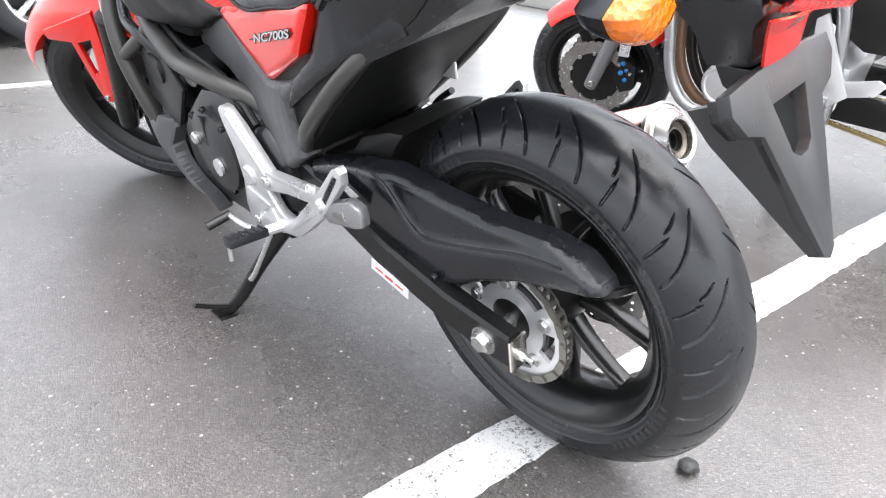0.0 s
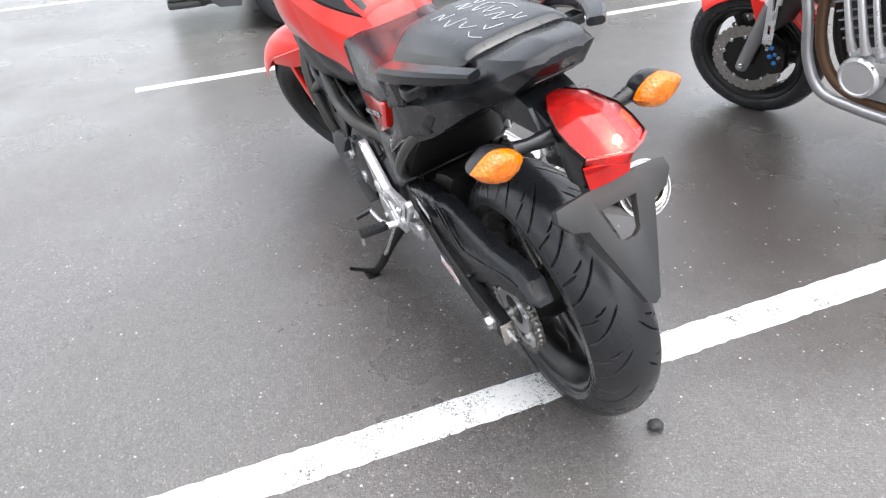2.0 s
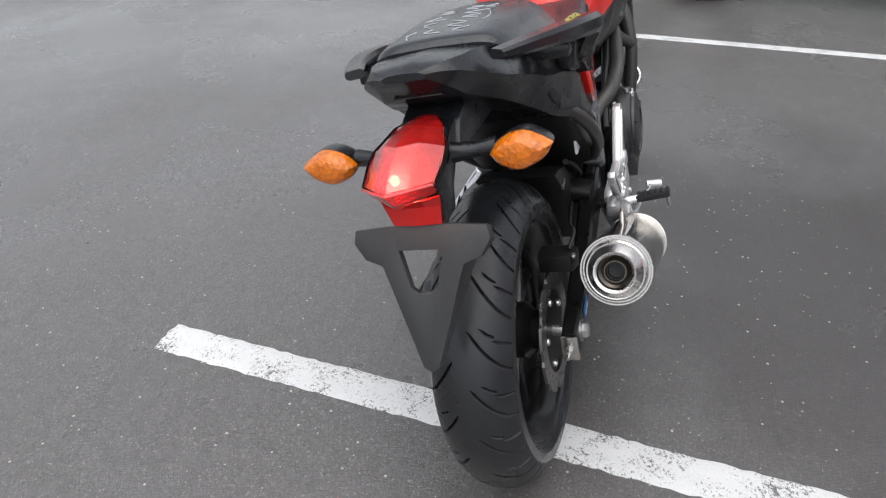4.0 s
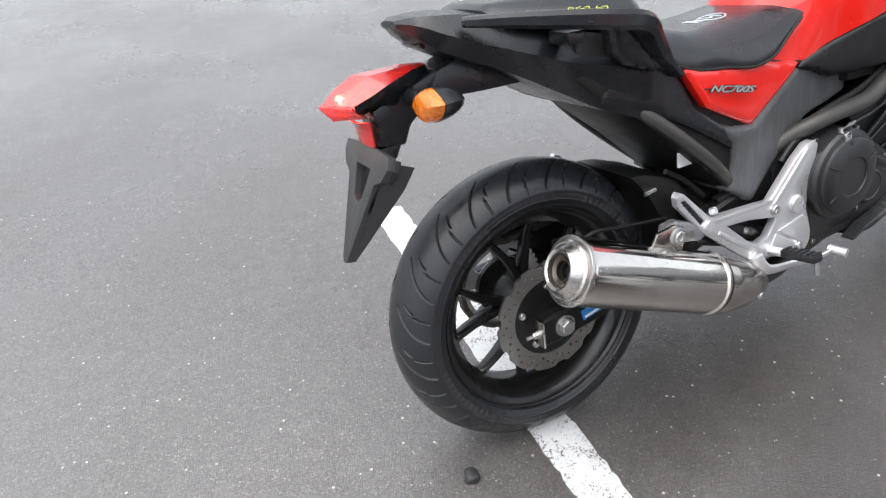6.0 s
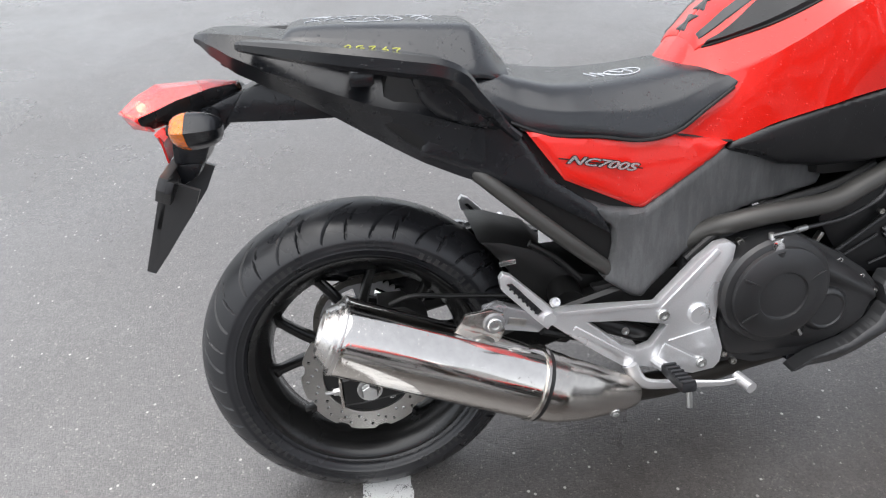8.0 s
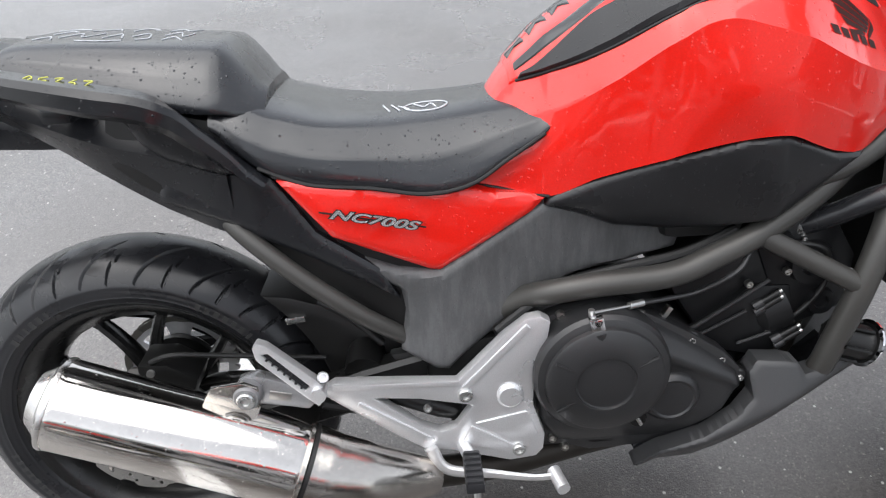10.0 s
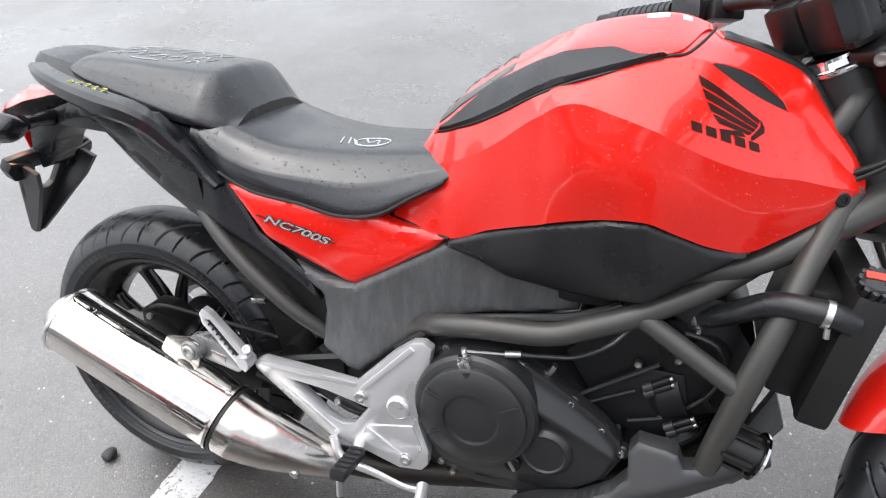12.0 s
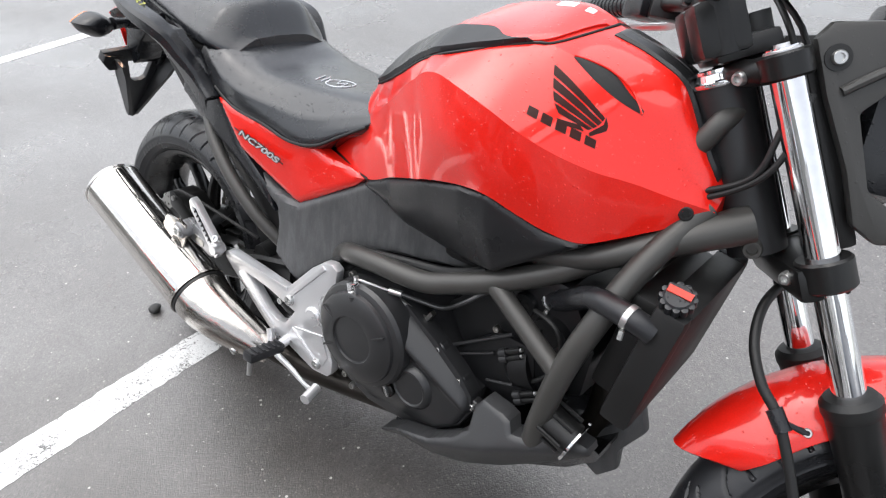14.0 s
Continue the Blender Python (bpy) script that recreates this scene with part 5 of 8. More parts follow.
# ---- bodywork ----
TANK = [
    (0.540, [(0, 0.765), (0.030, 0.764), (0.060, 0.760), (0.085, 0.745), (0.100, 0.722), (0.106, 0.700)]),
    (0.575, [(0, 0.818), (0.035, 0.815), (0.058, 0.806), (0.090, 0.776), (0.110, 0.738), (0.116, 0.695)]),
    (0.600, [(0, 0.852), (0.045, 0.846), (0.070, 0.830), (0.100, 0.790), (0.118, 0.745), (0.122, 0.688)]),
    (0.640, [(0, 0.893), (0.062, 0.880), (0.100, 0.846), (0.125, 0.800), (0.130, 0.750), (0.127, 0.684)]),
    (0.700, [(0, 0.935), (0.085, 0.915), (0.140, 0.874), (0.158, 0.835), (0.152, 0.780), (0.140, 0.710)]),
    (0.780, [(0, 0.975), (0.105, 0.953), (0.170, 0.919), (0.194, 0.893), (0.186, 0.820), (0.172, 0.740)]),
    (0.820, [(0, 0.990), (0.110, 0.963), (0.168, 0.934), (0.207, 0.912), (0.203, 0.830), (0.182, 0.754)]),
    (0.870, [(0, 0.999), (0.113, 0.968), (0.158, 0.949), (0.212, 0.902), (0.211, 0.830), (0.190, 0.765)]),
    (0.920, [(0, 1.003), (0.105, 0.972), (0.128, 0.962), (0.212, 0.886), (0.209, 0.825), (0.198, 0.769)]),
    (0.960, [(0, 0.990), (0.060, 0.975), (0.117, 0.958), (0.202, 0.866), (0.197, 0.805), (0.184, 0.752)]),
    (1.000, [(0, 0.974), (0.050, 0.967), (0.106, 0.942), (0.184, 0.848), (0.180, 0.792), (0.168, 0.736)]),
    (1.045, [(0, 0.960), (0.046, 0.950), (0.097, 0.915), (0.157, 0.832), (0.155, 0.782), (0.147, 0.728)]),
    (1.090, [(0, 0.936), (0.045, 0.928), (0.080, 0.885), (0.126, 0.822), (0.125, 0.786), (0.119, 0.745)]),
    (1.130, [(0, 0.885), (0.052, 0.878), (0.072, 0.846), (0.099, 0.810), (0.099, 0.790), (0.095, 0.764)]),
    (1.160, [(0, 0.846), (0.053, 0.840), (0.064, 0.818), (0.080, 0.803), (0.076, 0.790), (0.069, 0.776)]),
    (1.178, [(0, 0.822), (0.040, 0.816), (0.054, 0.804), (0.063, 0.796), (0.061, 0.788), (0.057, 0.780)]),
]
_bm, tank_at = body(TANK, 96, 50, (2, 3))
tank = part("tank_cover", _bm, M_red, bike, "glossy red tank cover with rain beads", smooth=24)


def ease(t, a, b):
    """Rises from 0 at a to 1 at b, smoothly."""
    t = max(0.0, min(1.0, (t - a) / (b - a)))
    return t * t * (3 - 2 * t)


for _s in (-1, 1):
    part("lid", patch(tank_at, 0.592, 0.968, lambda t: 0.0, lambda t: 1.97 - 1.55 * ease(t, 0.86, 1.0), _s, 0.0035, 64, 20), M_red, tank, "raised red storage lid")
    part("tank_pad", patch(tank_at, 0.604, 0.917, lambda t: 1.93 - 0.90 * ease(t, -0.05, 0.34) ** 0.8 * (1 - ease(t, 0.78, 1.0)), lambda t: 1.985, _s, 0.0085, 48, 10), M_inlay, tank, "matt dark knee inlay beaded with rain")
    part("strip_pad", patch(tank_at, 0.598, 0.720, lambda t: 1.02 - 0.42 * t, lambda t: 1.55 - 0.62 * t, _s, 0.0052, 20, 6), M_carbon, tank, "dark woven protector strip")
    for _k in range(4):
        part("centre_pad", patch(tank_at, 0.596 + 0.030 * _k, 0.623 + 0.030 * _k, lambda t: 0.0, lambda t: 0.20 + 0.34 * abs(2 * t - 1), _s, 0.0052, 8, 4), M_carbon, tank, "dark notched protector strip")
    part("front_cap", patch(tank_at, 0.982, 1.166, lambda t: 0.0, lambda t: 0.70 - 0.08 * math.sin(math.pi * t) + 0.28 * t * t, _s, 0.0045, 36, 10), M_inlay, tank, "matt dark front cap of the tank")
    part("intake_slot", patch(tank_at, 0.971, 1.066, lambda t: 2.0 - 0.30 * math.sin(math.pi * min(1, t / 1.1) ** 0.8) + 0.04 * t, lambda t: 2.03 + 0.10 * math.sin(math.pi * t ** 0.9) + 0.03 * t, _s, 0.0016, 28, 6), M_dark, tank, "dark air slot")
    part("slot_lip", tube([Vector((p.x, _s * (p.y + 0.0012), p.z + 0.0012)) for p in (tank_at(x, v) for x, v in ((0.971, 2.01), (0.99, 1.84), (1.015, 1.71), (1.045, 1.73), (1.066, 2.06)))], 0.0016, 8), M_red, tank)
    part("cover_screw", bolt_mesh((1.149, _s * 0.084, 0.791), (0.3, _s, 0.05), 0.0095, 0.004), M_dark, tank)
    _q = [tank_at(x, v) for x, v in ((0.60, 2.0), (0.64, 2.0), (0.70, 2.0), (0.78, 2.0), (0.85, 2.0), (0.915, 2.0), (0.938, 1.75), (0.955, 1.1), (0.966, 0.55), (0.970, 0.2), (0.971, 0.0))]
    part("lid_seam", tube([Vector((p.x, _s * p.y, p.z)) for p in _q], 0.0022, 8), M_dark, tank)
    _q = [tank_at(x, v) for x, v in ((0.540, 4.95), (0.575, 4.96), (0.606, 4.96), (0.637, 4.97))]
    part("skirt_seam", tube([Vector((p.x, _s * p.y, p.z - 0.001)) for p in _q], 0.0022, 8), M_dark, tank)
    # wing emblem and maker's mark as plain shapes laid on the tank
    def decal(q, n=8, m=3, s=_s):
        loops = []
        for i in range(n + 1):
            row = []
            for j in range(m + 1):
                u, w = i / n, j / m
                x = (q[0][0] * (1 - u) + q[1][0] * u) * (1 - w) + (q[3][0] * (1 - u) + q[2][0] * u) * w
                v = (q[0][1] * (1 - u) + q[1][1] * u) * (1 - w) + (q[3][1] * (1 - u) + q[2][1] * u) * w
                p = tank_at(x, v)
                row.append(Vector((p.x, s * (p.y + 0.0007), p.z + 0.0006)))
            loops.append(row)
        bm = bmesh.new()
        rings(bm, loops, closed=False, caps=False)
        bmesh.ops.solidify(bm, geom=bm.faces[:], thickness=0.0004)
        return bm
    _tips = ((0.9545, 2.215), (0.9610, 2.335), (0.9680, 2.440), (0.9755, 2.525), (0.9870, 2.595))
    _ends = ((1.0330, 2.385), (1.0320, 2.440), (1.0295, 2.495), (1.0260, 2.540), (1.0215, 2.580))
    for _k in range(4):
        _g = 0.10
        _ta, _tb, _ea, _eb = _tips[_k], _tips[_k + 1], _ends[_k], _ends[_k + 1]
        _mix = lambda p, q, t: (p[0] + (q[0] - p[0]) * t, p[1] + (q[1] - p[1]) * t)
        part("emblem_feather", decal((_mix(_ta, _tb, _g), _mix(_ea, _eb, _g), _mix(_ea, _eb, 1 - _g), _mix(_ta, _tb, 1 - _g))), M_logo, tank)
    part("emblem_feather", decal(((0.9860, 2.635), (1.0120, 2.575), (1.0190, 2.605), (0.9930, 2.665))), M_logo, tank)
    part("emblem_root", decal(((1.0335, 2.375), (1.0395, 2.440), (1.0400, 2.490), (1.0345, 2.455))), M_logo, tank)
    part("emblem_root", decal(((1.0345, 2.455), (1.0400, 2.490), (1.0265, 2.620), (1.0240, 2.595))), M_logo, tank)
    for _k in range(5):
        _x, _v = 0.9535 + 0.0172 * _k, 2.665 - 0.010 * _k
        part("emblem_bar", decal(((_x, _v), (_x + 0.0125, _v - 0.007), (_x + 0.0150, _v + 0.078), (_x + 0.0025, _v + 0.086)), 3, 2), M_logo, tank)
part("caution_label", patch(tank_at, 0.878, 0.915, lambda t: 0.05, lambda t: 0.30, -1, 0.0045, 6, 4), M_white, tank, "white caution label")
part("caution_spot", patch(tank_at, 0.925, 0.941, lambda t: 0.10, lambda t: 0.34, -1, 0.0045, 6, 4), M_white, tank)


def along(x, q):
    """Height or depth at x on a line of (x, value) points."""
    for (x0, a), (x1, b) in zip(q, q[1:]):
        if x <= x1:
            return a + (b - a) * max(0.0, (x - x0) / (x1 - x0))
    return q[-1][1]


KNEE_TOP = [(0.636, 0.683), (0.70, 0.708), (0.78, 0.738), (0.87, 0.763), (0.92, 0.768), (0.96, 0.752), (1.00, 0.735), (1.048, 0.728)]
KNEE_LOW = [(0.628, 0.668), (0.684, 0.652), (0.728, 0.633), (0.809, 0.622), (0.870, 0.630), (0.925, 0.643), (0.935, 0.648), (1.00, 0.692), (1.048, 0.722)]


def y_side(x, z):
    """Knee panel: follows the tank's rim above and narrows below, with a rounded lip along its upper edge."""
    top = along(x, [(0.63, 0.127), (0.70, 0.141), (0.78, 0.172), (0.87, 0.194), (0.92, 0.196), (0.96, 0.183), (1.00, 0.168), (1.05, 0.148)])
    low = along(x, [(0.63, 0.124), (0.70, 0.128), (0.81, 0.126), (0.93, 0.172), (1.00, 0.160), (1.05, 0.146)])
    s = max(0.0, min(1.0, (z - along(x, KNEE_LOW)) / max(0.01, along(x, KNEE_TOP) - along(x, KNEE_LOW))))
    return -(low + (top - low) * s ** 0.8 + 0.005 * math.sin(math.pi * s))


both("side_panel", lambda: shell([(0.282, 0.742), (0.345, 0.731), (0.450, 0.717), (0.525, 0.709), (0.556, 0.697), (0.595, 0.693), (0.634, 0.684), (0.612, 0.664), (0.484, 0.590), (0.470, 0.593), (0.343, 0.659)], lambda x, z: -(0.169 - 0.120 * (x - 0.28) + 0.004 * math.sin(math.pi * max(0, min(1, (z - 0.59) / 0.14)))), 0.02, 0.02, 0.008, 0.006), M_red, bike, "glossy red side panel under the seat")
both("knee_panel", lambda: shell([*KNEE_TOP, *reversed(KNEE_LOW)], y_side, 0.03, 0.025, 0.007, 0.006, 0.0045), M_inlay, bike, "matt dark grey panel below the tank")
both("mid_panel", lambda: shell([(0.308, 0.648), (0.425, 0.600), (0.482, 0.590), (0.630, 0.676), (0.70, 0.660), (0.842, 0.628), (0.842, 0.606), (0.834, 0.575), (0.760, 0.564), (0.682, 0.556), (0.640, 0.540), (0.600, 0.515), (0.509, 0.444), (0.488, 0.424), (0.468, 0.430), (0.420, 0.466), (0.431, 0.534), (0.427, 0.565)], lambda x, z: -(0.152 - 0.17 * max(0, x - 0.47)), 0.03, 0.022, 0.010, 0.010), M_streak, bike, "rain-streaked textured black plastic side cover")
both("panel_lip", lambda: tube([(0.560, -0.150, 0.490), (0.605, -0.146, 0.524), (0.66, -0.142, 0.556), (0.74, -0.138, 0.572), (0.83, -0.134, 0.588), (0.90, -0.130, 0.618)], 0.0085, 10), M_dark, bike)
both("rear_cover", lambda: shell([(0.120, 0.715), (0.150, 0.800), (0.190, 0.812), (0.276, 0.738), (0.322, 0.662), (0.400, 0.604), (0.425, 0.555), (0.395, 0.575), (0.31, 0.628), (0.217, 0.677)], lambda x, z: -(0.137 + 0.135 * max(0, min(0.13, x - 0.12))), 0.03, 0.022, 0.006, 0.004), M_plastic, bike, "black plastic rear side cover")

# seats
RIDER = [
    (0.205, [(0, 0.845), (0.06, 0.843), (0.11, 0.836), (0.136, 0.822), (0.142, 0.806), (0.10, 0.80)]),
    (0.24, [(0, 0.838), (0.07, 0.836), (0.122, 0.826), (0.148, 0.800), (0.150, 0.772), (0.11, 0.765)]),
    (0.28, [(0, 0.820), (0.07, 0.819), (0.125, 0.810), (0.154, 0.780), (0.156, 0.742), (0.12, 0.735)]),
    (0.34, [(0, 0.802), (0.07, 0.802), (0.122, 0.795), (0.156, 0.765), (0.158, 0.728), (0.12, 0.72)]),
    (0.42, [(0, 0.795), (0.06, 0.795), (0.110, 0.788), (0.147, 0.757), (0.153, 0.717), (0.11, 0.71)]),
    (0.48, [(0, 0.796), (0.056, 0.796), (0.103, 0.788), (0.142, 0.755), (0.153, 0.706), (0.10, 0.70)]),
    (0.53, [(0, 0.801), (0.054, 0.800), (0.098, 0.791), (0.134, 0.762), (0.148, 0.714), (0.10, 0.70)]),
    (0.58, [(0, 0.806), (0.052, 0.805), (0.093, 0.797), (0.124, 0.776), (0.137, 0.742), (0.09, 0.732)]),
    (0.618, [(0, 0.808), (0.052, 0.807), (0.090, 0.801), (0.118, 0.786), (0.129, 0.760), (0.09, 0.748)]),
    (0.642, [(0, 0.808), (0.050, 0.807), (0.088, 0.803), (0.113, 0.794), (0.124, 0.780), (0.09, 0.770)]),
    (0.651, [(0, 0.801), (0.046, 0.800), (0.080, 0.797), (0.104, 0.790), (0.113, 0.784), (0.09, 0.779)]),
]
_bm, seat_at = body(RIDER, 48, 30, 3)
seat = part("rider_seat", _bm, M_seat, bike, "wet black vinyl rider's seat with chalk marks", smooth=38)
PILLION = [
    (-0.062, [(0, 0.905), (0.066, 0.903), (0.090, 0.899), (0.097, 0.894), (0.05, 0.890)]),
    (-0.052, [(0, 0.914), (0.070, 0.911), (0.097, 0.901), (0.105, 0.884), (0.05, 0.878)]),
    (-0.020, [(0, 0.915), (0.076, 0.912), (0.105, 0.898), (0.116, 0.872), (0.06, 0.866)]),
    (0.050, [(0, 0.913), (0.080, 0.909), (0.112, 0.890), (0.127, 0.855), (0.06, 0.850)]),
    (0.130, [(0, 0.909), (0.085, 0.903), (0.120, 0.878), (0.139, 0.840), (0.07, 0.832)]),
    (0.190, [(0, 0.905), (0.085, 0.898), (0.122, 0.869), (0.143, 0.828), (0.07, 0.818)]),
    (0.214, [(0, 0.903), (0.084, 0.895), (0.121, 0.866), (0.142, 0.826), (0.07, 0.814)]),
    (0.224, [(0, 0.898), (0.081, 0.890), (0.118, 0.861), (0.138, 0.824), (0.07, 0.812)]),
    (0.246, [(0, 0.874), (0.072, 0.868), (0.106, 0.846), (0.128, 0.818), (0.07, 0.808)]),
    (0.270, [(0, 0.842), (0.060, 0.839), (0.090, 0.828), (0.108, 0.814), (0.06, 0.804)]),
]
_bm, pill_at = body(PILLION, 44, 28, 2)
pill = part("pillion_seat", _bm, M_seat, bike, "wet black vinyl pillion seat with chalk marks", smooth=38)


def on_seat(f, vm, x, y, lift=0.0006):
    lo, hi = 0.0, vm
    for _ in range(18):
        mid_ = (lo + hi) / 2
        if f(x, mid_).y < abs(y):
            lo = mid_
        else:
            hi = mid_
    p = f(x, lo)
    return Vector((x, y, p.z + lift))


def mark(f, vm, pts, material, owner, r=0.0013):
    q = cr([(x, y, 0) for x, y in pts], 5)
    part("chalk_mark", tube([on_seat(f, vm, p.x, p.y) for p in q], r, 5, False), material, owner)


_ring = [(0.478 + 0.030 * math.cos(a), -0.040 + 0.024 * math.sin(a)) for a in (radians(25 * k) for k in range(15))]
mark(seat_at, 3, _ring, M_chalk, seat)
for _g in ([(0.462, -0.025), (0.475, -0.045), (0.485, -0.030), (0.492, -0.052)], [(0.430, -0.020), (0.442, -0.055)], [(0.418, -0.022), (0.428, -0.056)], [(0.44, -0.03), (0.455, -0.05)]):
    mark(seat_at, 3, _g, M_chalk, seat)
for _g in ([(0.0, -0.03), (0.02, 0.0), (0.03, -0.03), (0.05, 0.0)], [(0.06, -0.04), (0.075, -0.01), (0.085, -0.04)], [(0.095, -0.03), (0.11, -0.005), (0.12, -0.04), (0.105, -0.05)], [(0.02, 0.03), (0.05, 0.05), (0.06, 0.03)], [(0.13, 0.02), (0.14, 0.05), (0.155, 0.03), (0.165, 0.055)], [(0.08, 0.02), (0.09, 0.06), (0.11, 0.04)], [(-0.02, 0.0), (-0.01, 0.03), (0.005, 0.02)], [(0.135, -0.02), (0.15, 0.005), (0.16, -0.025), (0.17, 0.0)], [(0.03, -0.055), (0.06, -0.06), (0.09, -0.055)], [(0.14, -0.05), (0.15, -0.03), (0.165, -0.05)], [(-0.03, -0.04), (-0.015, -0.02), (-0.005, -0.045)], [(-0.035, 0.05), (-0.01, 0.06), (0.01, 0.05)]):
    mark(pill_at, 3, _g, M_chalk, pill, 0.0008)
both("seat_piping", lambda: tube([(x, -0.0015 - seat_at(x, 3.95).y, seat_at(x, 3.95).z) for x in (0.26, 0.32, 0.40, 0.47, 0.53, 0.58, 0.63)], 0.0028, 8), M_dark, seat)

# tail cowl
TAIL = [
    (-0.198, [(0, 0.910), (0.022, 0.909), (0.034, 0.905), (0.030, 0.899), (0, 0.898)]),
    (-0.176, [(0, 0.916), (0.052, 0.912), (0.066, 0.899), (0.050, 0.880), (0, 0.874)]),
    (-0.140, [(0, 0.916), (0.070, 0.909), (0.092, 0.880), (0.066, 0.852), (0, 0.846)]),
    (-0.090, [(0, 0.909), (0.080, 0.902), (0.114, 0.857), (0.080, 0.826), (0, 0.820)]),
    (-0.020, [(0, 0.893), (0.088, 0.886), (0.132, 0.830), (0.095, 0.790), (0, 0.785)]),
    (0.060, [(0, 0.870), (0.095, 0.865), (0.143, 0.799), (0.115, 0.742), (0, 0.740)]),
    (0.130, [(0, 0.850), (0.100, 0.846), (0.149, 0.780), (0.128, 0.700), (0, 0.700)]),
    (0.220, [(0, 0.815), (0.105, 0.812), (0.157, 0.752), (0.146, 0.665), (0, 0.680)]),
]
_bm, tail_at = body(TAIL, 56, 40, (1, 2, 3))
tail = part("tail_cowl", _bm, M_plastic, bike, "textured black plastic tail cowl", smooth=22)
part("tail_reflector", box((-0.160, 0, 0.8625), (0.004, 0.075, 0.010), 0.001, Matrix.Rotation(radians(-52), 4, "Y")), surface("dark_red_reflector", (0.012, 0.005, 0.005), 0.25), tail, "dark red reflector strip")
for _s in (-1, 1):
    def rail(s=_s):
        path = cr([(-0.118, 0.112, 0.896), (-0.06, 0.150, 0.889), (0.02, 0.185, 0.877), (0.10, 0.203, 0.863), (0.160, 0.203, 0.848), (0.195, 0.186, 0.812), (0.235, 0.168, 0.768), (0.268, 0.166, 0.738)], 6)
        if s > 0:
            path = [Vector((p.x, min(p.y, 0.112 + (p.y - 0.112) * 0.62) if p.y > 0.112 else p.y, p.z)) for p in path]
        bm = bmesh.new()
        loops = []
        for i, p in enumerate(path):
            t = i / (len(path) - 1)
            w, h = 0.015 + 0.006 * math.sin(math.pi * t), 0.007 + 0.009 * math.sin(math.pi * min(1, t * 1.1))
            d = (path[min(i + 1, len(path) - 1)] - path[max(i - 1, 0)]).normalized()
            up = Vector((0, 0, 1)) - d * d.z
            up.normalize()
            sd = d.cross(up)
            loops.append([Vector((q.x, s * q.y, q.z)) for q in (p + sd * w * a + up * h * b for a, b in ((-1, -0.5), (-0.6, -1), (0.6, -1), (1, -0.5), (1, 0.5), (0.7, 1), (-0.7, 1), (-1, 0.5)))])
        rings(bm, loops)
        return bm
    gr = part("grab_rail", rail(), M_plastic, bike, "black plastic-coated grab rail")
    part("rail_mount", box((0.045, _s * 0.155, 0.845), (0.035, 0.06, 0.022), 0.006), M_plastic, gr)
    part("rail_web", shell([(0.128, 0.800), (0.110, 0.848), (0.165, 0.845), (0.255, 0.752), (0.235, 0.750), (0.190, 0.762), (0.150, 0.778)], lambda x, z, s=_s: s * (0.168 + 0.02 * max(0, min(1, (z - 0.78) * 12))), 0.02, 0.02, 0.008, 0.008), M_plastic, gr)
    if _s < 0:
        for _k, _g in enumerate(([(0, 4), (4, 8), (7, 5), (2, 0), (8, 1)], [(7, 8), (1, 7), (2, 4), (7, 4), (6, 0), (0, 0)], [(1, 8), (7, 8), (3, 4), (7, 2), (1, 0)], [(6, 8), (1, 4), (6, 4), (6, 0), (0, 1)], [(0, 8), (7, 7), (4, 4), (3, 0)])):
            _x = 0.025 + 0.0165 * _k
            part("chalk_mark", tube(cr([(_x + 0.0015 * a, -0.199 - 0.0006 * _k + 0.0017 * b, 0.8872 - 0.0022 * _k + 0.0006 * b) for a, b in _g], 3), 0.0009, 5, False), M_yellow, gr)

# tail lamp on its stay
stay = part("tail_stay", plate([(-0.175, 0.775), (-0.140, 0.822), (-0.105, 0.833), (0.03, 0.800), (0.04, 0.765), (-0.06, 0.768)], -0.048, 0.048, 0.008), M_plastic, bike, "black plastic tail stay")
lamp = part("tail_lamp", plate([(-0.266, 0.716), (-0.218, 0.710), (-0.204, 0.740), (-0.178, 0.762), (-0.132, 0.806), (-0.140, 0.822), (-0.180, 0.808), (-0.214, 0.796), (-0.266, 0.780), (-0.270, 0.764), (-0.262, 0.754)], -0.040, 0.040, 0.008), M_plastic, bike, "red tail lamp in a black housing")
# faceted lens: rows from the front edge back to the nose, each from the rim to the middle
LENS = [
    [(-0.150, 0.016, 0.830), (-0.150, 0.008, 0.832), (-0.150, 0.0, 0.833)],
    [(-0.186, 0.036, 0.829), (-0.190, 0.018, 0.836), (-0.194, 0.0, 0.839)],
    [(-0.238, 0.053, 0.817), (-0.258, 0.026, 0.834), (-0.278, 0.0, 0.838)],
    [(-0.268, 0.054, 0.806), (-0.296, 0.026, 0.818), (-0.314, 0.0, 0.820)],
    [(-0.300, 0.050, 0.795), (-0.324, 0.025, 0.800), (-0.338, 0.0, 0.801)],
]
LOW = [[(-0.300 + 0.0065 * k, 0.050 - 0.002 * k, 0.7945 - 0.0065 * k), (-0.3235 + 0.0058 * k, 0.025 - 0.001 * k, 0.7995 - 0.0078 * k), (-0.3375 + 0.0056 * k, 0.0, 0.8005 - 0.0085 * k)] for k in range(4)]


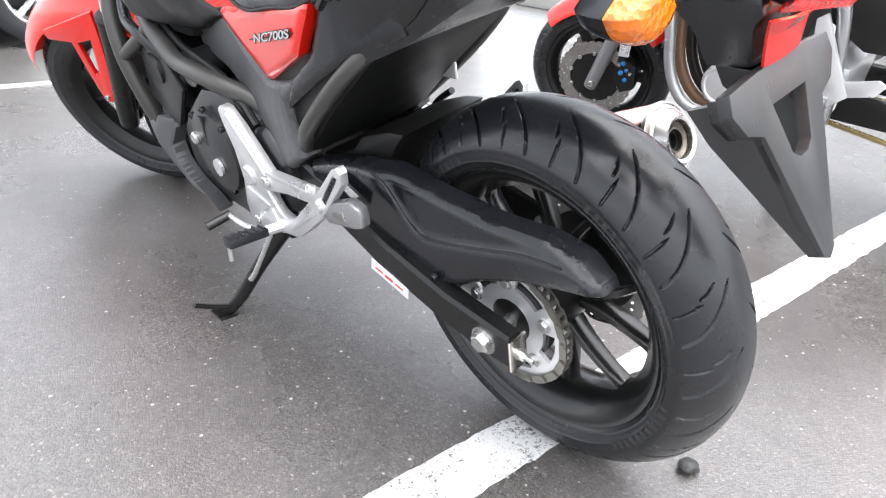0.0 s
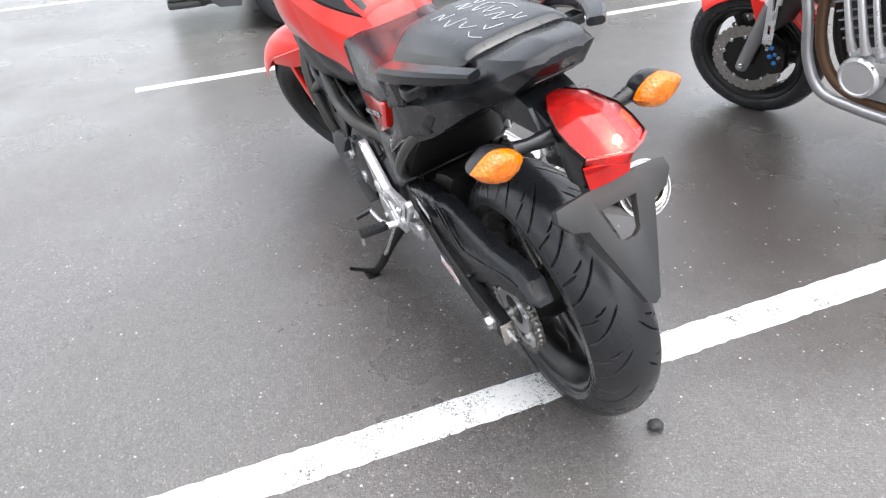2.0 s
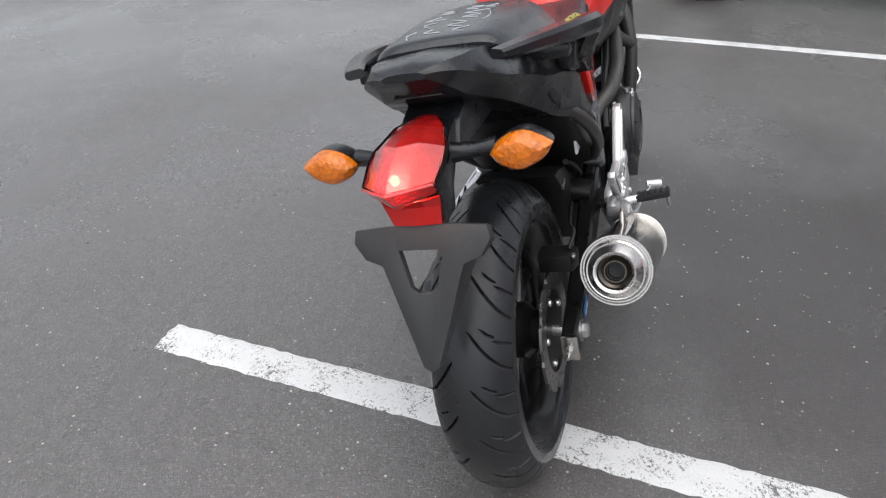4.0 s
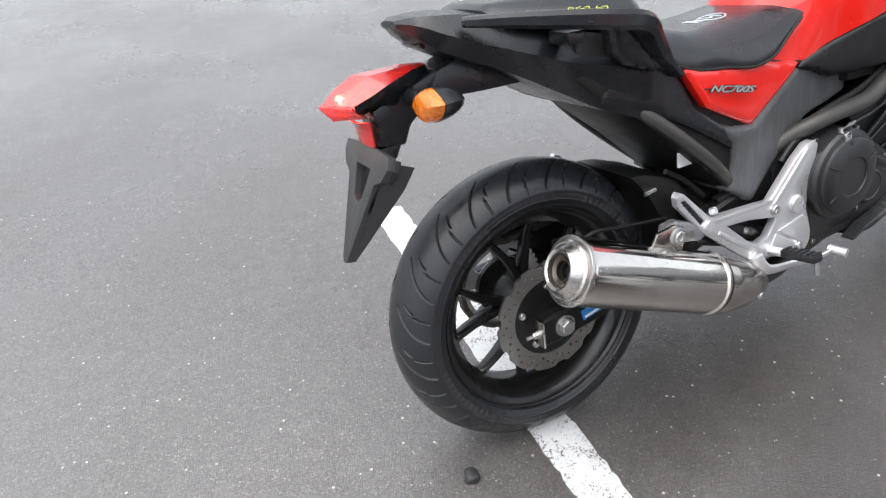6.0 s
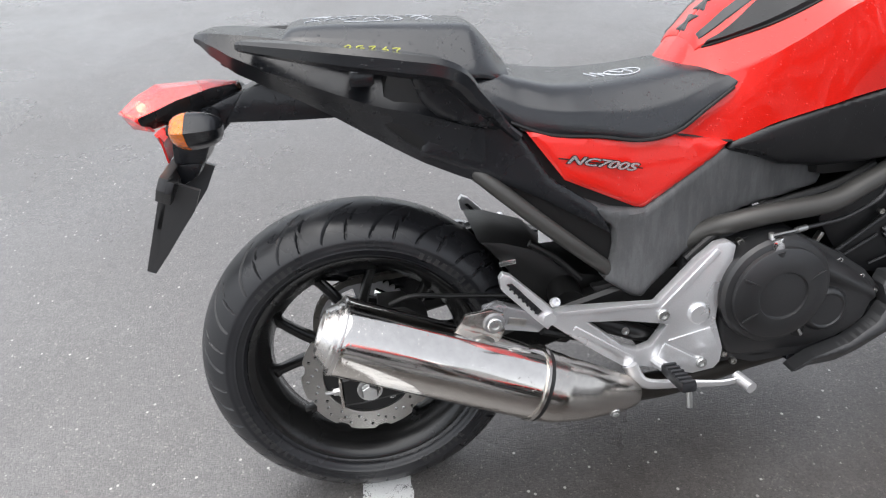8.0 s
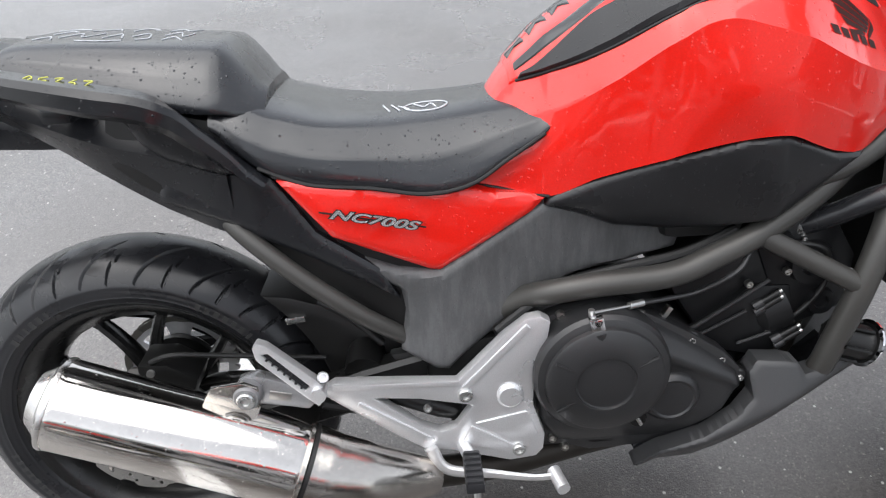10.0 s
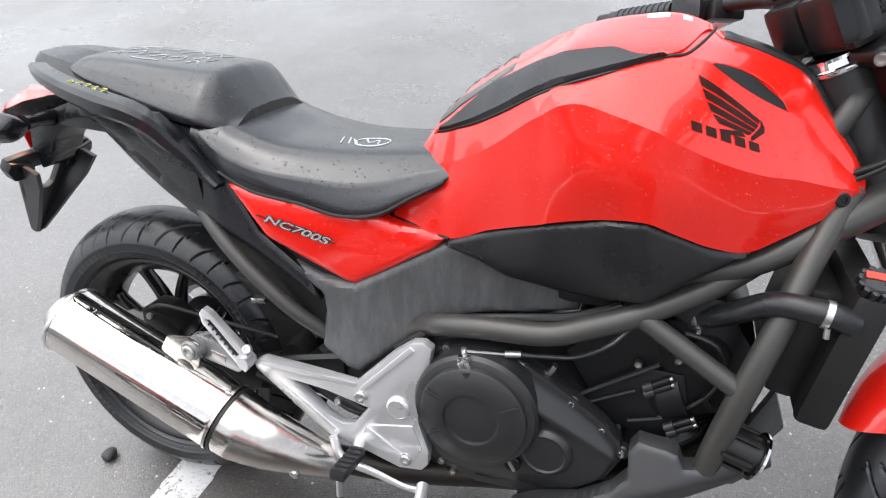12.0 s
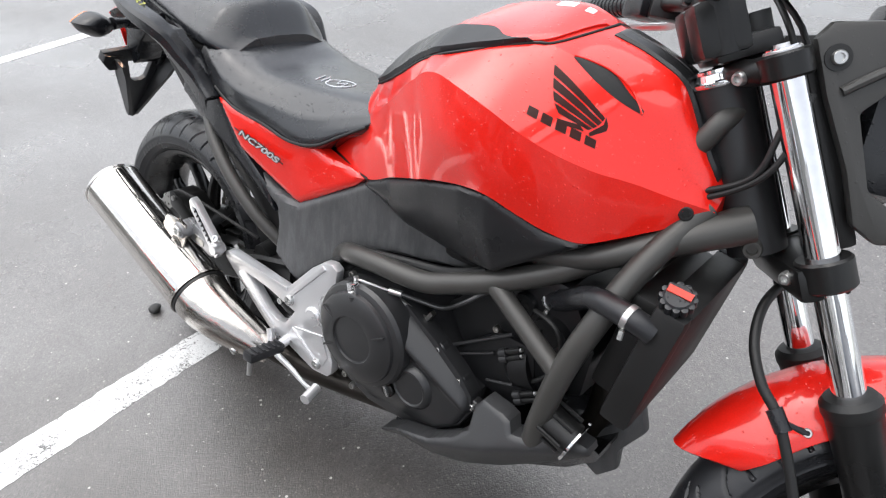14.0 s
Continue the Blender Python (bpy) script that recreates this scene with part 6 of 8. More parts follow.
def sheet(rows, thick=0.003, dz=0.0, k=1.0, dx=0.0):
    """Faceted lens sheet, alike on both sides."""
    bm = bmesh.new()
    rings(bm, [[Vector((x + dx, y * k, z + dz)) for x, y, z in r] + [Vector((x + dx, -y * k, z + dz)) for x, y, z in reversed(r[:-1])] for r in rows], closed=False, caps=False)
    bmesh.ops.recalc_face_normals(bm, faces=bm.faces)
    bmesh.ops.solidify(bm, geom=bm.faces[:], thickness=thick)
    return bm


part("front_lens", sheet([LENS[0], LENS[1], [(a + (b - a) * 0.22, c + (d - c) * 0.22, f + (g - f) * 0.22) for (a, c, f), (b, d, g) in zip(LENS[1], LENS[2])]]), M_lens_red, lamp, "dark red prismatic lens", smooth=12)
part("red_lens", sheet([[(a + (b - a) * 0.23, c + (d - c) * 0.23, f + (g - f) * 0.23) for (a, c, f), (b, d, g) in zip(LENS[1], LENS[2])]] + LENS[2:]), M_lens_window, lamp, "wet faceted red lens over a lit bulb", smooth=12)
# ribbed band below the nose: every rib stands out over the next
for _k in range(3):
    part("lower_lens", sheet([[(x - 0.0030 + 0.0010 * _k, y + 0.0010 - 0.0012 * _k, z + 0.0005) for x, y, z in LOW[_k]], [(x - 0.0026 + 0.0010 * _k, y + 0.0006 - 0.0012 * _k, z - 0.0015) for x, y, z in LOW[_k + 1]]], 0.004), M_lens_red, lamp, "ribbed red lower lens", smooth=10)
part("number_lens", sheet([[(-0.276, 0.044, 0.764), (-0.288, 0.02, 0.764), (-0.290, 0.0, 0.764)], [(-0.274, 0.042, 0.750), (-0.278, 0.02, 0.750), (-0.279, 0.0, 0.750)], [(-0.272, 0.036, 0.719), (-0.274, 0.02, 0.719), (-0.275, 0.0, 0.719)]], 0.003), surface("red_reflector", (0.55, 0.012, 0.010), 0.18, 0, 0.1, 200, 0.1), lamp, "flat red reflector", smooth=12)
for _s in (-1, 1):
    _b = bmesh.new()
    rings(_b, [[Vector((x + a, _s * (y + b), z + c)) for a, b, c in ((-0.001, 0.0025, 0.0012), (0.002, 0.0025, -0.010), (0.012, -min(0.012, y * 0.3), -0.036 if i < 3 else -0.020), (0.020, -min(0.03, y * 0.6), -0.040 if i < 3 else -0.022))] for i, (x, y, z) in enumerate([r[0] for r in LENS])], closed=False, caps=False)
    bmesh.ops.solidify(_b, geom=_b.faces[:], thickness=0.004)
    part("lamp_cheek", _b, M_plastic, lamp, smooth=25)
part("lamp_reflector", sheet([LENS[1], LENS[2], LENS[3], [(x + 0.006, y, z - 0.002) for x, y, z in LENS[4]]], 0.002, -0.011, 0.86, 0.014), M_bowl, lamp, "bright reflector behind the lens")
_b = bmesh.new()
bmesh.ops.create_uvsphere(_b, u_segments=16, v_segments=10, radius=0.0065)
bmesh.ops.translate(_b, vec=(-0.306, 0, 0.803), verts=_b.verts)
part("bulb", _b, M_bulb, lamp, "lit bulb behind the lens")

# turn signals
_leaf = [(0.103, -0.003), (0.112, 0.009), (0.126, 0.019), (0.142, 0.0245), (0.158, 0.0245), (0.176, 0.016), (0.191, 0.006), (0.191, 0.002), (0.180, -0.014), (0.163, -0.024), (0.145, -0.030), (0.128, -0.026), (0.113, -0.018)]
for _s in (-1, 1):
    def pod(x0, x1, k1, k0=1.0, s=_s):
        bm = bmesh.new()
        q = cr([(a, b, 0) for a, b in _leaf + _leaf[:1]], 4)[:-1]
        loops = []
        for t in (0, 0.25, 0.5, 0.75, 0.92, 1.0):
            k = k0 + (k1 - k0) * (1 - math.sqrt(max(0, 1 - t * t)))
            loops.append([Vector((x0 + (x1 - x0) * t, s * (0.146 + (p.x - 0.146) * k), 0.791 + p.y * k)) for p in q])
        rings(bm, loops)
        return bm
    sg = part("turn_signal", pod(-0.205, -0.160, 0.35), M_plastic, bike, "amber turn signal in a black pod")
    part("amber_lens", pod(-0.2055, -0.230, 0.45, 0.99), M_lens_amber, sg, "glossy amber lens")
    part("signal_stalk", tube([(-0.195, _s * 0.045, 0.788), (-0.193, _s * 0.08, 0.789), (-0.188, _s * 0.108, 0.790)], [0.016, 0.011, 0.014], 14), M_plastic, sg)

# number-plate bracket (no plate on it)
_bo = [(-0.100, 0.008), (-0.104, -0.012), (-0.088, -0.036), (-0.062, -0.046), (-0.012, -0.196), (0.0, -0.203), (0.012, -0.196), (0.062, -0.046), (0.088, -0.036), (0.104, -0.012), (0.100, 0.008), (0.045, 0.012), (-0.045, 0.012)]
_bh = [(-0.034, -0.024), (-0.020, -0.078), (-0.008, -0.086), (0.008, -0.086), (0.020, -0.078), (0.034, -0.024)]
_t = Vector((-0.352 + 0.272, 0, 0.519 - 0.702)).normalized()
_nm = Vector((_t.z, 0, -_t.x))
_pm = Matrix(((0, _nm.x, -_t.x, -0.270), (1, 0, 0, 0), (0, _nm.z, -_t.z, 0.703), (0, 0, 0, 1)))
_b = plate(_bo, -0.004, 0.010, 0.003, [_bh])
bmesh.ops.transform(_b, matrix=_pm, verts=_b.verts)
plb = part("plate_bracket", _b, M_belly, bike, "grey-black plastic number-plate bracket without a plate")
for _s in (-1, 1):
    _b = plate([(_s * 0.100, 0.006), (_s * 0.104, -0.014), (_s * 0.086, -0.038), (_s * 0.040, -0.040), (_s * 0.050, -0.006)], -0.014, 0.0, 0.003)
    bmesh.ops.transform(_b, matrix=_pm, verts=_b.verts)
    part("bracket_pad", _b, M_inlay, plb)
    _b = bmesh.new()
    rings(_b, [[Vector((_s * (w + e), d, -t)) for e, d in ((0, 0.004), (-0.012, 0.004), (-0.010, -dp), (0.0, -dp))] for t, w, dp in ((0.004, 0.078, 0.050), (0.046, 0.062, 0.048), (0.10, 0.044, 0.033), (0.15, 0.027, 0.020), (0.196, 0.013, 0.006))])
    bmesh.ops.transform(_b, matrix=_pm, verts=_b.verts)
    part("bracket_flange", _b, M_belly, plb)
    _b = revolve([(0.006, 0.0), (0.006, 0.003), (0.0005, 0.003)], (_s * 0.078, -0.013, -0.012), (0, -1, 0), 14)
    bmesh.ops.transform(_b, matrix=_pm, verts=_b.verts)
    part("bracket_hole", _b, M_dark, plb)
part("bracket_stem", plate([(-0.268, 0.712), (-0.222, 0.712), (-0.234, 0.690), (-0.262, 0.676)], -0.030, 0.030, 0.004), M_plastic, plb)

# model lettering on the side panels
for _s in (-1, 1):
    _m = Matrix.Translation((0.399, _s * 0.1675, 0.682)) @ Matrix.Rotation(radians(12.5), 4, "Y") @ (Matrix.Rotation(radians(90), 4, "X") if _s < 0 else Matrix.Rotation(radians(180), 4, "Z") @ Matrix.Rotation(radians(90), 4, "X"))
    if _s > 0:
        _m = Matrix.Translation((0.399, 0.1675, 0.682)) @ Matrix.Rotation(radians(12.5), 4, "Y") @ Matrix.Rotation(radians(180), 4, "Z") @ Matrix.Rotation(radians(90), 4, "X")
    _bgm = box((0, 0, 0), (0.140, 0.0010, 0.0022), 0.0003)
    bmesh.ops.transform(_bgm, matrix=Matrix.Translation((0.399, _s * 0.1664, 0.682)) @ Matrix.Rotation(radians(12.5), 4, "Y"), verts=_bgm.verts)
    bdg = part("model_badge", _bgm, M_dark, bike, "dark badge with silver slanted lettering")
    word("NC700S", 0.0185, 0.0006, _m @ Matrix.Diagonal((1.78, 0.94, 1, 1)), M_dark, "badge_outline", bdg, "black outline of the lettering", 0.35, 0.075)
    word("NC700S", 0.0185, 0.0010, _m @ Matrix.Diagonal((1.78, 0.94, 1, 1)), M_badge, "badge_lettering", bdg, "silver lettering", 0.35)

# ---- front end, turned to the left ----
M_bracket = surface("grey_brown_bracket_plastic", (0.036, 0.035, 0.033), 0.42, 0, 0.2, 900, 0.2, 0.08, beads=0.25, dist=0.0005)
def fr(bm):
    return steered(bm, HEAD, RAKE, STEER)


def leg(s_, y):
    return HEAD + FWD * 0.05 + UP * s_ + Vector((0, y, 0))


FA = HEAD + FWD * 0.05 + UP * 0.311
fw = part("front_wheel", fr(revolve([(0.02, -0.07), (0.032, -0.068), (0.032, -0.03), (0.045, -0.02), (0.045, 0.02), (0.032, 0.03), (0.032, 0.068), (0.02, 0.07)], FA, (0, 1, 0), 32)), M_black, bike, "black cast hub")
part("tyre", fr(tyre_bm(FA, 0.300, 0.118, 0.219, 1, 620, 20, 50)), M_rubber, fw, "black grooved front tyre")
part("rim", fr(rim_bm(FA, 0.222, 0.092)), M_black, fw, "black cast rim")
for _k in range(5):
    for _h in (-1, 1):
        part("spoke", fr(spoke_bm(FA, 2 * math.pi * _k / 5 + _h * 0.10, 0.038, 0.190, _h * 0.22, 0.009, 0.007, 0.014, 0.011)), M_black, fw)
part("brake_disc", fr(disc_bm(FA, 0.160, 0.118, -0.070)), M_disc, fw, "drilled wavy front brake disc")
part("disc_carrier", fr(revolve([(0.03, -0.068), (0.120, -0.069), (0.120, -0.066), (0.03, -0.062)], FA, (0, 1, 0), 32)), M_black, fw)
for _s in (-1, 1):
    fk = part("fork_leg", fr(tube([leg(0.28, _s * 0.087), leg(0.34, _s * 0.087), leg(0.54, _s * 0.087), leg(0.616, _s * 0.087), leg(0.632, _s * 0.087)], [0.026, 0.030, 0.030, 0.033, 0.034], 24, False)), M_black, bike, "black lower fork leg with a chrome stanchion")
    part("stanchion", fr(tube([leg(0.62, _s * 0.087), leg(1.086, _s * 0.087)], 0.0200, 28, False)), M_chrome, fk, "bright chrome stanchion")
    part("dust_seal", fr(revolve([(0.034, 0.0), (0.036, 0.006), (0.036, 0.018), (0.030, 0.026), (0.022, 0.028)], leg(0.630, _s * 0.087), UP, 28)), M_dark, fk)
    part("fork_cap", fr(revolve([(0.0215, 0.0), (0.0215, 0.003), (0.019, 0.005), (0.009, 0.005), (0.0085, 0.010), (0.0005, 0.010)], leg(1.080, _s * 0.087), UP, 28)), M_alu, fk, "bright fork cap")
    part("lower_clamp", fr(tube([leg(0.796, _s * 0.087), leg(0.799, _s * 0.087), leg(0.832, _s * 0.087), leg(0.835, _s * 0.087)], [0.030, 0.033, 0.033, 0.030], 28, False)), M_black, fk)
    part("upper_clamp", fr(tube([leg(1.050, _s * 0.087), leg(1.053, _s * 0.087), leg(1.078, _s * 0.087), leg(1.081, _s * 0.087)], [0.027, 0.030, 0.030, 0.027], 28, False)), M_black, fk)
    part("clamp_arm", fr(tube([leg(1.064, _s * 0.090) - FWD * 0.004, leg(1.066, _s * 0.066) - FWD * 0.030, leg(1.072, _s * 0.030) - FWD * 0.040], [0.018, 0.016, 0.016], 16)), M_black, fk)
    for _q, _o in ((0.815, 0.012), (1.064, 0.018)):
        part("clamp_bolt", fr(bolt_mesh(leg(_q, _s * (0.074 - _o * 0.2)) - FWD * (0.026 + _o), -FWD + Vector((0, _s * 0.9, 0)), 0.0085, 0.010)), M_zinc, fk)
part("lower_yoke", fr(box(HEAD + FWD * 0.042 + UP * 0.808, (0.060, 0.21, 0.046), 0.012, Matrix.Rotation(-RAKE, 4, "Y"))), M_black, bike, "black lower fork yoke")
part("upper_yoke", fr(box(HEAD + FWD * 0.025 + UP * 1.098, (0.080, 0.12, 0.028), 0.010, Matrix.Rotation(-RAKE, 4, "Y"))), M_black, bike, "black upper fork yoke")
part("yoke_nut", fr(revolve([(0.018, 0), (0.018, 0.010), (0.0005, 0.012)], HEAD + UP * 1.111, UP, 6)), M_zinc, bike)
part("ignition_lock", fr(tube([HEAD + FWD * 0.05 + UP * 1.05, HEAD + FWD * 0.05 + UP * 1.135], 0.022, 20, False)), M_dark, bike)
# mudguard
_b = bmesh.new()
_lo = []
for _i in range(29):
    _a = radians(28 + (155 - 28) * _i / 28)
    _tp = 1.0 if 3 < _i < 25 else (0.72 + 0.28 * math.sin(math.pi / 2 * min(_i, 28 - _i) / 3.0))
    _row = []
    for _sg in (1, -1):
        for _j in range(13):
            _q = (_j / 6 - 1) * _sg
            _y = 0.078 * _tp * _q
            _aq = _a - radians(8) * abs(_q) ** 2.5 * max(0, _i - 20) / 8
            _dr = 0.062 * abs(_q) ** 2.4
            _rr = 0.350 - _dr - (0.003 if _sg < 0 else 0)
            _row.append(FA + Vector((_rr * math.cos(_aq), _y, _rr * math.sin(_aq))))
    _lo.append(_row)
rings(_b, _lo)
fen = part("front_mudguard", fr(_b), M_red, bike, "glossy red front mudguard", smooth=60)
for _s in (-1, 1):
    _cx, _cz = FA.x, FA.z
    part("guard_arm", fr(plate([(_cx + x, _cz + z) for x, z in ((0.10, 0.275), (-0.10, 0.315), (-0.078, 0.246), (-0.016, 0.096), (0.018, 0.042), (0.048, 0.046), (0.040, 0.138), (0.026, 0.235), (0.10, 0.250))], _s * 0.088, _s * 0.074, 0.004, [[(_cx + x, _cz + z) for x, z in ((-0.042, 0.238), (0.002, 0.140), (0.020, 0.134), (0.006, 0.232))]])), M_red, fen, "red mudguard arm with a slot")
    part("arm_bolt", fr(bolt_mesh((_cx + 0.030, _s * 0.089, _cz + 0.062), (0, _s, 0), 0.008)), M_zinc, fen)
part("guard_bolt", fr(bolt_mesh((FA.x - 0.197, -0.099, FA.z + 0.248), (-0.3, -1, 0.3), 0.006, 0.006)), M_zinc, fen)
# brake hose and cables
part("front_hose", tube([(1.300, 0.060, 0.740), (1.274, 0.026, 0.706), (1.262, -0.020, 0.680), (1.272, -0.062, 0.645), (1.300, -0.094, 0.612), (1.333, -0.108, 0.584), (1.372, -0.124, 0.520), (1.405, -0.140, 0.450), (1.43, -0.150, 0.38)], 0.0068, 14), M_dark, bike, "black front brake hose")
part("hose_guide", tube([(1.324, -0.104, 0.592), (1.344, -0.112, 0.572)], 0.0105, 14, False), M_plastic, bike)
part("guide_stay", tube([(1.336, -0.108, 0.582), (1.352, -0.100, 0.577), (1.370, -0.090, 0.570)], [0.0045, 0.0035, 0.005], 10), M_plastic, bike)
part("front_caliper", fr(plate([(FA.x - 0.165, FA.z + 0.06), (FA.x - 0.10, FA.z + 0.10), (FA.x - 0.08, FA.z + 0.02), (FA.x - 0.11, FA.z - 0.04), (FA.x - 0.165, FA.z - 0.02)], -0.115, -0.055, 0.008)), M_black, bike, "black front brake caliper")
for _k, (_cx, _cz) in enumerate(((1.219, 0.903), (1.236, 0.90))):
    part("cable", tube([(1.11, -0.050, 0.800 - 0.010 * _k), (1.160, -0.060, 0.820 - 0.010 * _k), (1.208 + 0.006 * _k, -0.061, 0.854 - 0.003 * _k), (_cx, -0.056, _cz), (_cx + 0.002, -0.045, 0.96)], 0.0042, 10), M_dark, bike, "black control cable")
for _k in range(2):
    part("bar_cable", fr(tube([HEAD + FWD * (0.07 + 0.02 * _k) + UP * 0.98 + Vector((0, -0.02 + 0.02 * _k, 0)), HEAD + FWD * (0.09 + 0.02 * _k) + UP * 1.10 + Vector((0, 0.02 * _k, 0)), HEAD + FWD * 0.08 + UP * 1.20 + Vector((0, 0.10 + 0.02 * _k, 0)), HEAD + FWD * 0.0 + UP * 1.235 + Vector((0, 0.20, 0))], 0.0042, 10)), M_dark, bike, "black control cable")
# handlebar
BC = HEAD + UP * 1.165 + FWD * 0.0
def bar_pt(y, back, up):
    return BC + Vector((-back * 0.93, y * 0.93, up))


bar = part("handlebar", fr(tube([bar_pt(-0.36, 0.135, 0.012), bar_pt(-0.22, 0.06, 0.012), bar_pt(-0.12, 0.01, 0.010), bar_pt(-0.05, 0, 0.0), bar_pt(0.05, 0, 0.0), bar_pt(0.12, 0.01, 0.010), bar_pt(0.22, 0.06, 0.012), bar_pt(0.36, 0.135, 0.012)], 0.0115, 16)), M_black, bike, "black handlebar with rubber grips")
for _s in (-1, 1):
    gp = part("grip", fr(tube([bar_pt(_s * 0.245, 0.074, 0.012), bar_pt(_s * 0.36, 0.135, 0.012)], 0.017, 18, False)), M_rubber, bar, "black rubber grip")
    part("bar_end", fr(tube([bar_pt(_s * 0.36, 0.135, 0.012), bar_pt(_s * 0.385, 0.148, 0.012)], 0.015, 16, False)), M_black, bar)
    for _k in range(9):
        part("grip_rib", fr(revolve([(0.017, -0.003), (0.0185, -0.002), (0.0185, 0.002), (0.017, 0.003)], bar_pt(_s * (0.255 + 0.011 * _k), 0.0793 + 0.00583 * _k, 0.012), Vector((-0.47, _s * 0.88, 0)), 18)), M_rubber, gp)
    part("switch_box", fr(box(bar_pt(_s * 0.212, 0.056, 0.012), (0.050, 0.055, 0.046), 0.010, Matrix.Rotation(radians(27 * _s), 4, "Z"))), M_plastic, bar)
    part("lever", fr(tube([bar_pt(_s * 0.185, 0.0, 0.0), bar_pt(_s * 0.25, 0.008, -0.008), bar_pt(_s * 0.31, 0.055, -0.012), bar_pt(_s * 0.375, 0.085, -0.012)], [0.009, 0.007, 0.006, 0.008], 12, flat=0.6)), M_alu, bar, "silver hand lever")
    part("lever_perch", fr(box(bar_pt(_s * 0.175, 0.025, 0.005), (0.05, 0.035, 0.03), 0.006)), M_black, bar)
    part("riser", fr(tube([HEAD + UP * 1.095 + Vector((0, _s * 0.05, 0)), BC + Vector((0, _s * 0.05, 0.002))], 0.019, 18, False)), M_black, bar)
    part("riser_block", fr(box(HEAD + UP * 1.128 + Vector((0.0, _s * 0.034, 0)), (0.062, 0.066, 0.070), 0.012, Matrix.Rotation(-RAKE, 4, "Y"))), M_black, bar)
    part("riser_cap", fr(box(BC + Vector((0, _s * 0.05, 0.012)), (0.042, 0.028, 0.026), 0.005)), M_black, bar)
part("fluid_pot", fr(box(bar_pt(-0.16, 0.01, 0.055), (0.06, 0.06, 0.035), 0.010)), M_plastic, bar, "brake fluid reservoir")
# added dark block that keeps the space between the legs dark and hides the ground
part("fork_filler", fr(box(HEAD + FWD * 0.085 + UP * 0.945, (0.030, 0.130, 0.230), 0.010, Matrix.Rotation(-RAKE, 4, "Y"))), M_dark, bike, "dark filler block added between the fork legs")
# headlamp unit with brackets and instruments
hl = part("headlamp", fr(box(HEAD + FWD * 0.21 + UP * 0.97, (0.15, 0.138, 0.24), 0.040)), M_plastic, bike, "black headlamp unit")
part("lamp_glass", fr(box(HEAD + FWD * 0.285 + UP * 0.96, (0.02, 0.12, 0.17), 0.008)), M_glass, hl)
for _s in (-1, 1):
    def at(f_, s_):
        q = HEAD + FWD * (0.032 + f_) + UP * s_
        return (q.x, q.z)
    part("lamp_bracket", fr(plate([at(*q) for q in ((0.053, 1.085), (0.075, 1.098), (0.12, 1.085), (0.20, 1.06), (0.22, 0.95), (0.20, 0.86), (0.12, 0.822), (0.075, 0.835), (0.054, 0.865), (0.058, 0.93), (0.052, 1.02))], _s * 0.092, _s * 0.072, 0.006, [[at(*q) for q in ((0.084, 0.99), (0.078, 0.90), (0.10, 0.87), (0.16, 0.88), (0.165, 0.98), (0.12, 1.005))]])), M_bracket, hl, "dark grey headlamp side bracket")
    part("bracket_cup", fr(revolve([(0.015, 0.0), (0.015, 0.002), (0.0005, 0.002)], (at(0.071, 1.058)[0], _s * 0.092, at(0.071, 1.058)[1]), (0, _s, 0), 24)), M_dark, hl)
    part("bracket_screw", fr(bolt_mesh((at(0.071, 1.058)[0], _s * 0.094, at(0.071, 1.058)[1]), (0, _s, 0), 0.0085, 0.006)), M_zinc, hl)
    part("bracket_rib", fr(tube([(at(0.068, 1.02)[0], _s * 0.093, at(0.068, 1.02)[1]), (at(0.13, 1.03)[0], _s * 0.094, at(0.13, 1.03)[1]), (at(0.19, 1.02)[0], _s * 0.093, at(0.19, 1.02)[1])], 0.006, 10)), M_bracket, hl)
part("instrument", fr(box(HEAD + FWD * 0.13 + UP * 1.17, (0.10, 0.18, 0.05), 0.012)), M_dark, bike, "dark instrument panel")

# ---- second motorcycle, parked beside, only its front half comes into view ----
bike_b = root("motorcycle", Matrix.Translation((-0.21, -1.90, 0.0)) @ Matrix.Rotation(radians(8), 4, "Z") @ Matrix.Rotation(radians(-12), 4, "X"),
              "red motorcycle with a bare silver four-cylinder engine", "motorcycle")
RK2, ST2, HD2 = radians(25), radians(15), Vector((1.535, 0, 0))
UP2, FW2 = Vector((-math.sin(RK2), 0, math.cos(RK2))), Vector((math.cos(RK2), 0, math.sin(RK2)))


def f2(bm):
    return steered(bm, HD2, RK2, ST2)


def leg2(s_, y):
    return HD2 + FW2 * 0.04 + UP2 * s_ + Vector((0, y, 0))


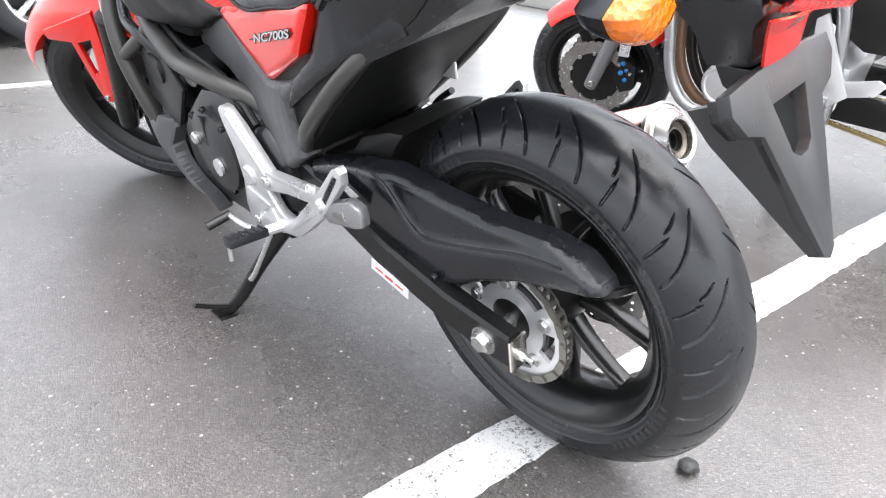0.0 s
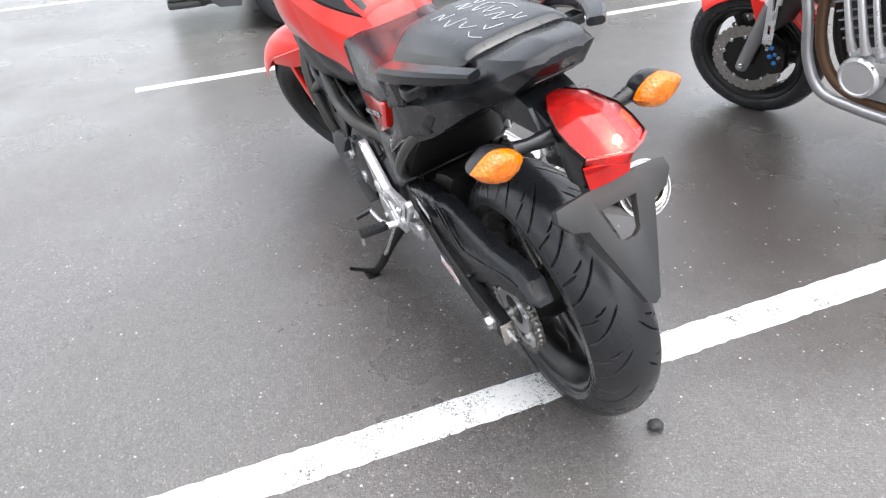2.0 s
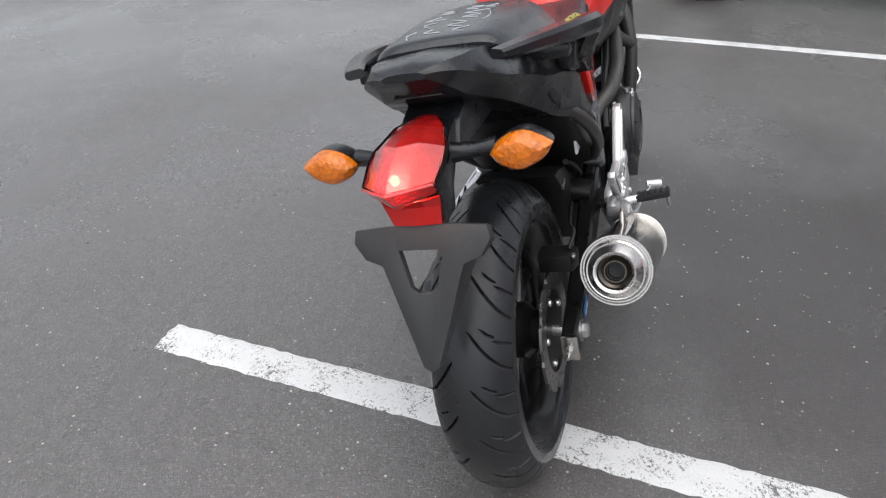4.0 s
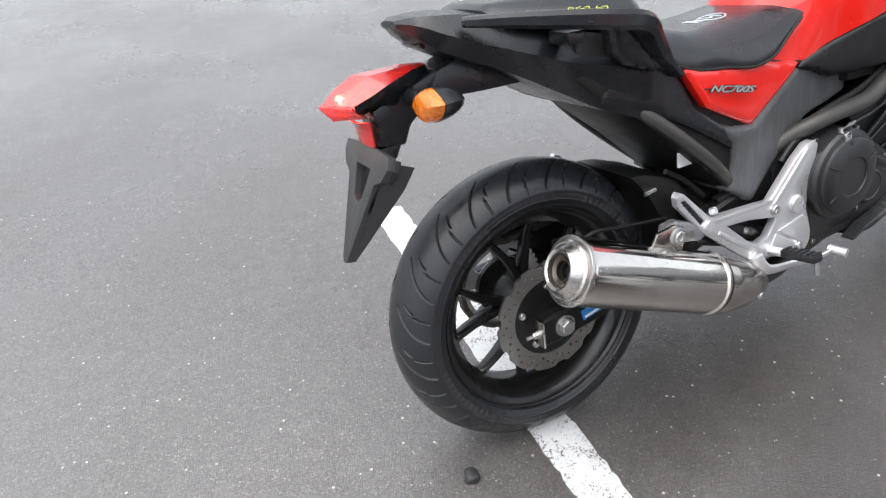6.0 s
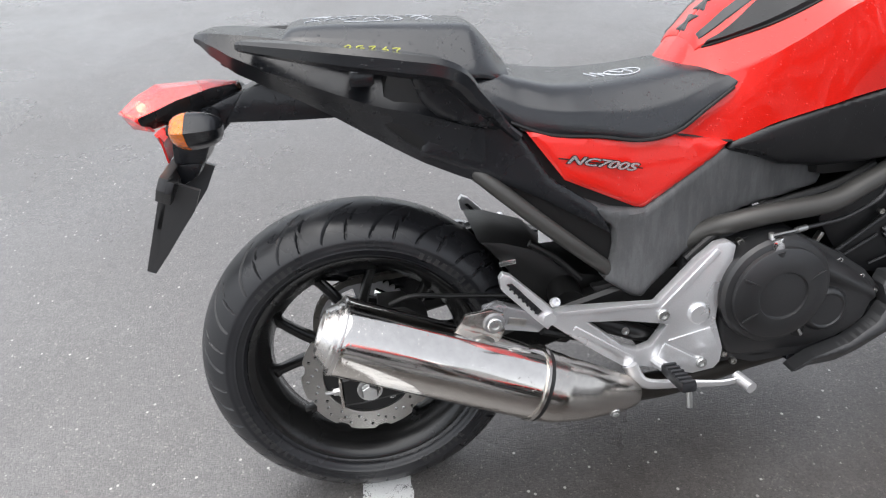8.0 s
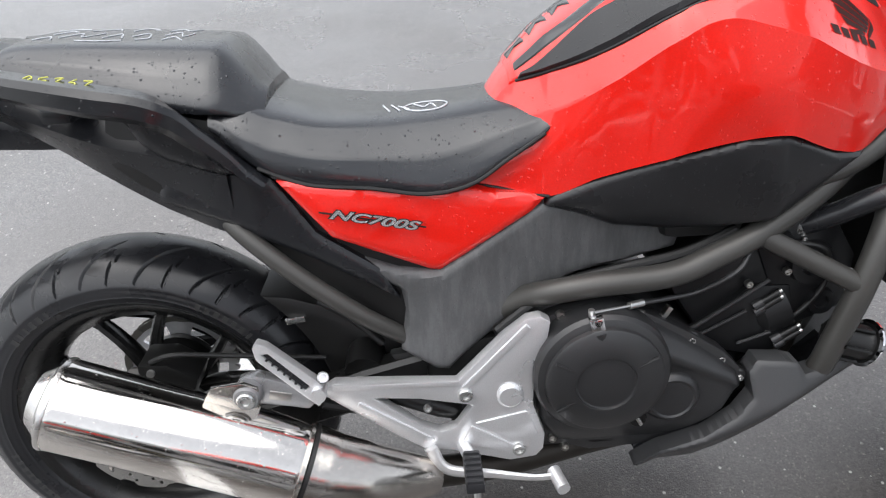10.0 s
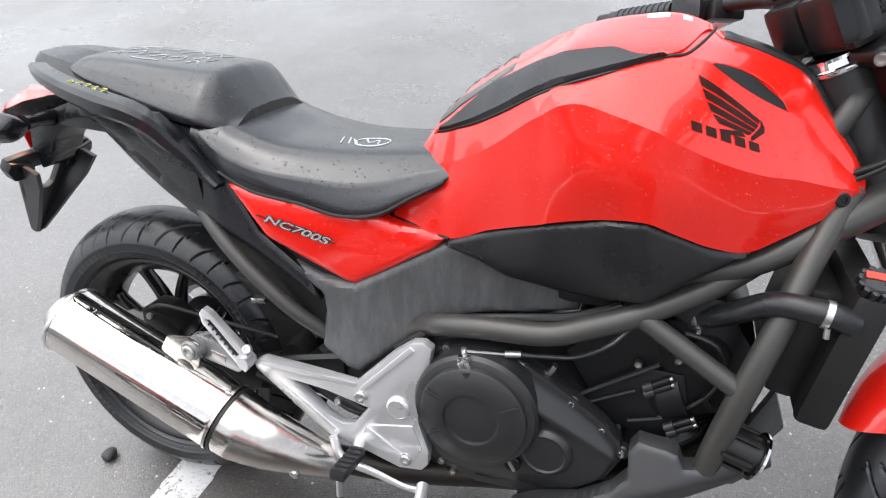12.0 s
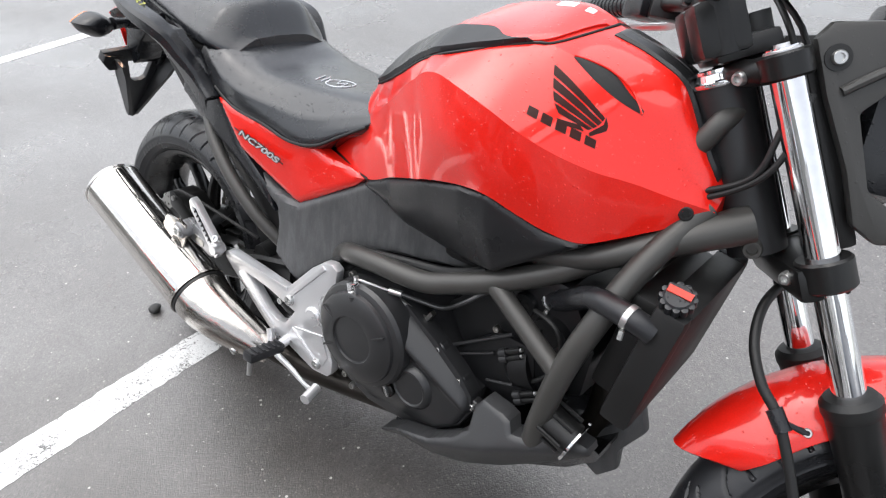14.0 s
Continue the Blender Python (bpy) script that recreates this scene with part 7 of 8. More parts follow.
FB = HD2 + FW2 * 0.04 + UP2 * 0.30
w2 = part("front_wheel", f2(revolve([(0.02, -0.07), (0.04, -0.06), (0.04, 0.06), (0.02, 0.07)], FB, (0, 1, 0), 28)), M_black, bike_b)
part("tyre", f2(tyre_bm(FB, 0.295, 0.116, 0.219, 2, 360, 20)), M_rubber, w2, "black front tyre")
part("rim", f2(rim_bm(FB, 0.218, 0.100)), M_black, w2, "black cast rim")
for _k in range(3):
    part("spoke", f2(spoke_bm(FB, 2 * math.pi * _k / 3 + 0.4, 0.035, 0.190, 0.0, 0.026, 0.020, 0.016, 0.012)), M_black, w2)
for _s in (-1, 1):
    part("brake_disc", f2(disc_bm(FB, 0.155, 0.105, _s * 0.075, 0.005, 30, 2)), M_disc, w2, "drilled brake disc")
    part("disc_carrier", f2(revolve([(0.03, _s * 0.07), (0.108, _s * 0.073), (0.108, _s * 0.068), (0.03, _s * 0.06)], FB, (0, 1, 0), 28)), M_black, w2)
    for _k in range(10):
        _a = 2 * math.pi * _k / 10
        part("disc_rivet", f2(bolt_mesh(FB + Vector((0.104 * math.sin(_a), _s * 0.076, 0.104 * math.cos(_a))), (0, _s, 0), 0.008)), M_zinc, w2)
    fk = part("fork_leg", f2(tube([leg2(0.27, _s * 0.10), leg2(0.32, _s * 0.10), leg2(0.60, _s * 0.10)], [0.026, 0.028, 0.029], 20, False)), M_forkgrey, bike_b, "grey fork leg")
    part("stanchion", f2(tube([leg2(0.60, _s * 0.10), leg2(1.02, _s * 0.10)], 0.0205, 20, False)), M_chrome, fk)
    part("axle_bolt", f2(bolt_mesh(leg2(0.30, _s * 0.128), (0, _s, 0), 0.013, 0.010)), M_zinc, fk)
    cp = part("front_caliper", f2(plate([(FB.x - 0.175, FB.z + 0.07), (FB.x - 0.11, FB.z + 0.13), (FB.x - 0.085, FB.z + 0.03), (FB.x - 0.11, FB.z - 0.04), (FB.x - 0.17, FB.z - 0.02)], _s * 0.115, _s * 0.06, 0.010)), M_black, bike_b, "black caliper with blue pistons caps")
    for _x, _z, _r in ((-0.128, 0.090, 0.009), (-0.140, 0.062, 0.007), (-0.118, 0.050, 0.010), (-0.134, 0.022, 0.009)):
        part("caliper_cap", f2(revolve([(_r, 0.0), (_r, 0.006), (_r * 0.6, 0.009), (0.0005, 0.009)], FB + Vector((_x, _s * 0.114, _z)), (0, _s, 0), 18)), M_blue, cp, "blue anodised cap")
    for _x, _z in ((-0.155, 0.050), (-0.110, 0.085)):
        part("caliper_bolt", f2(bolt_mesh(FB + Vector((_x, _s * 0.115, _z)), (0, _s, 0), 0.008, 0.008)), M_zinc, cp)
_b = bmesh.new()
_lo = []
for _i in range(21):
    _a = radians(48 + 100 * _i / 20)
    _lo.append([FB + Vector(((0.322 - 0.05 * abs(q) ** 2.4 - t) * math.cos(_a), 0.075 * q, (0.322 - 0.05 * abs(q) ** 2.4 - t) * math.sin(_a))) for t, qs in ((0, (-1, -0.7, -0.35, 0, 0.35, 0.7, 1)), (0.003, (1, 0.7, 0.35, 0, -0.35, -0.7, -1))) for q in qs])
rings(_b, _lo)
fen2 = part("front_mudguard", f2(_b), M_red, bike_b, "red front mudguard", smooth=60)
for _s in (-1, 1):
    part("guard_arm", f2(plate([(FB.x - 0.19, FB.z + 0.24), (FB.x - 0.03, FB.z + 0.29), (FB.x - 0.05, FB.z + 0.17), (FB.x - 0.12, FB.z + 0.14)], _s * 0.088, _s * 0.070, 0.004)), M_red, fen2)
part("lower_yoke", f2(box(HD2 + FW2 * 0.02 + UP2 * 0.74, (0.07, 0.24, 0.045), 0.01, Matrix.Rotation(-RK2, 4, "Y"))), M_black, bike_b)
part("upper_yoke", f2(box(HD2 + FW2 * 0.02 + UP2 * 1.0, (0.07, 0.24, 0.03), 0.01, Matrix.Rotation(-RK2, 4, "Y"))), M_black, bike_b)
part("head_tube", tube([HD2 + UP2 * 0.74, HD2 + UP2 * 0.99], 0.034, 20, False), M_black, bike_b)
part("handlebar", f2(tube([HD2 + UP2 * 1.08 + Vector((-0.12, -0.36, 0.03)), HD2 + UP2 * 1.08 + Vector((0, -0.1, 0)), HD2 + UP2 * 1.08 + Vector((0, 0.1, 0)), HD2 + UP2 * 1.08 + Vector((-0.12, 0.36, 0.03))], 0.012, 12)), M_black, bike_b)
part("headlamp", f2(revolve([(0.03, -0.10), (0.07, -0.06), (0.09, 0.0), (0.092, 0.03), (0.0005, 0.04)], HD2 + FW2 * 0.14 + UP2 * 0.92, FW2, 32)), M_chrome, bike_b)
part("radiator", box((1.215, 0, 0.62), (0.05, 0.34, 0.30), 0.01, Matrix.Rotation(radians(-18), 4, "Y")), M_dark, bike_b)
# radiator guard: silver plate with slots
for _s in (-1, 1):
    part("radiator_guard", plate([(1.225, 0.43), (1.265, 0.43), (1.215, 0.80), (1.175, 0.80)], _s * 0.195, _s * 0.185, 0.003, [[(1.235 - 0.0135 * k * 1.5 - 0.004, 0.47 + 0.055 * k * 1.1), (1.252 - 0.0135 * k * 1.5 - 0.004, 0.47 + 0.055 * k * 1.1), (1.247 - 0.0135 * k * 1.5 - 0.004, 0.505 + 0.055 * k * 1.1), (1.230 - 0.0135 * k * 1.5 - 0.004, 0.505 + 0.055 * k * 1.1)] for k in range(5)]), M_alu, bike_b, "silver slotted radiator guard")
en2 = part("engine", plate([(0.62, 0.30), (0.60, 0.46), (0.74, 0.50), (0.92, 0.50), (1.04, 0.44), (1.06, 0.32), (0.98, 0.25), (0.70, 0.25)], -0.165, 0.165, 0.03), M_alu, bike_b, "bare silver four-cylinder engine")
part("cylinder_block", plate([(0.84, 0.48), (1.03, 0.43), (1.10, 0.66), (0.92, 0.71)], -0.17, 0.17, 0.015), M_engine, en2)
en2.location = (-0.115, 0.0, 0.045)
for _x, _r in ((0.905, 0.012), (0.955, 0.0145), (1.005, 0.013)):
    wt = part("water_tube", tube([(_x, 0.205, 0.45), (_x + 0.006, 0.222, 0.52), (_x + 0.030, 0.222, 0.64), (_x + 0.055, 0.205, 0.72)], [_r * 1.25, _r, _r * 0.85, _r], 18), M_alu, en2, "silver cast cylinder rib")
    part("tube_bolt", bolt_mesh((_x + 0.058, 0.222, 0.735), (0.2, 0.6, 0.8), 0.009, 0.012), M_zinc, wt)
    part("tube_flange", revolve([(_r * 1.5, 0.0), (_r * 1.5, 0.014), (_r, 0.018)], (_x + 0.050, 0.206, 0.70), (0.3, -0.1, 0.95), 22), M_alu, wt)
for _k in range(7):
    part("cylinder_fin", box((0.965 + 0.011 * _k, 0.168, 0.50 + 0.030 * _k), (0.185, 0.050, 0.007), 0.002, Matrix.Rotation(radians(16), 4, "Y")), M_satin, en2)
part("head_cap", revolve([(0.034, 0.0), (0.034, 0.012), (0.026, 0.018), (0.0005, 0.018)], (0.985, 0.198, 0.745), (0, 1, 0), 28), M_alu, en2)
part("cylinder_head", plate([(0.91, 0.70), (1.11, 0.65), (1.13, 0.74), (1.09, 0.79), (0.95, 0.81), (0.90, 0.77)], -0.20, 0.20, 0.02), M_alu, en2)
part("generator_cover", revolve([(0.075, 0.0), (0.075, 0.03), (0.066, 0.042), (0.060, 0.042), (0.056, 0.038), (0.0005, 0.040)], (0.973, 0.175, 0.352), (0, 1, 0), 44), M_alu, en2, "round silver generator cover")
for _k in range(4):
    _a = radians(45 + 90 * _k)
    part("cover_bolt", bolt_mesh((0.973 + 0.068 * math.sin(_a), 0.208, 0.352 + 0.068 * math.cos(_a)), (0, 1, 0), 0.008), M_zinc, en2)
part("gear_cover", plate([(0.66, 0.33), (0.65, 0.42), (0.70, 0.47), (0.80, 0.45), (0.84, 0.38), (0.80, 0.31), (0.72, 0.30)], 0.15, 0.195, 0.012), M_alu, en2, "cast silver gearbox cover")
part("clutch_side_cover", revolve([(0.062, 0.0), (0.062, 0.03), (0.054, 0.040), (0.0005, 0.043)], (0.810, 0.165, 0.388), (0, 1, 0), 8), M_alu, en2, "faceted silver cover")
part("cover_neck", box((0.88, 0.18, 0.40), (0.10, 0.05, 0.05), 0.012), M_alu, en2)
part("starter_motor", tube([(0.83, 0.06, 0.50), (0.83, 0.17, 0.50)], 0.036, 24, False), M_engine, en2)
part("gear_ring", revolve([(0.035, 0.0), (0.033, 0.008), (0.025, 0.009), (0.0005, 0.006)], (0.736, 0.194, 0.388), (0, 1, 0), 28), M_alu, en2)
for _k in range(4):
    part("intake_horn", tube([(0.90, -0.15 + 0.1 * _k, 0.72), (0.82, -0.15 + 0.1 * _k, 0.75)], 0.026, 18, False), M_alu if _k % 2 else M_dark, en2)
    part("down_pipe", tube([(1.10, -0.15 + 0.1 * _k, 0.68), (1.155, -0.15 + 0.1 * _k, 0.60), (1.165, -0.14 + 0.095 * _k, 0.42), (1.11, -0.12 + 0.085 * _k, 0.285), (0.99, -0.10 + 0.075 * _k, 0.225), (0.72, -0.08 + 0.065 * _k, 0.21)], 0.0205, 16), M_rust if _k == 3 else M_soot, en2, "curved heat-stained exhaust pipe")
part("carburettor", box((0.80, 0.15, 0.70), (0.10, 0.06, 0.09), 0.012), M_alu, en2)
part("carburettor_top", revolve([(0.03, 0), (0.03, 0.03), (0.0005, 0.034)], (0.80, 0.15, 0.745), (0, 0, 1), 20), M_alu, en2)
part("air_box", box((0.725, 0, 0.675), (0.22, 0.40, 0.19), 0.04), M_dark, bike_b)
for _s in (-1, 1):
    part("frame_rail", tube([(1.24, _s * 0.06, 0.86), (1.05, _s * 0.18, 0.88), (0.70, _s * 0.20, 0.86), (0.56, _s * 0.19, 0.74), (0.53, _s * 0.17, 0.50), (0.54, _s * 0.16, 0.32)], 0.021, 18), M_satin, bike_b, "satin grey frame tube")
    part("cradle_tube", tube([(1.20, _s * 0.06, 0.84), (1.12, _s * 0.17, 0.74), (1.068, _s * 0.205, 0.60), (1.050, _s * 0.212, 0.43), (0.985, _s * 0.214, 0.315), (0.85, _s * 0.212, 0.285), (0.70, _s * 0.205, 0.272)], 0.0195, 18), M_satin, bike_b, "worn bright frame cradle tube")
    part("cradle_end", tube([(0.705, _s * 0.205, 0.272), (0.60, _s * 0.19, 0.275)], 0.027, 8, False), M_alu, bike_b)
    pb = part("foot_plate", plate([(0.52, 0.40), (0.47, 0.44), (0.525, 0.56), (0.575, 0.68), (0.605, 0.66), (0.60, 0.52), (0.585, 0.42)], _s * 0.225, _s * 0.205, 0.006), M_alu, bike_b, "cast silver foot-rest plate")
    for _x, _z in ((0.545, 0.52), (0.576, 0.59)):
        part("plate_bolt", bolt_mesh((_x, _s * 0.226, _z), (0, _s, 0), 0.011), M_zinc, pb)
    part("plate_arm", plate([(0.51, 0.43), (0.40, 0.455), (0.375, 0.49), (0.40, 0.505), (0.53, 0.475)], _s * 0.222, _s * 0.208, 0.004), M_alu, pb)
    part("foot_rest", tube([(0.545, _s * 0.22, 0.405), (0.54, _s * 0.32, 0.40)], 0.013, 12, False), M_rubber, pb)
    part("rest_hinge", box((0.545, _s * 0.235, 0.41), (0.045, 0.03, 0.035), 0.006), M_satin, pb)
    part("side_cover", plate([(0.34, 0.62), (0.36, 0.73), (0.60, 0.74), (0.575, 0.64), (0.47, 0.565), (0.40, 0.56)], _s * 0.185, _s * 0.13, 0.02), M_black, bike_b, "glossy black side cover")
part("fuel_tank", body([(0.60, [(0, 0.90), (0.06, 0.89), (0.10, 0.86), (0.08, 0.84), (0, 0.83)]), (0.75, [(0, 1.0), (0.09, 0.98), (0.15, 0.92), (0.14, 0.86), (0, 0.84)]), (0.95, [(0, 1.06), (0.10, 1.04), (0.18, 0.96), (0.17, 0.88), (0, 0.85)]), (1.10, [(0, 1.05), (0.09, 1.03), (0.16, 0.96), (0.15, 0.89), (0, 0.86)]), (1.19, [(0, 0.98), (0.05, 0.97), (0.09, 0.94), (0.08, 0.90), (0, 0.88)])], 30, 20)[0], M_red, bike_b, "red fuel tank", smooth=60)
part("seat", body([(-0.10, [(0, 0.86), (0.06, 0.86), (0.10, 0.84), (0.08, 0.80), (0, 0.80)]), (0.2, [(0, 0.86), (0.09, 0.855), (0.14, 0.82), (0.12, 0.77), (0, 0.77)]), (0.45, [(0, 0.80), (0.10, 0.795), (0.15, 0.77), (0.13, 0.73), (0, 0.73)]), (0.62, [(0, 0.84), (0.08, 0.83), (0.12, 0.80), (0.10, 0.77), (0, 0.77)])], 24, 16)[0], M_seat, bike_b, "black seat", smooth=60)
part("tail", body([(-0.30, [(0, 0.88), (0.03, 0.875), (0.05, 0.86), (0.03, 0.84), (0, 0.84)]), (-0.1, [(0, 0.85), (0.08, 0.845), (0.12, 0.81), (0.10, 0.76), (0, 0.76)]), (0.3, [(0, 0.78), (0.10, 0.775), (0.15, 0.74), (0.13, 0.66), (0, 0.66)])], 20, 14)[0], M_red, bike_b, "red tail fairing", smooth=60)
rw2 = part("rear_wheel", revolve([(0.03, -0.08), (0.05, -0.07), (0.05, 0.07), (0.03, 0.08)], (0, 0, 0.31), (0, 1, 0), 28), M_black, bike_b)
part("tyre", tyre_bm((0, 0, 0.31), 0.31, 0.155, 0.219, 4, 300, 20), M_rubber, rw2)
part("rim", rim_bm((0, 0, 0.31), 0.222, 0.12), M_alu, rw2)
for _k in range(3):
    part("spoke", spoke_bm((0, 0, 0.31), 2 * math.pi * _k / 3, 0.045, 0.190, 0.0, 0.026, 0.02, 0.016, 0.012), M_alu, rw2)
for _s in (-1, 1):
    part("swing_arm", plate([(0.53, 0.335), (0.53, 0.43), (0.40, 0.42), (0.02, 0.345), (-0.05, 0.335), (-0.05, 0.285), (0.02, 0.28), (0.35, 0.325)], _s * 0.158, _s * 0.126, 0.008), M_black, bike_b, "black box-section swing arm")
    part("shock", tube([(0.10, _s * 0.16, 0.36), (0.22, _s * 0.15, 0.70)], 0.022, 14, False), M_dark, bike_b)
ch2 = part("chain", plate([(0.60, 0.36), (0.61, 0.36), (0.61, 0.365), (0.60, 0.365)], 0.11, 0.114, 0), M_gold, bike_b, "gold drive chain")
chain(ch2, [(0.10 * math.cos(radians(a)), 0.31 + 0.10 * math.sin(radians(a))) for a in range(80, 281, 12)] + [(0.64 + 0.04 * math.cos(radians(a)), 0.37 + 0.04 * math.sin(radians(a))) for a in range(-80, 81, 20)], 0.118, M_gold)
part("muffler", tube([(0.55, -0.17, 0.24), (0.3, -0.20, 0.28), (-0.25, -0.22, 0.36)], [0.03, 0.05, 0.055], 28), M_steel, bike_b)
ss2 = part("side_stand", tube([(0.565, 0.165, 0.285), (0.585, 0.205, 0.18), (0.613, 0.253, 0.072)], [0.019, 0.018, 0.015], 14), M_black, bike_b, "black side stand resting on the asphalt")
part("stand_foot", box((0.615, 0.262, 0.062), (0.055, 0.045, 0.008), 0.002, Matrix.Rotation(radians(12), 4, "X")), M_black, ss2)
part("stand_prong", tube([(0.590, 0.215, 0.155), (0.545, 0.235, 0.135), (0.49, 0.250, 0.126)], 0.008, 10), M_black, ss2)

# ---- parked grey car on the far side of the bay line ----
car = root("car", Matrix.Translation((4.00, -0.19, 0.0)), "grey metallic car parked side-on with silver alloy wheels", "car")
# own axes: x away from the walk, y forward, with the front axle at y = 0


def car_section(y):
    """Half widths and heights of the body at a place along it."""
    hood = 0.80 + 0.16 * min(1, max(0, (0.85 - y) / 1.3))
    nose = 1 - max(0, (y - 0.25) / 0.6) ** 2.2 * 0.34 if y > 0.25 else 1
    top = hood if y > -0.55 else hood + min(0.56, (-0.55 - y) * 0.62)
    if y < -2.6:
        top = 0.96 + 0.56 * max(0, 1 - (-2.6 - y) / 0.9) ** 0.8
    return nose, top


_b = bmesh.new()
_lo = []
for _i in range(61):
    _y = 0.82 - 4.30 * _i / 60
    _ns, _tp = car_section(_y)
    _hw = 0.86 * _ns * (1 if _y > -3.2 else 1 - (-3.2 - _y) * 0.15)
    _cab = _tp > 1.0
    _bt = 0.19 + (0.05 if _y > 0.6 else 0)
    for _wy in (0.0, -2.62):
        _d = abs(_y - _wy)
        if _d < 0.37:
            _bt = max(_bt, 0.31 + math.sqrt(0.37 ** 2 - _d ** 2) * 1.0)
    _sh = min(_tp - 0.02, 0.86)
    _half = [(_hw * 0.96, _bt), (_hw * 0.995, max(_bt + 0.01, 0.36)), (_hw, max(_bt + 0.02, 0.55)), (_hw * 0.985, max(_bt + 0.03, 0.74)), (_hw * 0.93, _sh), (_hw * (0.80 if _cab else 0.80), _tp - (0.06 if _cab else 0.03)), (_hw * 0.55, _tp), (0.0, _tp + 0.02)]
    _lo.append([Vector((0.86 - a, _y, z)) for a, z in _half] + [Vector((0.86 + a, _y, z)) for a, z in reversed(_half[:-1])])
rings(_b, _lo)
part("body", _b, M_grey_car, car, "grey metallic bodywork", smooth=50)
part("underside", box((0.86, -1.35, 0.26), (1.5, 4.0, 0.10), 0.02), M_dark, car)
part("front_bumper", box((0.86, 0.80, 0.38), (1.36, 0.16, 0.30), 0.06), M_grey_car, car)
part("bumper_lip", box((0.86, 0.74, 0.215), (1.40, 0.26, 0.045), 0.018), M_carplastic, car, "dark plastic bumper lip")
part("sill", box((0.02, -1.31, 0.22), (0.06, 1.80, 0.07), 0.02), M_carplastic, car)
for _s in (0, 1):
    _x = 0.145 if _s == 0 else 1.575
    fg = part("fog_lamp", revolve([(0.06, -0.03), (0.06, 0.0), (0.05, 0.01), (0.0005, 0.012)], (_x + (0.06 if _s == 0 else -0.06), 0.70, 0.40), (-0.75 if _s == 0 else 0.75, 0.66, 0), 24), M_glass, car, "round fog lamp in a dark recess")
    part("fog_recess", box((_x + (0.085 if _s == 0 else -0.085), 0.69, 0.40), (0.10, 0.10, 0.13), 0.02, Matrix.Rotation(radians(-40 if _s else 40), 4, "Z")), M_carplastic, fg)
    part("headlight", box((_x + (0.10 if _s == 0 else -0.10), 0.62, 0.68), (0.22, 0.22, 0.12), 0.04), M_glass, car)
    part("arch_liner", box((_x + (0.20 if _s == 0 else -0.20), 0.0, 0.42), (0.30, 0.70, 0.46), 0.05), M_dark, car)
    part("arch_liner", box((_x + (0.20 if _s == 0 else -0.20), -2.62, 0.42), (0.30, 0.70, 0.46), 0.05), M_dark, car)
    part("window", box((0.20 if _s == 0 else 1.52, -1.75, 1.14), (0.05, 1.9, 0.34), 0.04, Matrix.Rotation(radians(14 if _s == 0 else -14), 4, "Y")), surface("dark_window_glass", 0.02, 0.06, 0, 0.1, 50, 0), car, "dark side window")


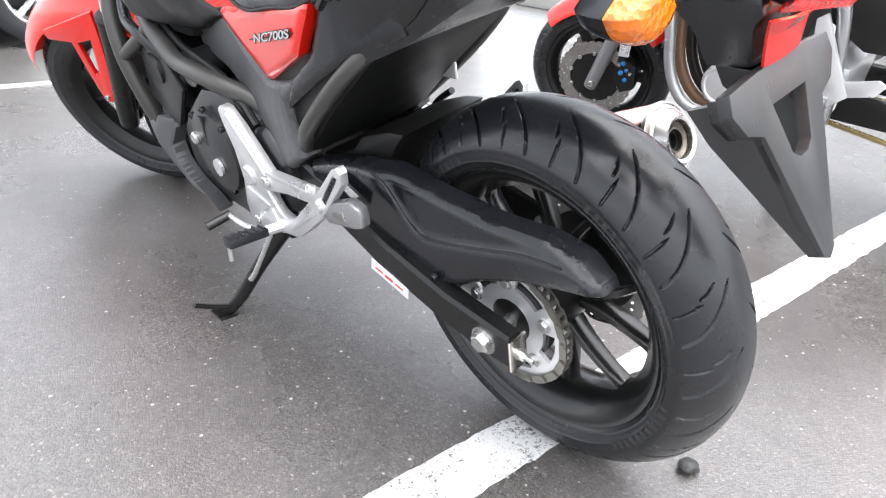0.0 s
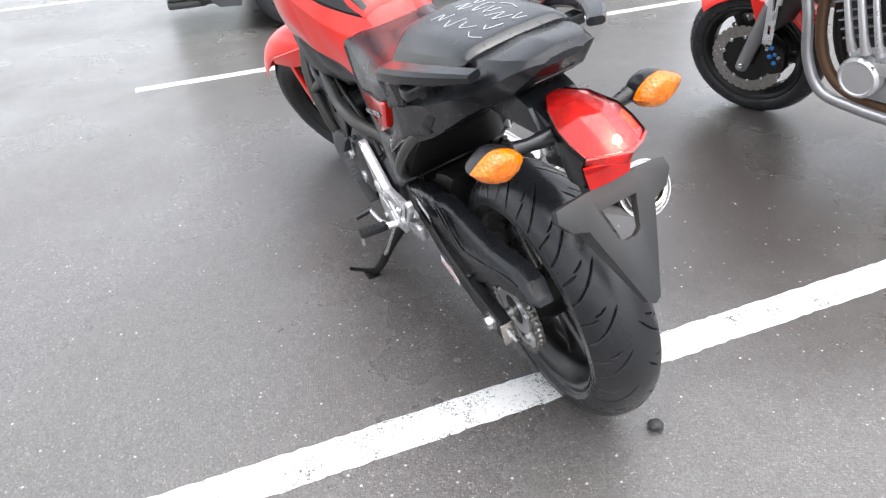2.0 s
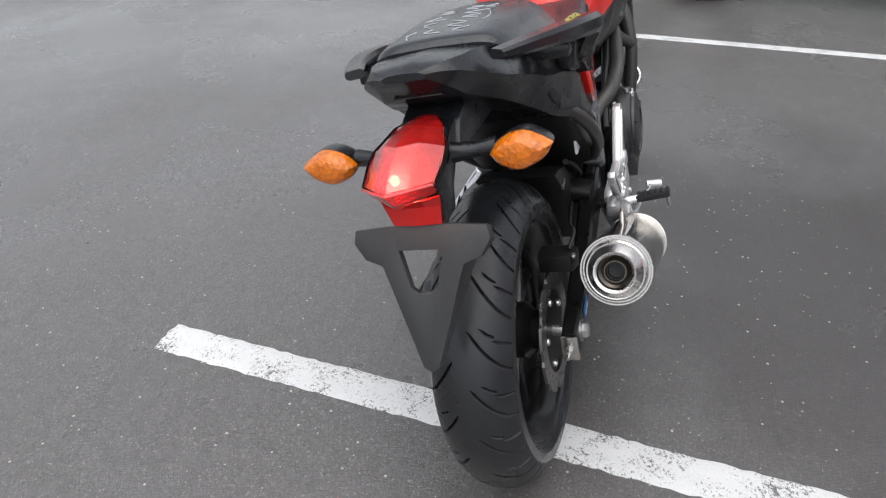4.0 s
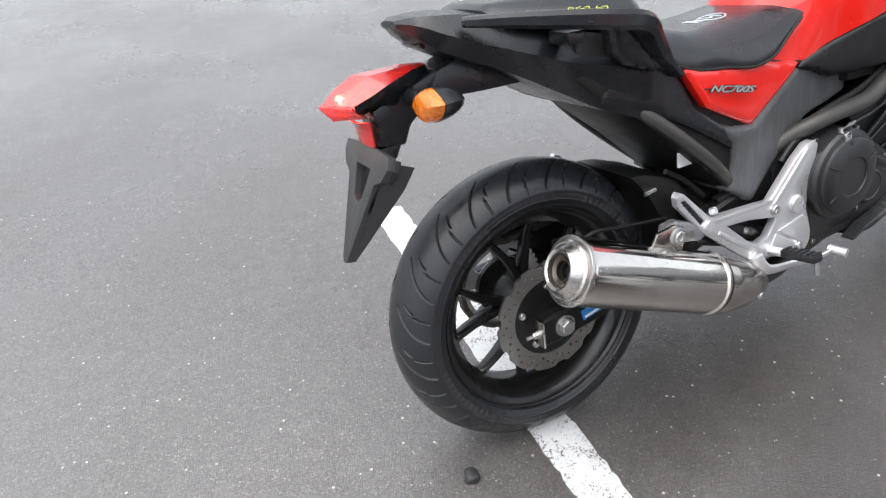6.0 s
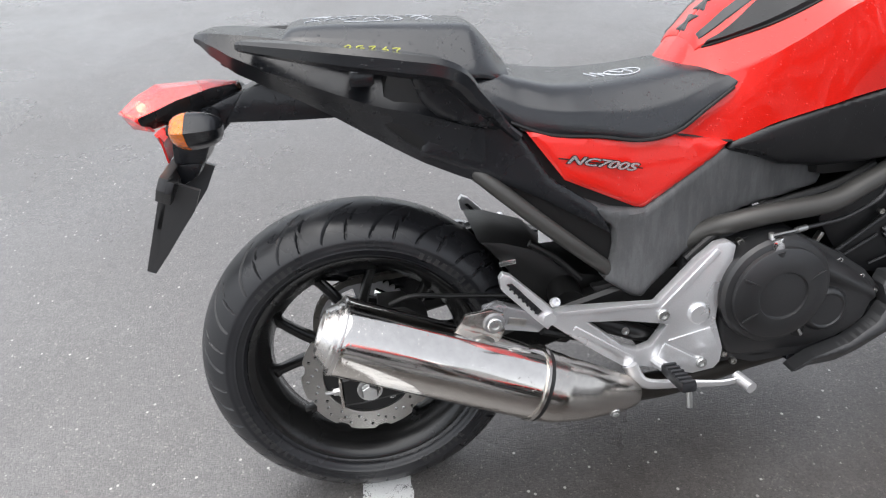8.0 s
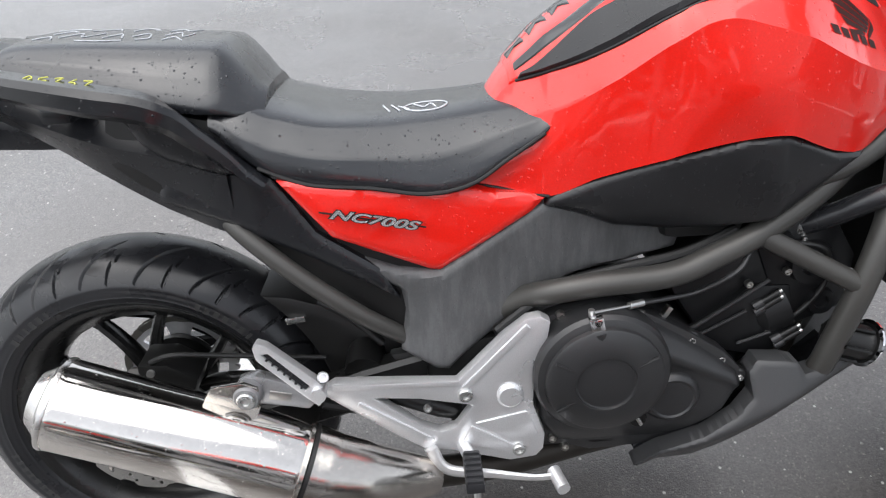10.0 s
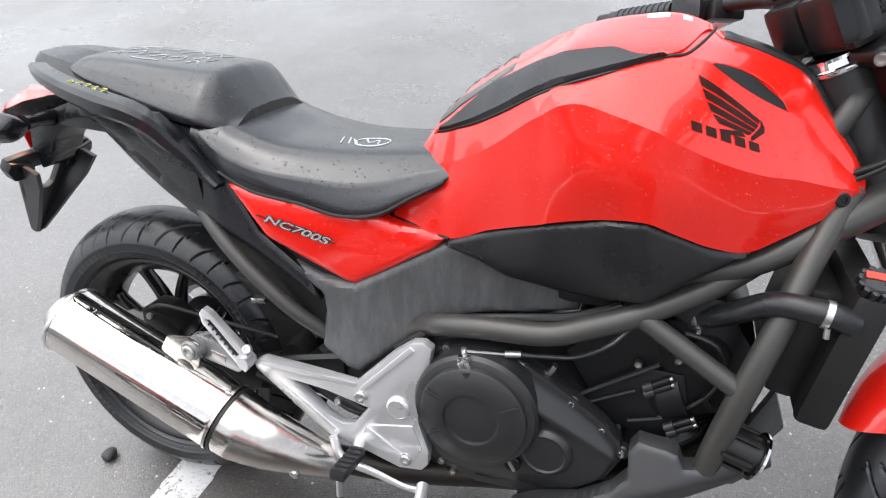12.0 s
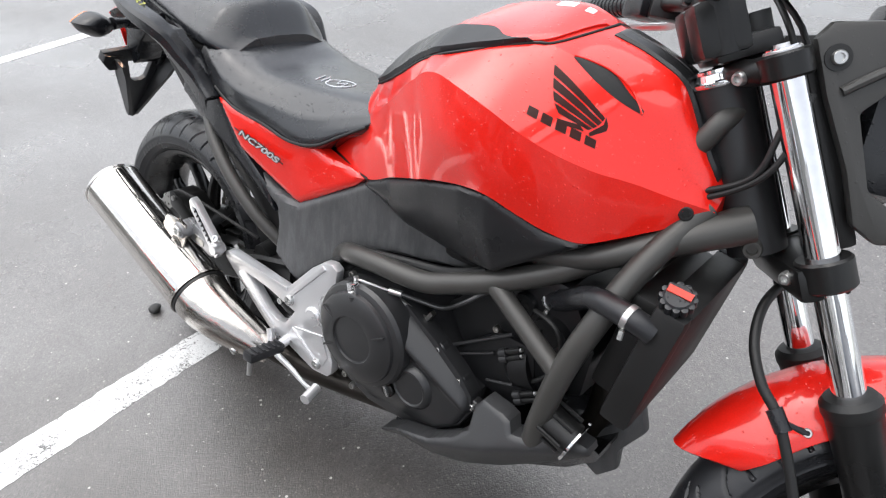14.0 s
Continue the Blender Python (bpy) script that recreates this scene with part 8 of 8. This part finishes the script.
def car_wheel(cx, cy, s):
    c = (cx, cy, 0.325)
    ax = (s, 0, 0)
    w = part("wheel", revolve([(0.0005, 0.075), (0.03, 0.075), (0.032, 0.07), (0.036, 0.05), (0.10, 0.03), (0.10, -0.08)], c, ax, 32), M_alu, car, "silver multi-spoke alloy wheel")
    part("tyre", revolve([(0.222, 0.085), (0.228, 0.102), (0.26, 0.112), (0.295, 0.106), (0.315, 0.092), (0.323, 0.06), (0.325, 0.0), (0.323, -0.06), (0.31, -0.095), (0.25, -0.105), (0.222, -0.09)], c, ax, 72, closed=True), M_rubber, w, "black car tyre")
    part("rim", revolve([(0.224, 0.09), (0.218, 0.094), (0.208, 0.088), (0.200, 0.06), (0.196, -0.08), (0.222, -0.09)], c, ax, 64, closed=True), M_alu, w, "silver alloy rim")
    part("brake_shade", revolve([(0.19, -0.03), (0.19, -0.04), (0.01, -0.04)], c, ax, 40), M_dark, w)
    for k in range(5):
        for h in (-1, 1):
            a0 = 2 * math.pi * k / 5 + h * 0.17
            bm = bmesh.new()
            lo = []
            for t in (0, 0.3, 0.7, 1.0):
                r = 0.035 + 0.172 * t
                ww = 0.013 + 0.004 * t
                ct, sd = Vector((0, math.sin(a0), math.cos(a0))), Vector((0, math.cos(a0), -math.sin(a0)))
                o = Vector(c) + ct * r + Vector((s * (0.062 + 0.016 * t), 0, 0))
                lo.append([o + sd * ww * p + Vector((s * q * 0.014, 0, 0)) for p, q in ((-1, -1), (1, -1), (1, 0.4), (0.6, 1), (-0.6, 1), (-1, 0.4))])
            rings(bm, lo)
            part("spoke", bm, M_alu, w)
    for k in range(5):
        a = 2 * math.pi * (k + 0.5) / 5
        part("wheel_nut", bolt_mesh((cx + s * 0.06, cy + 0.055 * math.sin(a), 0.325 + 0.055 * math.cos(a)), ax, 0.011, 0.01, hexa=True), M_zinc, w)


for _y in (0.0, -2.62):
    car_wheel(0.10, _y, -1)
    car_wheel(1.62, _y, 1)

# ---- white profiled sheet wall on a concrete foot beyond the far bay ----
_b = bmesh.new()
_n2 = 120
_top, _bot = [], []
for _i in range(_n2 + 1):
    _y = -5.2 - 0.10 * _i
    _x = (0.0, 0.0, 0.025, 0.025)[_i % 4]
    _bot.append(Vector((4.6 + 0.25 * (_y + 5.2) * -1 * 0.1 + _x, _y, 0.16)))
    _top.append(Vector((4.6 + 0.25 * (_y + 5.2) * -1 * 0.1 + _x, _y, 2.6)))
rings(_b, [_bot, _top], closed=False, caps=False)
bmesh.ops.solidify(_b, geom=_b.faces[:], thickness=0.03)
wall = tagged(part("wall_east", _b, M_wall, smooth=0), "white ribbed metal sheet wall", "wall", kind="structure")
# unseen wall, added to keep bright horizon out of the reflections
tagged(part("unseen_wall_south", box((-3.0, -15.0, 2.1), (26.0, 0.3, 4.2), 0.02), surface("unseen_wall_grey", (0.30, 0.30, 0.29), 0.8, 0, 0.2, 20, 0.2)), "unseen plain grey wall added to darken reflections", "wall", kind="structure")
tagged(part("kerb", box((4.9, -11.2, 0.075), (0.9, 12.0, 0.15), 0.02), M_kerb), "low concrete kerb below the wall", "kerb", kind="structure")
